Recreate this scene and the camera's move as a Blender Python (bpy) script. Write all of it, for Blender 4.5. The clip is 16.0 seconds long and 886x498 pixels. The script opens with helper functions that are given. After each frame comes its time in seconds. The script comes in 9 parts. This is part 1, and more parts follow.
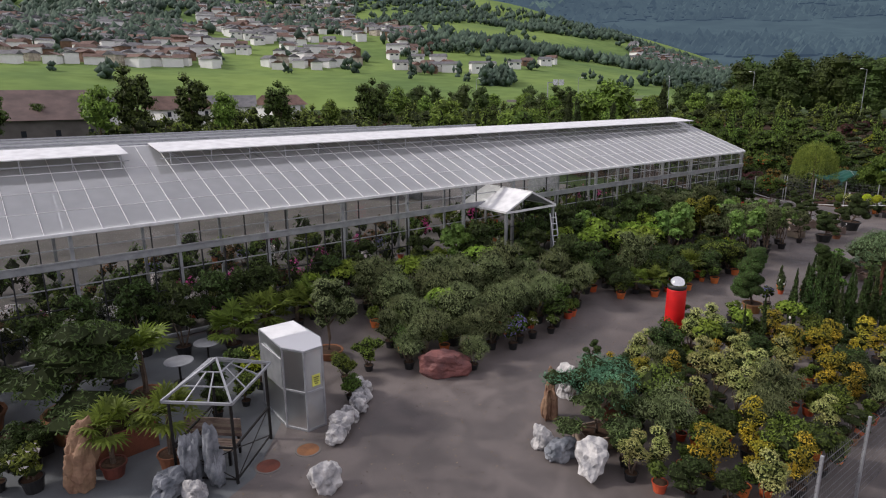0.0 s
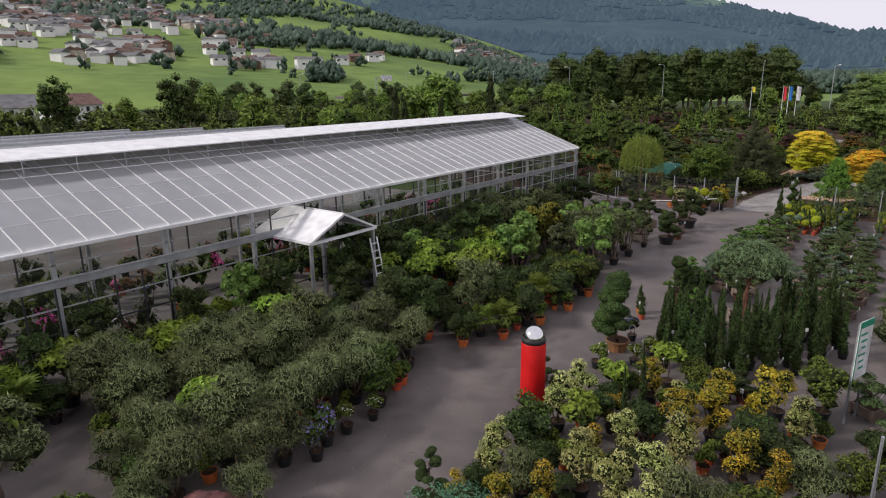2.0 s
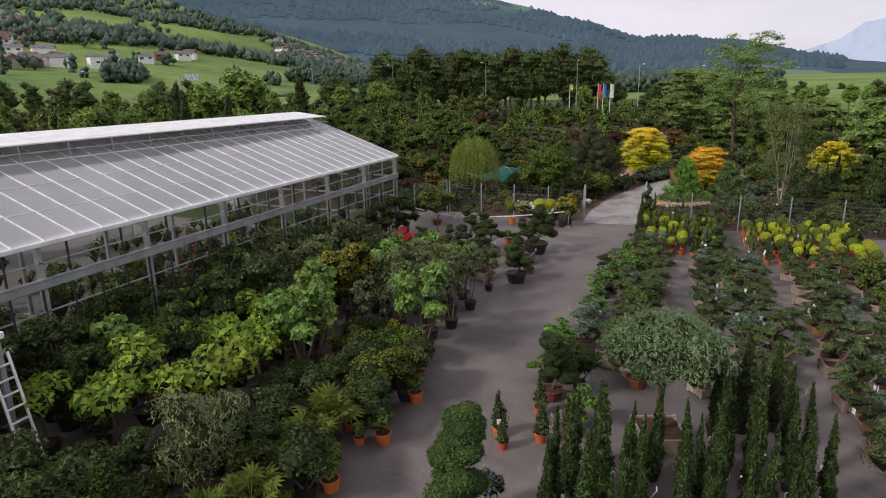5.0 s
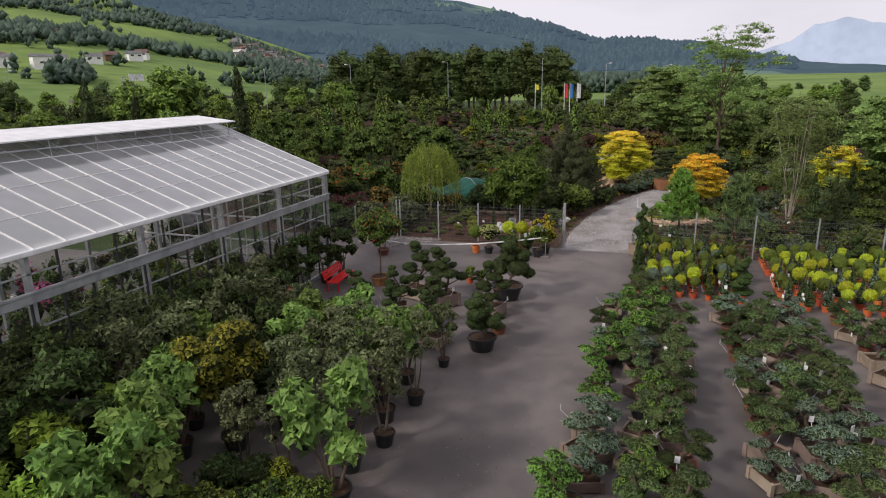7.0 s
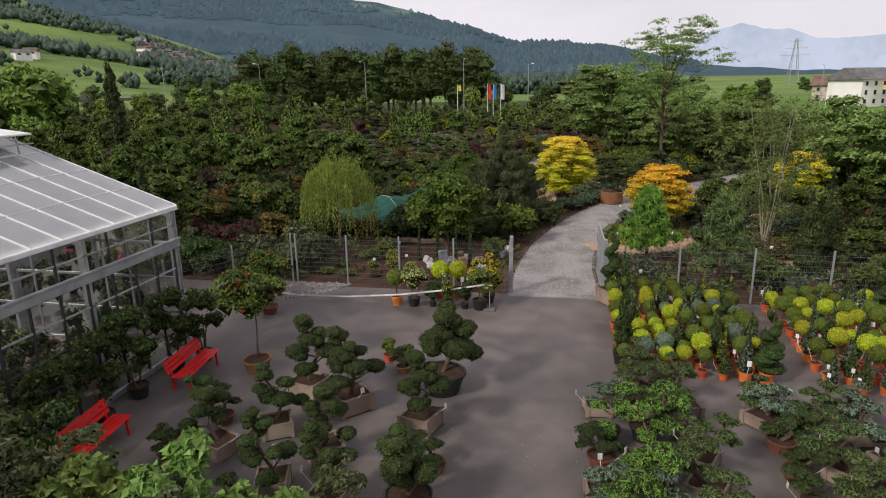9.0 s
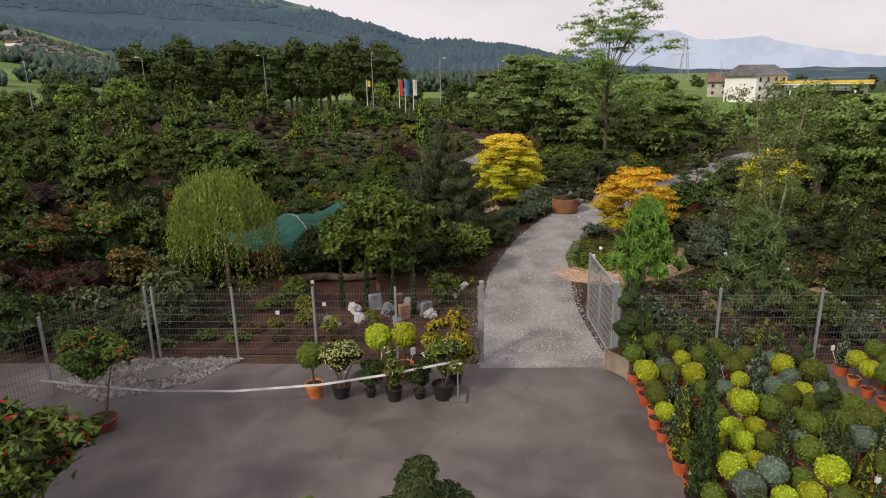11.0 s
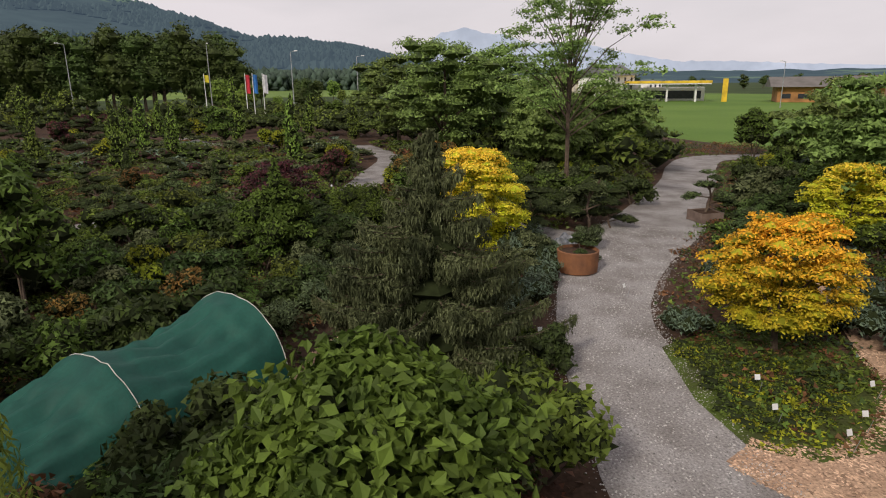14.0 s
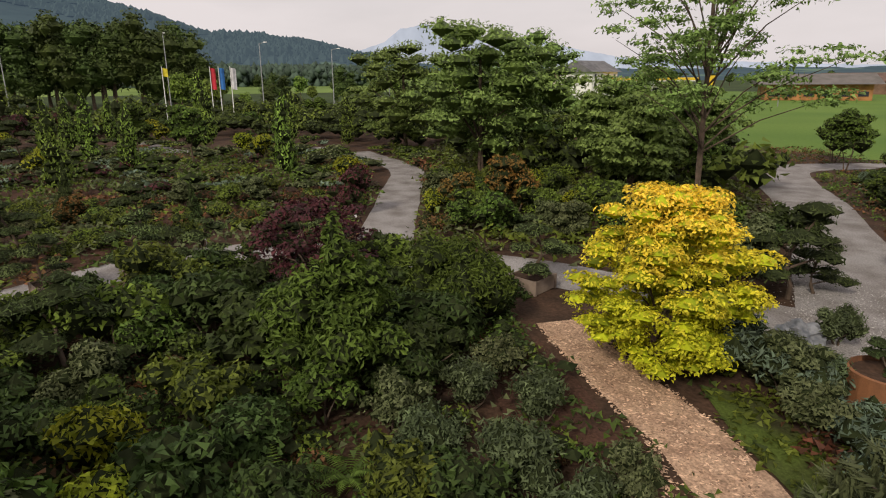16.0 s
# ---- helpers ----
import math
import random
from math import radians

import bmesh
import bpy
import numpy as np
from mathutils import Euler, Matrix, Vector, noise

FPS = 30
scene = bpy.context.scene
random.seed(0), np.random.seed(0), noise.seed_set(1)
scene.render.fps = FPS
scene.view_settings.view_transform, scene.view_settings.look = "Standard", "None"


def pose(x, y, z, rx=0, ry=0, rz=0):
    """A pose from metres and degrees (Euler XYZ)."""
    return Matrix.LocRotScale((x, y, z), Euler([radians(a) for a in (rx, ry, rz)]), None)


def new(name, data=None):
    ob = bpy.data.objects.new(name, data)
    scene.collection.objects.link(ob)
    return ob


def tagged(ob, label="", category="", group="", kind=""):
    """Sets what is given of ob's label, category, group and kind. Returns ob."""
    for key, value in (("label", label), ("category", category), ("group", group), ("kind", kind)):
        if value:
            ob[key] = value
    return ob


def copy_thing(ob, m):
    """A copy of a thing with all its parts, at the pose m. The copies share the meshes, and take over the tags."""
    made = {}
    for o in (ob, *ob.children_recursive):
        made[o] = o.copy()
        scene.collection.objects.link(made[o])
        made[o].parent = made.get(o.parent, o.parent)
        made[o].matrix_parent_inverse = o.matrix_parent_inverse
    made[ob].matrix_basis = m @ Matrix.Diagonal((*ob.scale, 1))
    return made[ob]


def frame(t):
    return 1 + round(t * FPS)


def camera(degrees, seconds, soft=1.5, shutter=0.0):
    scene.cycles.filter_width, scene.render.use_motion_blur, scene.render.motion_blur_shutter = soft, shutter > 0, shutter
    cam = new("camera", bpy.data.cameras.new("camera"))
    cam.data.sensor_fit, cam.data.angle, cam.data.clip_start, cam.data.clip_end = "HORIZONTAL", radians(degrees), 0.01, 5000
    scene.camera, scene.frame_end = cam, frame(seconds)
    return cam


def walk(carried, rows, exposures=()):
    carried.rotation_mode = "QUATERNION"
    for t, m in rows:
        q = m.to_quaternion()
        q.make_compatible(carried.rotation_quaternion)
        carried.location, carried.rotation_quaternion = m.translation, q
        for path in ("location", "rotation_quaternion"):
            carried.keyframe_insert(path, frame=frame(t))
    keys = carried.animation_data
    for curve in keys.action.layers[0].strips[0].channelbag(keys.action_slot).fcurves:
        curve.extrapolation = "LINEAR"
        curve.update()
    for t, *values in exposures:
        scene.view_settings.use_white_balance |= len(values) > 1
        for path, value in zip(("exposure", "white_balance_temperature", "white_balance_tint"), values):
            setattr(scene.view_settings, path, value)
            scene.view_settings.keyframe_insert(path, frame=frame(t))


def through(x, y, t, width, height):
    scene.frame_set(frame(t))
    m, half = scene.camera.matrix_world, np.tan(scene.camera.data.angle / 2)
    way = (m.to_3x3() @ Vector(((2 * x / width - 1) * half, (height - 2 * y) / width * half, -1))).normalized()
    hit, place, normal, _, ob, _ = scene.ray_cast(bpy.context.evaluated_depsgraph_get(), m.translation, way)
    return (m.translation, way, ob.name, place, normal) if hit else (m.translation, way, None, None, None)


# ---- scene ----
cam = camera(71.3, 16.0, 1.1)
PATH = [
    (0.0, -0.0, -0.0, 8.995, 75.76, 0.36, -37.62),
    (0.5, 1.35, 1.212, 8.998, 75.598, 0.486, -41.991),
    (1.0, 2.791, 2.335, 8.962, 75.48, 0.624, -45.802),
    (1.5, 4.275, 3.339, 8.911, 75.346, 0.703, -49.233),
    (2.0, 5.902, 4.243, 8.821, 75.312, 0.742, -52.693),
    (2.5, 7.555, 5.054, 8.72, 75.311, 0.71, -55.953),
    (3.0, 9.259, 5.906, 8.672, 75.28, 0.708, -59.273),
    (3.5, 10.929, 6.655, 8.588, 75.282, 0.778, -62.164),
    (4.0, 12.661, 7.285, 8.471, 75.316, 0.84, -64.715),
    (4.5, 14.362, 7.771, 8.339, 75.252, 0.887, -66.605),
    (7.0, 23.496, 10.219, 7.983, 75.234, 1.023, -71.276),
    (7.5, 25.291, 10.65, 7.959, 75.253, 1.018, -72.016),
    (8.0, 27.209, 11.148, 7.985, 75.201, 0.986, -73.676),
    (8.5, 29.156, 11.662, 7.921, 75.198, 0.989, -76.016),
    (9.0, 31.143, 12.168, 7.785, 75.267, 1.011, -78.437),
    (11.5, 40.902, 14.993, 7.108, 74.948, 0.972, -89.137),
    (12.0, 43.305, 15.626, 7.002, 74.981, 0.885, -91.436),
    (12.5, 45.636, 16.225, 6.912, 74.944, 0.819, -93.635),
    (13.0, 48.178, 16.951, 6.826, 74.877, 0.641, -96.104),
    (13.5, 50.817, 17.626, 6.743, 74.802, 0.633, -98.604),
    (14.0, 53.585, 18.255, 6.682, 74.778, 0.614, -101.254),
    (14.5, 56.256, 18.817, 6.636, 74.693, 0.62, -103.344),
    (15.0, 59.004, 19.437, 6.577, 74.667, 0.541, -104.593),
    (15.5, 61.921, 20.135, 6.501, 74.607, 0.4, -104.823),
    (16.0, 65.0, 20.917, 6.535, 74.457, 0.379, -104.892),
]
walk(cam, [(t, pose(*p)) for t, *p in PATH], [(0.0, -0.05, 6150, 14), (5.0, -0.02, 6250, 14), (9.0, 0.0, 6400, 12), (11.5, -0.04, 6650, 12), (13.5, -0.14, 6650, 12), (15.5, -0.24, 6700, 12), (16.0, -0.18, 6900, 11)])

# ---- light ----
SUN_EL, SUN_AZ = 36.0, 312.0
world = bpy.data.worlds.new("sky")
scene.world = world
world.use_nodes = True
wn, wl = world.node_tree.nodes, world.node_tree.links
bg = wn["Background"]
sky = wn.new("ShaderNodeTexSky")
sky.sky_type = "NISHITA"
sky.sun_disc = False
sky.sun_elevation, sky.sun_rotation = radians(SUN_EL), radians(SUN_AZ)
sky.air_density, sky.dust_density, sky.ozone_density = 1.0, 4.0, 1.0
coord = wn.new("ShaderNodeTexCoord")
cloud = wn.new("ShaderNodeTexNoise")
cloud.inputs["Scale"].default_value, cloud.inputs["Detail"].default_value = 2.2, 5.0
stretch = wn.new("ShaderNodeMapping")
stretch.inputs["Scale"].default_value = (1.0, 1.0, 3.5)
ramp = wn.new("ShaderNodeValToRGB")
ramp.color_ramp.elements[0].position, ramp.color_ramp.elements[0].color = 0.25, (0.7, 0.7, 0.7, 1)
ramp.color_ramp.elements[1].position, ramp.color_ramp.elements[1].color = 0.65, (1, 1, 1, 1)
cover = wn.new("ShaderNodeMix")
cover.data_type = "RGBA"
cover.inputs[7].default_value = (9.6, 9.15, 9.55, 1)
wl.new(coord.outputs["Generated"], stretch.inputs["Vector"])
wl.new(stretch.outputs["Vector"], cloud.inputs["Vector"])
wl.new(cloud.outputs["Fac"], ramp.inputs["Fac"])
wl.new(ramp.outputs["Color"], cover.inputs[0])
wl.new(sky.outputs["Color"], cover.inputs[6])
wl.new(cover.outputs[2], bg.inputs["Color"])
bg.inputs["Strength"].default_value = 0.090
sun = new("sun", bpy.data.lights.new("sun", "SUN"))
sun.data.energy, sun.data.angle, sun.data.color = 2.7, radians(8), (1.0, 0.93, 0.82)
sun.rotation_euler = (radians(90 - SUN_EL), 0, radians(180 - SUN_AZ))


# ---- materials ----
def material(name, base, rough=0.7, metal=0.0, vary=0.12, scale=3.0, fine=40.0, bump=0.15, spec=0.4, island=0.0, instance=0.0, second=None, detail=4.0):
    """A surface with mottling at two scales and a fine relief; island and instance vary it from leaf to leaf and from thing to thing."""
    m = bpy.data.materials.new(name)
    m.use_nodes = True
    n, l = m.node_tree.nodes, m.node_tree.links
    p = n["Principled BSDF"]
    p.inputs["Roughness"].default_value, p.inputs["Metallic"].default_value = rough, metal
    p.inputs["Specular IOR Level"].default_value = spec
    tc = n.new("ShaderNodeTexCoord")
    big = n.new("ShaderNodeTexNoise")
    big.inputs["Scale"].default_value, big.inputs["Detail"].default_value = scale, detail
    small = n.new("ShaderNodeTexNoise")
    small.inputs["Scale"].default_value, small.inputs["Detail"].default_value = fine, 3.0
    for t in (big, small):
        l.new(tc.outputs["Object"], t.inputs["Vector"])
    mix = n.new("ShaderNodeMix")
    mix.data_type = "RGBA"
    dark = second or tuple(c * 0.55 for c in base)
    mix.inputs[6].default_value, mix.inputs[7].default_value = (*dark, 1), (*base, 1)
    spread = n.new("ShaderNodeMapRange")
    spread.inputs["From Min"].default_value, spread.inputs["From Max"].default_value = 0.32, 0.62
    l.new(big.outputs["Fac"], spread.inputs["Value"])
    l.new(spread.outputs["Result"], mix.inputs[0])
    hsv = n.new("ShaderNodeHueSaturation")
    l.new(mix.outputs[2], hsv.inputs["Color"])
    val = n.new("ShaderNodeMapRange")
    val.inputs["To Min"].default_value, val.inputs["To Max"].default_value = 1 - vary, 1 + vary
    l.new(small.outputs["Fac"], val.inputs["Value"])
    value = val.outputs["Result"]
    for amount, kind, out in ((island, "ShaderNodeNewGeometry", "Random Per Island"), (instance, "ShaderNodeObjectInfo", "Random")):
        if amount:
            r = n.new(kind)
            f = n.new("ShaderNodeMapRange")
            f.inputs["To Min"].default_value, f.inputs["To Max"].default_value = 1 - amount, 1 + amount
            l.new(r.outputs[out], f.inputs["Value"])
            times = n.new("ShaderNodeMath")
            times.operation = "MULTIPLY"
            l.new(value, times.inputs[0])
            l.new(f.outputs["Result"], times.inputs[1])
            value = times.outputs[0]
            if kind.endswith("ObjectInfo"):
                h = n.new("ShaderNodeMapRange")
                h.inputs["To Min"].default_value, h.inputs["To Max"].default_value = 0.5 - amount * 0.07, 0.5 + amount * 0.07
                l.new(r.outputs[out], h.inputs["Value"])
                l.new(h.outputs["Result"], hsv.inputs["Hue"])
    l.new(value, hsv.inputs["Value"])
    l.new(hsv.outputs["Color"], p.inputs["Base Color"])
    if bump:
        b = n.new("ShaderNodeBump")
        b.inputs["Strength"].default_value, b.inputs["Distance"].default_value = bump, 0.02
        l.new(small.outputs["Fac"], b.inputs["Height"])
        l.new(b.outputs["Normal"], p.inputs["Normal"])
    return m


def leaf(name, base, second=None, rough=0.45, through=0.25, island=0.45, instance=0.22, scale=1.2):
    """Foliage: two tones that change over the crown and from leaf to leaf, with some light let through."""
    m = material(name, base, max(rough, 0.6), 0, 0.1, scale, 30, 0, 0.16, island, instance, second or tuple(c * 0.62 for c in base))
    n, l = m.node_tree.nodes, m.node_tree.links
    p = n["Principled BSDF"]
    tr = n.new("ShaderNodeBsdfTranslucent")
    l.new(p.inputs["Base Color"].links[0].from_socket, tr.inputs["Color"])
    add = n.new("ShaderNodeMixShader")
    add.inputs[0].default_value = through
    l.new(p.outputs[0], add.inputs[1])
    l.new(tr.outputs[0], add.inputs[2])
    l.new(add.outputs[0], n["Material Output"].inputs["Surface"])
    return m


def glass_material(name, tint, rough, clear, ior=1.5):
    """A thin pane: part clear, part dusty, with a mirror-like gloss that grows at a flat angle."""
    m = bpy.data.materials.new(name)
    m.use_nodes = True
    n, l = m.node_tree.nodes, m.node_tree.links
    n.remove(n["Principled BSDF"])
    see = n.new("ShaderNodeBsdfTransparent")
    see.inputs["Color"].default_value = (*tint, 1)
    dust = n.new("ShaderNodeBsdfDiffuse")
    dust.inputs["Color"].default_value = (0.76, 0.78, 0.81, 1)
    glow_through = n.new("ShaderNodeBsdfTranslucent")
    glow_through.inputs["Color"].default_value = (0.84, 0.86, 0.88, 1)
    film_mix = n.new("ShaderNodeMixShader")
    film_mix.inputs[0].default_value = 0.62
    l.new(dust.outputs[0], film_mix.inputs[1])
    l.new(glow_through.outputs[0], film_mix.inputs[2])
    gloss = n.new("ShaderNodeBsdfGlossy")
    gloss.inputs["Roughness"].default_value = rough
    body = n.new("ShaderNodeMixShader")
    noise_tex = n.new("ShaderNodeTexNoise")
    noise_tex.inputs["Scale"].default_value, noise_tex.inputs["Detail"].default_value = 0.6, 6.0
    tc = n.new("ShaderNodeTexCoord")
    l.new(tc.outputs["Object"], noise_tex.inputs["Vector"])
    info = n.new("ShaderNodeObjectInfo")
    add = n.new("ShaderNodeMath")
    add.operation = "MULTIPLY_ADD"
    add.inputs[1].default_value = 0.25
    l.new(info.outputs["Random"], add.inputs[0])
    l.new(noise_tex.outputs["Fac"], add.inputs[2])
    rng_node = n.new("ShaderNodeMapRange")
    rng_node.inputs["From Min"].default_value, rng_node.inputs["From Max"].default_value = 0.3, 0.95
    rng_node.inputs["To Min"].default_value, rng_node.inputs["To Max"].default_value = max(0.0, 1 - clear - 0.14), min(1.0, 1 - clear + 0.14)
    l.new(add.outputs[0], rng_node.inputs["Value"])
    l.new(rng_node.outputs["Result"], body.inputs[0])
    l.new(see.outputs[0], body.inputs[1])
    l.new(film_mix.outputs[0], body.inputs[2])
    fres = n.new("ShaderNodeFresnel")
    fres.inputs["IOR"].default_value = ior
    top = n.new("ShaderNodeMixShader")
    l.new(fres.outputs[0], top.inputs[0])
    l.new(body.outputs[0], top.inputs[1])
    l.new(gloss.outputs[0], top.inputs[2])
    l.new(top.outputs[0], n["Material Output"].inputs["Surface"])
    return m


def asphalt_material():
    """Worn asphalt: broad damp and dusty areas, small stains, repair tones and a fine grit; the damp parts are smoother."""
    m = material("asphalt", (0.150, 0.128, 0.120), 0.62, 0, 0.30, 0.30, 55, 0.35, 0.4, second=(0.088, 0.075, 0.072), detail=8)
    n, l = m.node_tree.nodes, m.node_tree.links
    p = n["Principled BSDF"]
    tc = n["Texture Coordinate"]
    stain = n.new("ShaderNodeTexNoise")
    stain.inputs["Scale"].default_value, stain.inputs["Detail"].default_value, stain.inputs["Distortion"].default_value = 1.1, 9.0, 0.6
    l.new(tc.outputs["Object"], stain.inputs["Vector"])
    spread = n.new("ShaderNodeMapRange")
    spread.inputs["From Min"].default_value, spread.inputs["From Max"].default_value = 0.40, 0.60
    spread.inputs["To Min"].default_value, spread.inputs["To Max"].default_value = 0.80, 1.10
    l.new(stain.outputs["Fac"], spread.inputs["Value"])
    grit = n.new("ShaderNodeTexVoronoi")
    grit.inputs["Scale"].default_value = 26.0
    l.new(tc.outputs["Object"], grit.inputs["Vector"])
    speck = n.new("ShaderNodeMapRange")
    speck.inputs["From Min"].default_value, speck.inputs["From Max"].default_value = 0.0, 0.25
    speck.inputs["To Min"].default_value, speck.inputs["To Max"].default_value = 1.25, 0.97
    l.new(grit.outputs["Distance"], speck.inputs["Value"])
    both = n.new("ShaderNodeMath")
    both.operation = "MULTIPLY"
    l.new(spread.outputs["Result"], both.inputs[0])
    l.new(speck.outputs["Result"], both.inputs[1])
    tone = n.new("ShaderNodeHueSaturation")
    l.new(p.inputs["Base Color"].links[0].from_socket, tone.inputs["Color"])
    l.new(both.outputs[0], tone.inputs["Value"])
    l.new(tone.outputs["Color"], p.inputs["Base Color"])
    gloss = n.new("ShaderNodeMapRange")
    gloss.inputs["From Min"].default_value, gloss.inputs["From Max"].default_value = 0.36, 0.62
    gloss.inputs["To Min"].default_value, gloss.inputs["To Max"].default_value = 0.50, 0.78
    l.new(stain.outputs["Fac"], gloss.inputs["Value"])
    l.new(gloss.outputs["Result"], p.inputs["Roughness"])
    return m


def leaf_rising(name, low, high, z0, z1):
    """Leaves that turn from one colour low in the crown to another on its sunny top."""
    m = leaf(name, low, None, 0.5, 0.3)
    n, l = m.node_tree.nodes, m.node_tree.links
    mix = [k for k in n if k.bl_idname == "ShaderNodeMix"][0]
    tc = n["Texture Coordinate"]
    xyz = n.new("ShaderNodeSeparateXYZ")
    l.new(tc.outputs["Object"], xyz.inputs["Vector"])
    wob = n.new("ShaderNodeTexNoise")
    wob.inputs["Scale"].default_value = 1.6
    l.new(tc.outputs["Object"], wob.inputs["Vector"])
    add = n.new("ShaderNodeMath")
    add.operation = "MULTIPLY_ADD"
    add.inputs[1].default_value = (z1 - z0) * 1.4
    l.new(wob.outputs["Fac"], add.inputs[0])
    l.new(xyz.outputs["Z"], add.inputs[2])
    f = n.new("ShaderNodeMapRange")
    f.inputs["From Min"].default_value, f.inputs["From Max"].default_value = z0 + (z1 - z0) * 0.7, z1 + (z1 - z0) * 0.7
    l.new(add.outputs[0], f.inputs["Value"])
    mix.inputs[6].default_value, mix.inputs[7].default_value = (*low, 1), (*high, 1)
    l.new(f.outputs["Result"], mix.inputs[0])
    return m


M = {}
M["asphalt"] = asphalt_material()
M["tiles"] = material("terrace_slabs", (0.105, 0.115, 0.12), 0.75, 0, 0.12, 0.8, 30, 0.2, second=(0.085, 0.09, 0.095), instance=0.12)
M["gravel"] = material("gravel", (0.29, 0.275, 0.268), 0.9, 0, 0.9, 0.7, 20, 0.45, 0.2, second=(0.165, 0.148, 0.138), detail=12)
M["chips"] = material("wood_chips", (0.46, 0.31, 0.21), 0.9, 0, 1.0, 1.6, 18, 0.5, 0.2, second=(0.27, 0.17, 0.115), detail=12)
M["soil"] = material("dark_soil", (0.075, 0.043, 0.028), 0.95, 0, 0.8, 0.9, 9, 0.9, 0.15, second=(0.04, 0.026, 0.018), detail=8)
M["bark_mulch"] = material("bark_mulch", (0.080, 0.041, 0.028), 0.95, 0, 0.9, 0.9, 14, 0.9, 0.15, second=(0.042, 0.025, 0.018), detail=9)
M["lawn"] = material("lawn", (0.125, 0.20, 0.04), 0.9, 0, 0.25, 0.03, 3, 0.3, 0.1, second=(0.085, 0.155, 0.03))
M["turf"] = material("turf", (0.075, 0.105, 0.022), 0.95, 0, 0.6, 0.9, 16, 0.9, 0.1, second=(0.045, 0.045, 0.02))
M["land"] = material("land", (0.05, 0.075, 0.025), 0.95, 0, 0.3, 0.03, 0.6, 0.2, 0.1, second=(0.03, 0.045, 0.018))
M["steel"] = material("galvanised_steel", (0.42, 0.43, 0.45), 0.45, 0.55, 0.1, 3, 30, 0.05, second=(0.30, 0.31, 0.33))
M["steel_dark"] = material("dark_glazing_bar", (0.035, 0.036, 0.04), 0.5, 0.2, 0.1, 3, 30, 0.0)
M["white_metal"] = material("white_coated_metal", (0.78, 0.78, 0.78), 0.4, 0, 0.05, 2, 20, 0.03, second=(0.62, 0.62, 0.62))
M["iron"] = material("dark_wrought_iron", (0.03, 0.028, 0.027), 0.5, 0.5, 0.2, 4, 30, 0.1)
M["glass_roof"] = glass_material("roof_glass", (0.66, 0.69, 0.72), 0.06, 0.30, 2.3)
M["glass_back"] = glass_material("clear_roof_glass", (0.8, 0.82, 0.84), 0.04, 0.80)
M["glass_wall"] = glass_material("wall_glass", (0.86, 0.88, 0.89), 0.02, 1.12)
M["mesh_panel"] = glass_material("fine_wire_mesh", (0.75, 0.76, 0.78), 0.3, 0.72)
M["concrete"] = material("concrete_floor", (0.16, 0.145, 0.135), 0.8, 0, 0.1, 0.4, 20, 0.1, second=(0.11, 0.10, 0.09))
M["terracotta"] = material("terracotta", (0.60, 0.135, 0.035), 0.75, 0, 0.1, 5, 60, 0.1, second=(0.40, 0.09, 0.03), instance=0.2)
M["black_pot"] = material("black_plastic", (0.02, 0.02, 0.021), 0.5, 0, 0.15, 5, 60, 0.05)
M["wood_box"] = material("weathered_wood", (0.26, 0.20, 0.16), 0.8, 0, 0.25, 2, 35, 0.3, second=(0.15, 0.11, 0.085), instance=0.3)
M["rust_box"] = material("rusty_brown_wood", (0.22, 0.085, 0.04), 0.8, 0, 0.25, 2, 35, 0.3, second=(0.12, 0.05, 0.028), instance=0.3)
M["bark"] = material("bark", (0.13, 0.095, 0.07), 0.9, 0, 0.3, 4, 30, 0.6, 0.2, second=(0.06, 0.045, 0.035))
M["bark_red"] = material("reddish_bark", (0.24, 0.12, 0.07), 0.9, 0, 0.3, 4, 30, 0.6, 0.2, second=(0.12, 0.065, 0.045))
M["bark_white"] = material("birch_bark", (0.40, 0.35, 0.29), 0.8, 0, 0.3, 3, 14, 0.3, 0.2, second=(0.28, 0.24, 0.2))
M["red_paint"] = material("red_fabric", (0.62, 0.008, 0.008), 0.5, 0, 0.05, 2, 30, 0.05, second=(0.5, 0.006, 0.006))
M["chrome"] = material("polished_steel", (0.8, 0.8, 0.8), 0.08, 1.0, 0.02, 2, 20, 0.0, second=(0.75, 0.75, 0.75))
M["red_rock"] = material("red_boulder", (0.22, 0.085, 0.075), 0.7, 0, 0.3, 2.2, 18, 0.9, second=(0.11, 0.05, 0.05))
M["white_rock"] = material("white_limestone", (0.56, 0.54, 0.52), 0.8, 0, 0.2, 3.5, 16, 0.9, second=(0.22, 0.22, 0.23))
M["grey_rock"] = material("grey_limestone", (0.25, 0.26, 0.28), 0.8, 0, 0.3, 3, 14, 0.9, second=(0.09, 0.10, 0.115))
M["tan_rock"] = material("tan_rock", (0.28, 0.175, 0.105), 0.8, 0, 0.3, 3, 14, 0.9, second=(0.2, 0.11, 0.07))
M["tag"] = material("white_plant_tag", (0.8, 0.8, 0.8), 0.5, 0, 0.02, 2, 20, 0)
M["tarp"] = material("green_shade_cloth", (0.005, 0.070, 0.050), 0.7, 0, 0.25, 1.2, 14, 0.3, second=(0.003, 0.050, 0.038))
M["wire"] = material("dull_wire", (0.17, 0.17, 0.18), 0.5, 0.4, 0.1, 3, 30, 0)
M["cord"] = material("pale_cord", (0.6, 0.6, 0.55), 0.8)
M["blue_black"] = material("dark_plastic_tray", (0.03, 0.03, 0.035), 0.5)

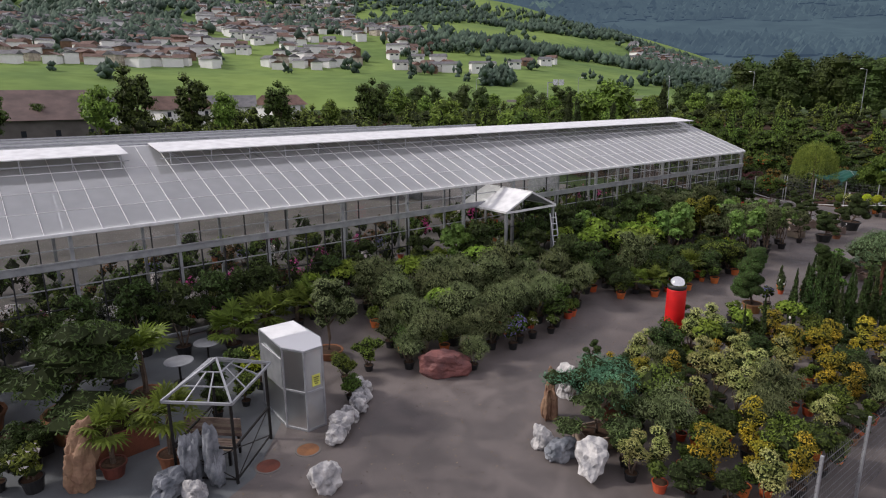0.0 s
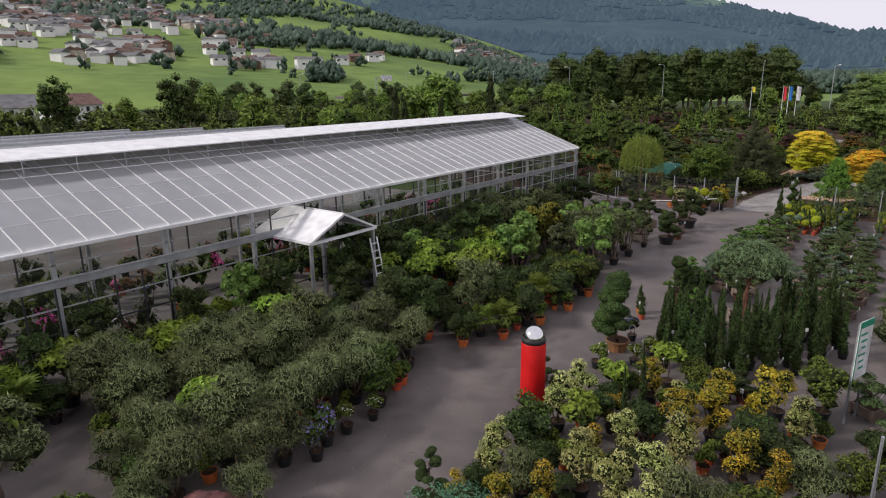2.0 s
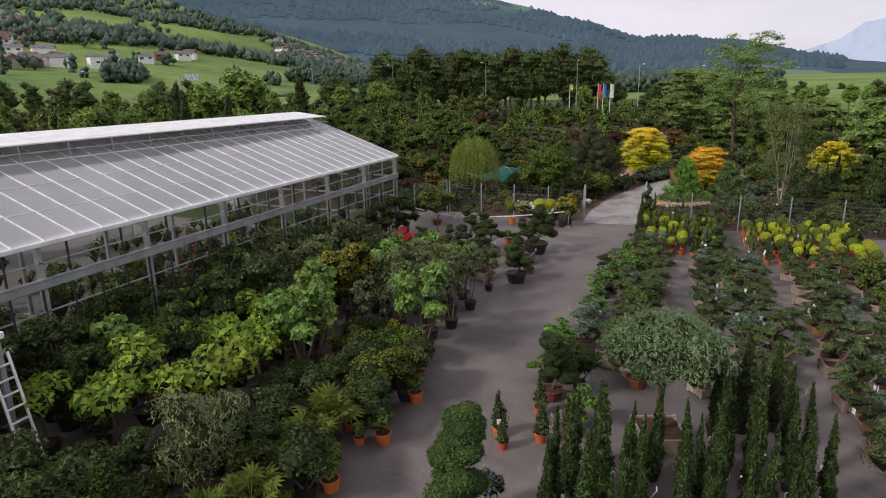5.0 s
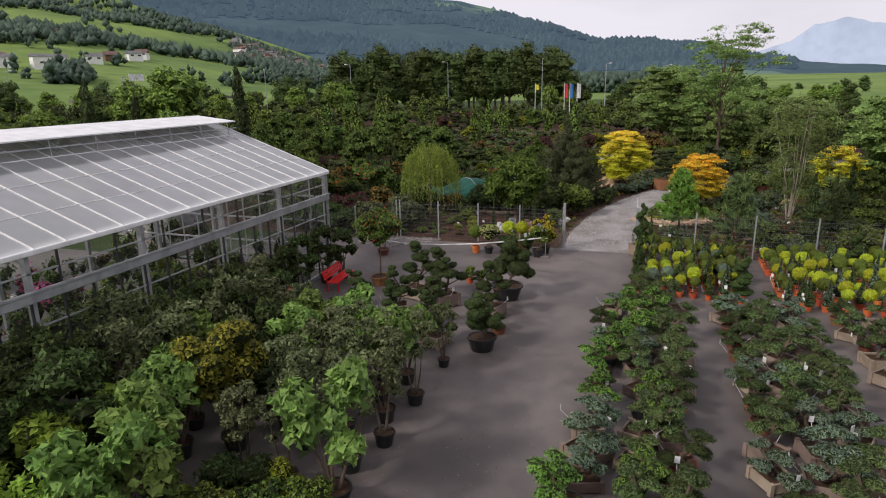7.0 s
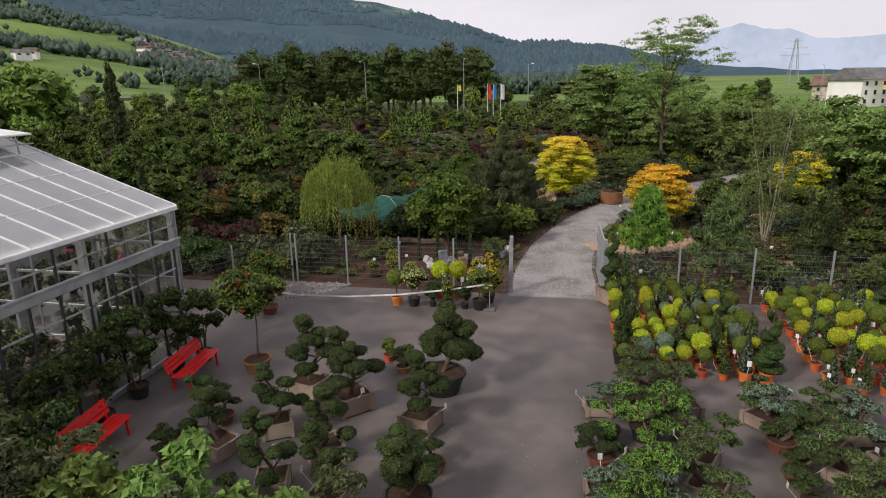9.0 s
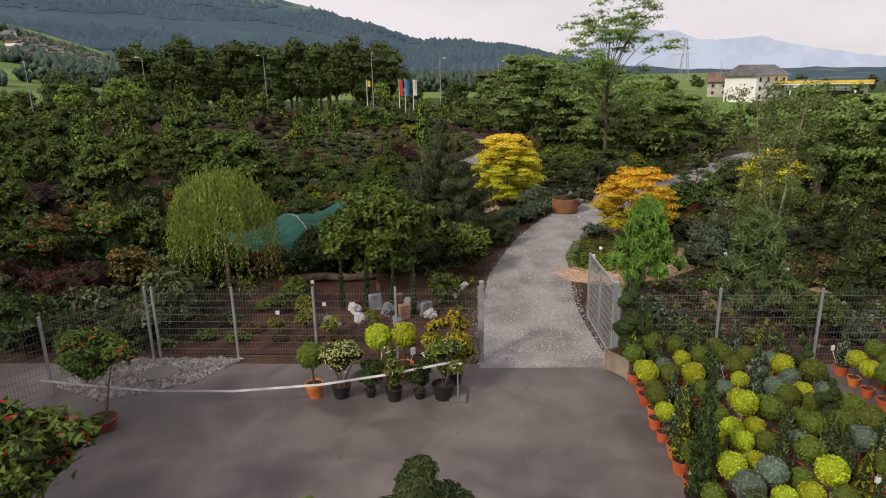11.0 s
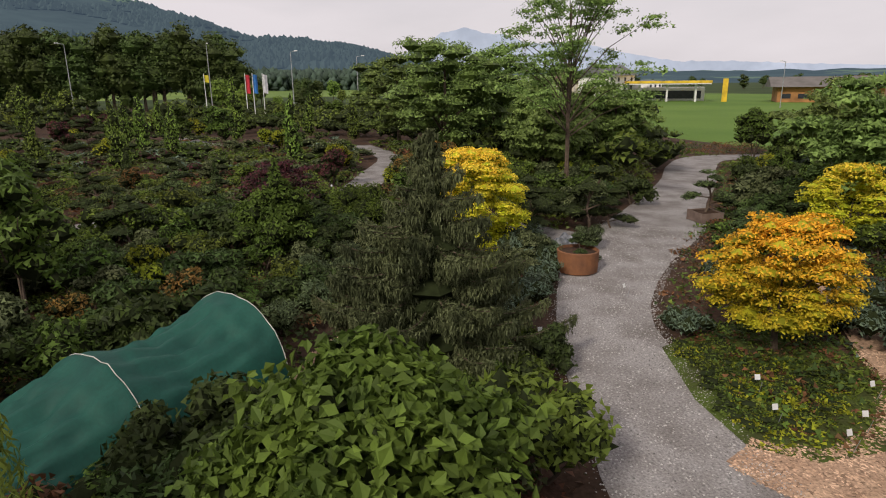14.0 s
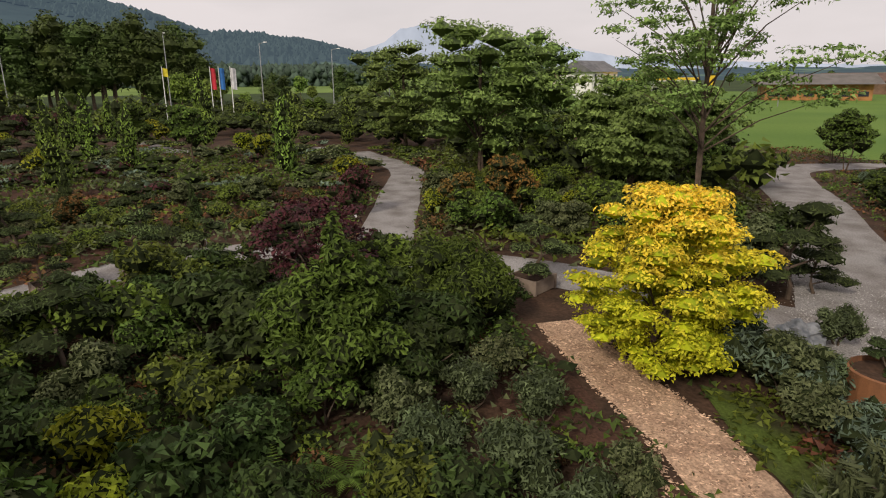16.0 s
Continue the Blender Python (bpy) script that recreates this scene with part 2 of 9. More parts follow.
# leaves
M["l_olive"] = leaf("olive_leaves", (0.205, 0.24, 0.105), (0.105, 0.13, 0.054), 0.5)
M["l_green"] = leaf("green_leaves", (0.109, 0.165, 0.029), (0.060, 0.095, 0.019))
M["l_mid"] = leaf("mid_green_leaves", (0.147, 0.190, 0.030), (0.093, 0.125, 0.020))
M["l_bright"] = leaf("bright_green_leaves", (0.25, 0.36, 0.045), (0.13, 0.20, 0.03), 0.5, 0.3)
M["l_dark"] = leaf("dark_green_leaves", (0.066, 0.100, 0.025), (0.037, 0.058, 0.017))
M["l_gold"] = leaf("golden_leaves", (0.52, 0.35, 0.03), (0.24, 0.22, 0.03), 0.5, 0.3)
M["l_cream"] = leaf("cream_variegated_leaves", (0.550, 0.525, 0.213), (0.300, 0.345, 0.105), 0.5, 0.25)
M["l_lime"] = leaf("yellow_green_leaves", (0.349, 0.360, 0.025), (0.185, 0.220, 0.019), 0.5, 0.3)
M["l_cypress"] = leaf("cypress_sprays", (0.055, 0.096, 0.021), (0.028, 0.050, 0.013), 0.6, 0.1)
M["l_pine"] = leaf("pine_needles", (0.118, 0.168, 0.054), (0.055, 0.085, 0.030), 0.6, 0.1)
M["l_pine_fresh"] = leaf("fresh_pine_needles", (0.164, 0.300, 0.045), (0.098, 0.180, 0.032), 0.6, 0.15)
M["l_blue"] = leaf("blue_grey_needles", (0.160, 0.218, 0.152), (0.078, 0.112, 0.078), 0.6, 0.1)
M["l_juniper"] = leaf("blue_green_juniper", (0.13, 0.285, 0.165), (0.065, 0.155, 0.092), 0.6, 0.1)
M["l_topiary"] = leaf("clipped_dark_leaves", (0.055, 0.078, 0.022), (0.03, 0.044, 0.014), 0.55, 0.15)
M["l_willow"] = leaf("willow_leaves", (0.25, 0.33, 0.06), (0.15, 0.21, 0.04), 0.5, 0.3)
M["l_purple"] = leaf("purple_leaves", (0.083, 0.024, 0.030), (0.042, 0.018, 0.021), 0.5, 0.2)
M["l_spruce"] = leaf("spruce_needles", (0.112, 0.128, 0.058), (0.045, 0.055, 0.025), 0.6, 0.05)
M["l_large"] = leaf("large_heart_leaves", (0.135, 0.225, 0.038), (0.062, 0.115, 0.022), 0.5, 0.3)
M["l_brown"] = leaf("brown_autumn_leaves", (0.22, 0.115, 0.03), (0.13, 0.09, 0.025), 0.5, 0.25)
M["l_sage"] = leaf("grey_olive_leaves", (0.135, 0.155, 0.07), (0.085, 0.10, 0.042), 0.5, 0.2)
M["l_yolk"] = leaf("inner_yellow_leaves", (0.42, 0.46, 0.02), (0.27, 0.33, 0.02), 0.5, 0.2)
M["l_amber"] = leaf("inner_orange_leaves", (0.36, 0.33, 0.02), (0.25, 0.27, 0.02), 0.5, 0.2)
M["l_broad"] = leaf("broad_tree_leaves", (0.19, 0.265, 0.07), (0.115, 0.17, 0.045), 0.6, 0.2)
M["l_rust"] = leaf("rusty_heather", (0.180, 0.075, 0.038), (0.090, 0.060, 0.027))
M["l_far"] = leaf("tree_leaves", (0.095, 0.135, 0.03), (0.05, 0.078, 0.02), 0.6, 0.15)
M["l_far_light"] = leaf("light_tree_leaves", (0.20, 0.285, 0.05), (0.11, 0.17, 0.032), 0.6, 0.2)
M["l_neon"] = leaf("yellow_green_clipped_leaves", (0.46, 0.50, 0.03), (0.30, 0.36, 0.025), 0.5, 0.25)
M["l_fig"] = leaf("light_fig_leaves", (0.20, 0.30, 0.07), (0.11, 0.18, 0.045), 0.5, 0.25)
M["l_wood"] = leaf("shady_wood_leaves", (0.072, 0.105, 0.027), (0.040, 0.060, 0.018), 0.6, 0.12)
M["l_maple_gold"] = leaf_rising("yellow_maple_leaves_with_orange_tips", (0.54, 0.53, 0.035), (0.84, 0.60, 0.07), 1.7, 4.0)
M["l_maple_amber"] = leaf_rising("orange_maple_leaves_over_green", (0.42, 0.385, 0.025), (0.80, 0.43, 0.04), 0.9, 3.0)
M["l_fern"] = leaf("fern_fronds", (0.12, 0.20, 0.035), (0.07, 0.12, 0.022), 0.5, 0.25)
M["l_silver"] = leaf("silvery_rhododendron_leaves", (0.112, 0.145, 0.066), (0.052, 0.070, 0.032), 0.5, 0.15)
M["l_blue_low"] = leaf("low_blue_conifer_needles", (0.120, 0.165, 0.110), (0.058, 0.084, 0.056), 0.6, 0.1)
# Dark core colour that paints shade into the gaps of clipped crowns.
M["clip_core"] = material("shaded_clipped_inside", (0.036, 0.052, 0.017), 0.95, 0, 0.3, 6, 30, 0.3, 0.1)
M["f_white"] = leaf("white_flowers", (0.750, 0.720, 0.700), (0.6, 0.5, 0.55))
M["f_red"] = leaf("red_flowers", (0.600, 0.050, 0.020), (0.5, 0.03, 0.02))
M["f_blue"] = leaf("blue_flowers", (0.300, 0.260, 0.600), (0.22, 0.18, 0.5))
M["f_pink"] = leaf("pink_flowers", (0.600, 0.100, 0.350), (0.4, 0.05, 0.2))
# Near-black green: the shade inside a crown, given as a colour.
M["inner"] = material("shaded_crown_inside", (0.028, 0.037, 0.014), 0.95, 0, 0.2, 3, 20, 0, 0.1)


# ---- mesh tools ----
def part(name, data, mat, parent=None, label="", at=None):
    """Links a bmesh or a mesh as one object, under a thing if one is given."""
    if isinstance(data, bmesh.types.BMesh):
        me = bpy.data.meshes.new(name)
        data.to_mesh(me)
        data.free()
    else:
        me = data
    if mat is not None and not me.materials:
        for one in (mat if isinstance(mat, (list, tuple)) else (mat,)):
            me.materials.append(one)
    ob = new(name, me)
    if at is not None:
        ob.matrix_basis = at if isinstance(at, Matrix) else Matrix.Translation(at)
    if parent is not None:
        ob.parent = parent
    return tagged(ob, label)


def thing(name, label, category, group="", at=None, kind=""):
    ob = new(name)
    ob.empty_display_size = 0.1
    if at is not None:
        ob.matrix_basis = at if isinstance(at, Matrix) else Matrix.Translation(at)
    return tagged(ob, label, category, group, kind)


def add_box(bm, x0, y0, z0, x1, y1, z1, bevel=0.0, m=None):
    made = bmesh.ops.create_cube(bm, size=1.0)["verts"]
    for v in made:
        v.co = Vector(((x0 + x1) / 2 + v.co.x * (x1 - x0), (y0 + y1) / 2 + v.co.y * (y1 - y0), (z0 + z1) / 2 + v.co.z * (z1 - z0)))
    if bevel:
        edges = list({e for v in made for e in v.link_edges})
        made = list({v for f in bmesh.ops.bevel(bm, geom=edges, offset=bevel, segments=1, affect="EDGES", profile=0.5)["faces"] for v in f.verts} | set(v for v in made if v.is_valid))
    if m is not None:
        bmesh.ops.transform(bm, matrix=m, verts=[v for v in made if v.is_valid])
    return made


def box(x0, y0, z0, x1, y1, z1, bevel=0.0):
    bm = bmesh.new()
    add_box(bm, x0, y0, z0, x1, y1, z1, bevel)
    return bm


def add_bar(bm, a, b, r, sides=6, r2=None):
    """A round bar from a to b."""
    a, b = Vector(a), Vector(b)
    d = b - a
    turn = d.to_track_quat("Z", "Y").to_matrix().to_4x4()
    m = Matrix.Translation((a + b) / 2) @ turn
    bmesh.ops.create_cone(bm, cap_ends=True, segments=sides, radius1=r, radius2=r if r2 is None else r2, depth=d.length, matrix=m)


def add_beam(bm, a, b, w, h):
    """A square bar from a to b, w wide and h high."""
    a, b = Vector(a), Vector(b)
    d = b - a
    m = Matrix.Translation((a + b) / 2) @ d.to_track_quat("Y", "Z").to_matrix().to_4x4()
    add_box(bm, -w / 2, -d.length / 2, -h / 2, w / 2, d.length / 2, h / 2, 0, m)


def lathe(profile, sides=16):
    """A turned body from (radius, height) pairs."""
    bm = bmesh.new()
    rings = [[bm.verts.new((r * math.cos(2 * math.pi * k / sides), r * math.sin(2 * math.pi * k / sides), z)) for k in range(sides)] for r, z in profile]
    for lo, hi in zip(rings, rings[1:]):
        for k in range(sides):
            bm.faces.new((lo[k], lo[(k + 1) % sides], hi[(k + 1) % sides], hi[k]))
    bm.faces.new(list(reversed(rings[0])))
    bm.faces.new(rings[-1])
    return bm


def sheet(name, corners, z, mat, label, depth=0.0, category="ground"):
    """A flat piece of ground from its outline."""
    bm = bmesh.new()
    face = bm.faces.new([bm.verts.new((x, y, z)) for x, y in corners])
    if face.normal.z < 0 or sum(a[0] * b[1] - b[0] * a[1] for a, b in zip(corners, corners[1:] + corners[:1])) < 0:
        face.normal_flip()
    if depth:
        made = bmesh.ops.extrude_face_region(bm, geom=[face])["geom"]
        for v in made:
            if isinstance(v, bmesh.types.BMVert):
                v.co.z += depth
    bmesh.ops.triangulate(bm, faces=bm.faces[:])
    return tagged(part(name, bm, mat), label, category, "", "structure")


def ribbon(name, line, mat, z, label):
    """A path from (x, y, width) along its middle, rounded off between them."""
    pts = []
    for i in range(len(line) - 1):
        p0, p1, p2, p3 = (np.array(line[min(max(i + k, 0), len(line) - 1)], float) for k in (-1, 0, 1, 2))
        for s in np.linspace(0, 1, 7)[: 7 if i == len(line) - 2 else 6]:
            pts.append(0.5 * (2 * p1 + (p2 - p0) * s + (2 * p0 - 5 * p1 + 4 * p2 - p3) * s * s + (3 * p1 - p0 - 3 * p2 + p3) * s**3))
    bm = bmesh.new()
    last = None
    rng = random.Random(len(line))
    for i, p in enumerate(pts):
        d = pts[min(i + 1, len(pts) - 1)] - pts[max(i - 1, 0)]
        side = np.array((-d[1], d[0])) / max(np.hypot(d[0], d[1]), 1e-6)
        w = p[2] / 2
        pair = [bm.verts.new((*(p[:2] + side * s * (w + rng.uniform(-0.035, 0.035))), z)) for s in (1, -1)]
        if last:
            bm.faces.new((last[0], last[1], pair[1], pair[0]))
        last = pair
    return tagged(part(name, bm, mat), label, "path", "", "structure")


def rock_mesh(name, size, seed, mat, rough=0.35, facets=2, flat=True):
    bm = bmesh.new()
    bmesh.ops.create_icosphere(bm, subdivisions=facets + 1, radius=1.0)
    off = Vector((seed * 7.3, seed * 3.1, seed * 1.7))
    for v in bm.verts:
        n = noise.noise(v.co * 0.9 + off) * rough + noise.noise(v.co * 2.3 + off) * rough * 0.5 + noise.noise(v.co * 5 + off) * rough * 0.22
        v.co = v.co * (1 + n)
        v.co = Vector((v.co.x * size[0] / 2, v.co.y * size[1] / 2, max(v.co.z, -0.7) * size[2] / 1.7 + size[2] * 0.41))
    me = bpy.data.meshes.new(name)
    bm.to_mesh(me)
    bm.free()
    me.materials.append(mat)
    return me


# ---- foliage tools ----
def raw_mesh(name, verts, faces, mats, index=None, smooth=False):
    me = bpy.data.meshes.new(name)
    me.from_pydata(verts.tolist() if hasattr(verts, "tolist") else verts, [], faces.tolist() if hasattr(faces, "tolist") else faces)
    for m in mats:
        me.materials.append(m)
    if index is not None:
        me.polygons.foreach_set("material_index", np.asarray(index, np.int32))
    if smooth:
        me.polygons.foreach_set("use_smooth", np.ones(len(me.polygons), bool))
    me.update()
    return me


OCTA_V = np.array([(1, 0, 0), (-1, 0, 0), (0, 1, 0), (0, -1, 0), (0, 0, 1), (0, 0, -1)], float)
OCTA_F = [(0, 2, 4), (2, 1, 4), (1, 3, 4), (3, 0, 4), (2, 0, 5), (1, 2, 5), (3, 1, 5), (0, 3, 5)]


def core_ball():
    """A coarse ball of 32 triangles."""
    verts, faces, seen = [tuple(v) for v in OCTA_V], [], {}

    def mid(a, b):
        key = (min(a, b), max(a, b))
        if key not in seen:
            v = np.array(verts[a]) + np.array(verts[b])
            verts.append(tuple(v / np.linalg.norm(v)))
            seen[key] = len(verts) - 1
        return seen[key]

    for a, b, c in OCTA_F:
        ab, bc, ca = mid(a, b), mid(b, c), mid(c, a)
        faces += [(a, ab, ca), (b, bc, ab), (c, ca, bc), (ab, bc, ca)]
    return np.array(verts), np.array(faces)


BALL_V, BALL_F = core_ball()


def finer(verts, faces):
    v, out, seen = [tuple(p) for p in verts], [], {}

    def mid(a, b):
        key = (min(a, b), max(a, b))
        if key not in seen:
            m = np.array(v[a]) + np.array(v[b])
            v.append(tuple(m / np.linalg.norm(m)))
            seen[key] = len(v) - 1
        return seen[key]

    for a, b, c in faces:
        ab, bc, ca = mid(a, b), mid(b, c), mid(c, a)
        out += [(a, ab, ca), (b, bc, ab), (c, ca, bc), (ab, bc, ca)]
    return np.array(v), np.array(out)


FINE_V, FINE_F = finer(BALL_V, BALL_F)


def crown_mesh(name, clumps, count, size, mat, seed, aspect=0.5, rise=0.3, shell=(0.72, 1.06), along=None, core=0.74, messy=0.55, blossom=None, under=0.25, solid=False, kite=False, heart=None):
    """Leaves set on clumps (x, y, z, rx, ry, rz). along: a direction that the leaves point in; blossom: (material, share) for flowers among them."""
    rng = np.random.default_rng(seed)
    count, size = int(count * (1.0 if kite else 0.92)), size * 0.99
    c = np.array(clumps, float)
    area = (c[:, 3] * c[:, 4] * c[:, 5]) ** (2 / 3)
    pick = rng.choice(len(c), count, p=area / area.sum())
    d = rng.normal(size=(count, 3))
    d[:, 2] = np.where((d[:, 2] < 0) & (rng.random(count) > under), -d[:, 2], d[:, 2])
    d /= np.linalg.norm(d, axis=1, keepdims=True)
    p = c[pick, :3] + d * c[pick, 3:] * rng.uniform(*shell, (count, 1))
    nrm = d + messy * rng.normal(size=(count, 3)) + np.array((0, 0, rise))
    nrm /= np.linalg.norm(nrm, axis=1, keepdims=True)
    t = rng.normal(size=(count, 3)) if along is None else np.array(along, float) + d * 0.7 + 0.35 * rng.normal(size=(count, 3))
    t -= (t * nrm).sum(1, keepdims=True) * nrm
    t /= np.linalg.norm(t, axis=1, keepdims=True) + 1e-9
    s = np.cross(nrm, t)
    length = size * rng.uniform(0.65, 1.35, (count, 1))
    wide = length * aspect
    sag = nrm * length * 0.12
    v = np.stack([p - t * length * 0.4 + s * wide * 0.62 - sag, p + t * length * 0.62 - sag, p - t * length * 0.4 - s * wide * 0.62], 1).reshape(-1, 3)
    quads = np.arange(count * 3).reshape(-1, 3).tolist()
    if kite:
        v = np.stack([p - t * length * 0.5, p - t * length * 0.08 + s * wide * 0.5 + sag, p + t * length * 0.55 - sag, p - t * length * 0.08 - s * wide * 0.5 + sag], 1).reshape(-1, 3)
        quads = np.arange(count * 4).reshape(-1, 4).tolist()
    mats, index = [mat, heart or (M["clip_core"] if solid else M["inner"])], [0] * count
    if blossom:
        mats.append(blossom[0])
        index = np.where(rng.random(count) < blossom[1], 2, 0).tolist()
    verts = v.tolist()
    # Cores, dark unless a heart is given, put shade behind the leaves.
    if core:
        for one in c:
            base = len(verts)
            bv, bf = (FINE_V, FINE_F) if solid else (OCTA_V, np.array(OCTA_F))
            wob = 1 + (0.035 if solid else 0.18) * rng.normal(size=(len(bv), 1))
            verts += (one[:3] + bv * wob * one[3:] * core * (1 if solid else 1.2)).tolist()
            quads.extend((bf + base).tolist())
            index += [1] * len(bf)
    return raw_mesh(name, verts, quads, mats, index)


def limb(bm, pts, r0, r1, sides=6):
    """A bent tapering limb through pts."""
    n = len(pts)
    rings = []
    for i, p in enumerate(pts):
        d = Vector(pts[min(i + 1, n - 1)]) - Vector(pts[max(i - 1, 0)])
        q = d.to_track_quat("Z", "Y").to_matrix()
        r = r0 + (r1 - r0) * i / (n - 1)
        rings.append([bm.verts.new(Vector(p) + q @ Vector((r * math.cos(2 * math.pi * k / sides), r * math.sin(2 * math.pi * k / sides), 0))) for k in range(sides)])
    for lo, hi in zip(rings, rings[1:]):
        for k in range(sides):
            bm.faces.new((lo[k], lo[(k + 1) % sides], hi[(k + 1) % sides], hi[k]))
    bm.faces.new(rings[-1])
    bm.faces.new(list(reversed(rings[0])))


def round_clumps(rng, r, z0, z1, n, size):
    """Clumps over a rounded crown of radius r from z0 to z1."""
    out = []
    for _ in range(n):
        d = rng.normal(size=3)
        d /= np.linalg.norm(d)
        k = rng.uniform(0.35, 0.95)
        s = size * rng.uniform(0.7, 1.25)
        out.append((d[0] * (r - s * 0.6) * k, d[1] * (r - s * 0.6) * k, (z0 + z1) / 2 + d[2] * ((z1 - z0) / 2 - s * 0.5) * k, s, s, s * rng.uniform(0.7, 0.95)))
    return out


def pot_parts(owner, kind, r, h):
    """The container of a potted plant, with its earth."""
    if kind == "box":
        bm = bmesh.new()
        w = r
        for a in (-1, 1):
            add_box(bm, -w, a * w - 0.02, 0.03, w, a * w + 0.02, h)
            add_box(bm, a * w - 0.02, -w + 0.02, 0.03, a * w + 0.02, w - 0.02, h)
            for b in (-1, 1):
                add_box(bm, a * w - 0.045, b * w - 0.045, 0.0, a * w + 0.045, b * w + 0.045, h + 0.015)
        add_box(bm, -w, -w, 0.02, w, w, 0.05)
        part("planter_box", bm, M["wood_box"], owner)
        part("soil", box(-w + 0.02, -w + 0.02, h - 0.10, w - 0.02, w - 0.02, h - 0.05), M["soil"], owner)
        return
    if kind == "none":
        return
    mat, name = {"clay": (M["terracotta"], "pot"), "black": (M["black_pot"], "pot"), "rust": (M["rust_box"], "tub")}[kind]
    bm = lathe([(r * 0.74, 0), (r * 0.95, h * 0.86), (r * 1.04, h * 0.87), (r * 1.04, h), (r * 0.93, h), (r * 0.90, h * 0.93)], 14)
    bm.faces.ensure_lookup_table()
    bm.faces[-1].material_index = 1
    part(name, bm, [mat, M["soil"]], owner)


def potted(name, label, category, pot, crown, trunk=None, bark=None, group="", pot_r=0.2, pot_h=0.3, tag=False):
    """A plant with its pot, trunk and crown, built at the origin."""
    ob = thing(name, label, category, group)
    pot_parts(ob, pot, pot_r, pot_h)
    if trunk:
        bm = bmesh.new()
        for pts, r0, r1 in trunk:
            limb(bm, pts, r0, r1)
        part("trunk", bm, bark or M["bark"], ob)
    part("crown", crown, None, ob)
    if tag:
        bm = bmesh.new()
        add_box(bm, pot_r * 1.9, -0.045, pot_h + 0.24, pot_r * 1.9 + 0.006, 0.045, pot_h + 0.37)
        add_bar(bm, (pot_r * 0.8, 0, pot_h - 0.1), (pot_r * 1.9, 0, pot_h + 0.25), 0.006, 4)
        part("plant_tag", bm, M["tag"], ob, "white paper plant tag")
    return ob


def park(ob):
    """Takes a pattern thing out of the scene once its copies stand."""
    for o in (*ob.children_recursive, ob):
        bpy.data.objects.remove(o)


PATTERNS = {}


def place(kind, x, y, s=1.0, turn=None, z=0.0, tall=1.0):
    """A copy of one of the patterns of that kind, standing at (x, y)."""
    options = PATTERNS[kind]
    rng = random.Random(round(x * 97) * 7919 + round(y * 89))
    ob = options[rng.randrange(len(options))]
    a = rng.uniform(0, 360) if turn is None else turn
    return copy_thing(ob, pose(x, y, z, rng.uniform(-2.5, 2.5), rng.uniform(-2.5, 2.5), a) @ Matrix.Diagonal((s, s, s * tall, 1)))


def inside(x, y, corners):
    hit = False
    for (x0, y0), (x1, y1) in zip(corners, corners[1:] + corners[:1]):
        if (y0 > y) != (y1 > y) and x < (x1 - x0) * (y - y0) / (y1 - y0) + x0:
            hit = not hit
    return hit


TAKEN, CELLS, KNOWN = [], {}, [0]


def near_taken(x, y):
    """The plants and paths already set down within about eight metres of a spot."""
    for a, b, c in TAKEN[KNOWN[0] :]:
        CELLS.setdefault((int(a // 4), int(b // 4)), []).append((a, b, c))
    KNOWN[0] = len(TAKEN)
    i, j = int(x // 4), int(y // 4)
    return [q for u in range(i - 2, i + 3) for v in range(j - 2, j + 3) for q in CELLS.get((u, v), ())]


def fill(corners, kinds, gap, seed, tries=3000, size=(0.8, 1.2), most=400):
    """Plants of the given kinds (kind, weight, room) over a bed, no two nearer than their room."""
    rng = random.Random(seed)
    xs, ys = [c[0] for c in corners], [c[1] for c in corners]
    made = 0
    for _ in range(tries):
        x, y = rng.uniform(min(xs), max(xs)), rng.uniform(min(ys), max(ys))
        if not inside(x, y, corners):
            continue
        kind, _, room = rng.choices(kinds, [k[1] for k in kinds])[0]
        s = rng.uniform(*size)
        need = room * s * gap
        if any((x - a) ** 2 + (y - b) ** 2 < (0.5 * (need + c)) ** 2 for a, b, c in near_taken(x, y)):
            continue
        TAKEN.append((x, y, need))
        place(kind, x, y, s)
        made += 1
        if made >= most:
            break


def put(kind, room, rows):
    """Single plants at (x, y, size)."""
    for x, y, s in rows:
        TAKEN.append((x, y, room * s))
        place(kind, x, y, s)


# ---- ground ----
ground = bmesh.new()
bmesh.ops.create_grid(ground, x_segments=8, y_segments=8, size=4500)
for v in ground.verts:
    v.co.z = -0.03
tagged(part("ground", ground, M["land"]), "dull green flat valley floor", "ground", "", "structure")
sheet("pavement", [(-30, -12), (36, -12), (54, -2), (53.6, 30), (47, 31), (-30, 31)], 0.0, M["asphalt"], "worn dark grey asphalt yard of the garden centre", -0.02, "pavement")
sheet("ground_1", [(53.62, -14), (150, -60), (190, 20), (165, 95), (53.62, 75)], -0.012, M["soil"], "dark planted earth of the garden")
sheet("meadow_1", [(104, -24), (96, -40), (110, -110), (250, -190), (420, -90), (300, -20), (170, -16)], -0.006, M["lawn"], "bright green mown meadow", 0, "meadow")
ribbon("gravel_path", [(53.6, 12.6, 3.5), (58, 12.7, 3.2), (62, 12.3, 3.0), (66, 11.4, 2.9), (70, 10.1, 2.8), (75, 7.1, 3.9), (79.5, 3.0, 4.4), (85, -1.2, 3.6), (91, -6, 3.6), (97, -10, 3.6), (101.5, -14.5, 3.4), (101, -21, 3.2), (97, -30, 3)], M["gravel"], 0.004, "pale grey gravel garden path")
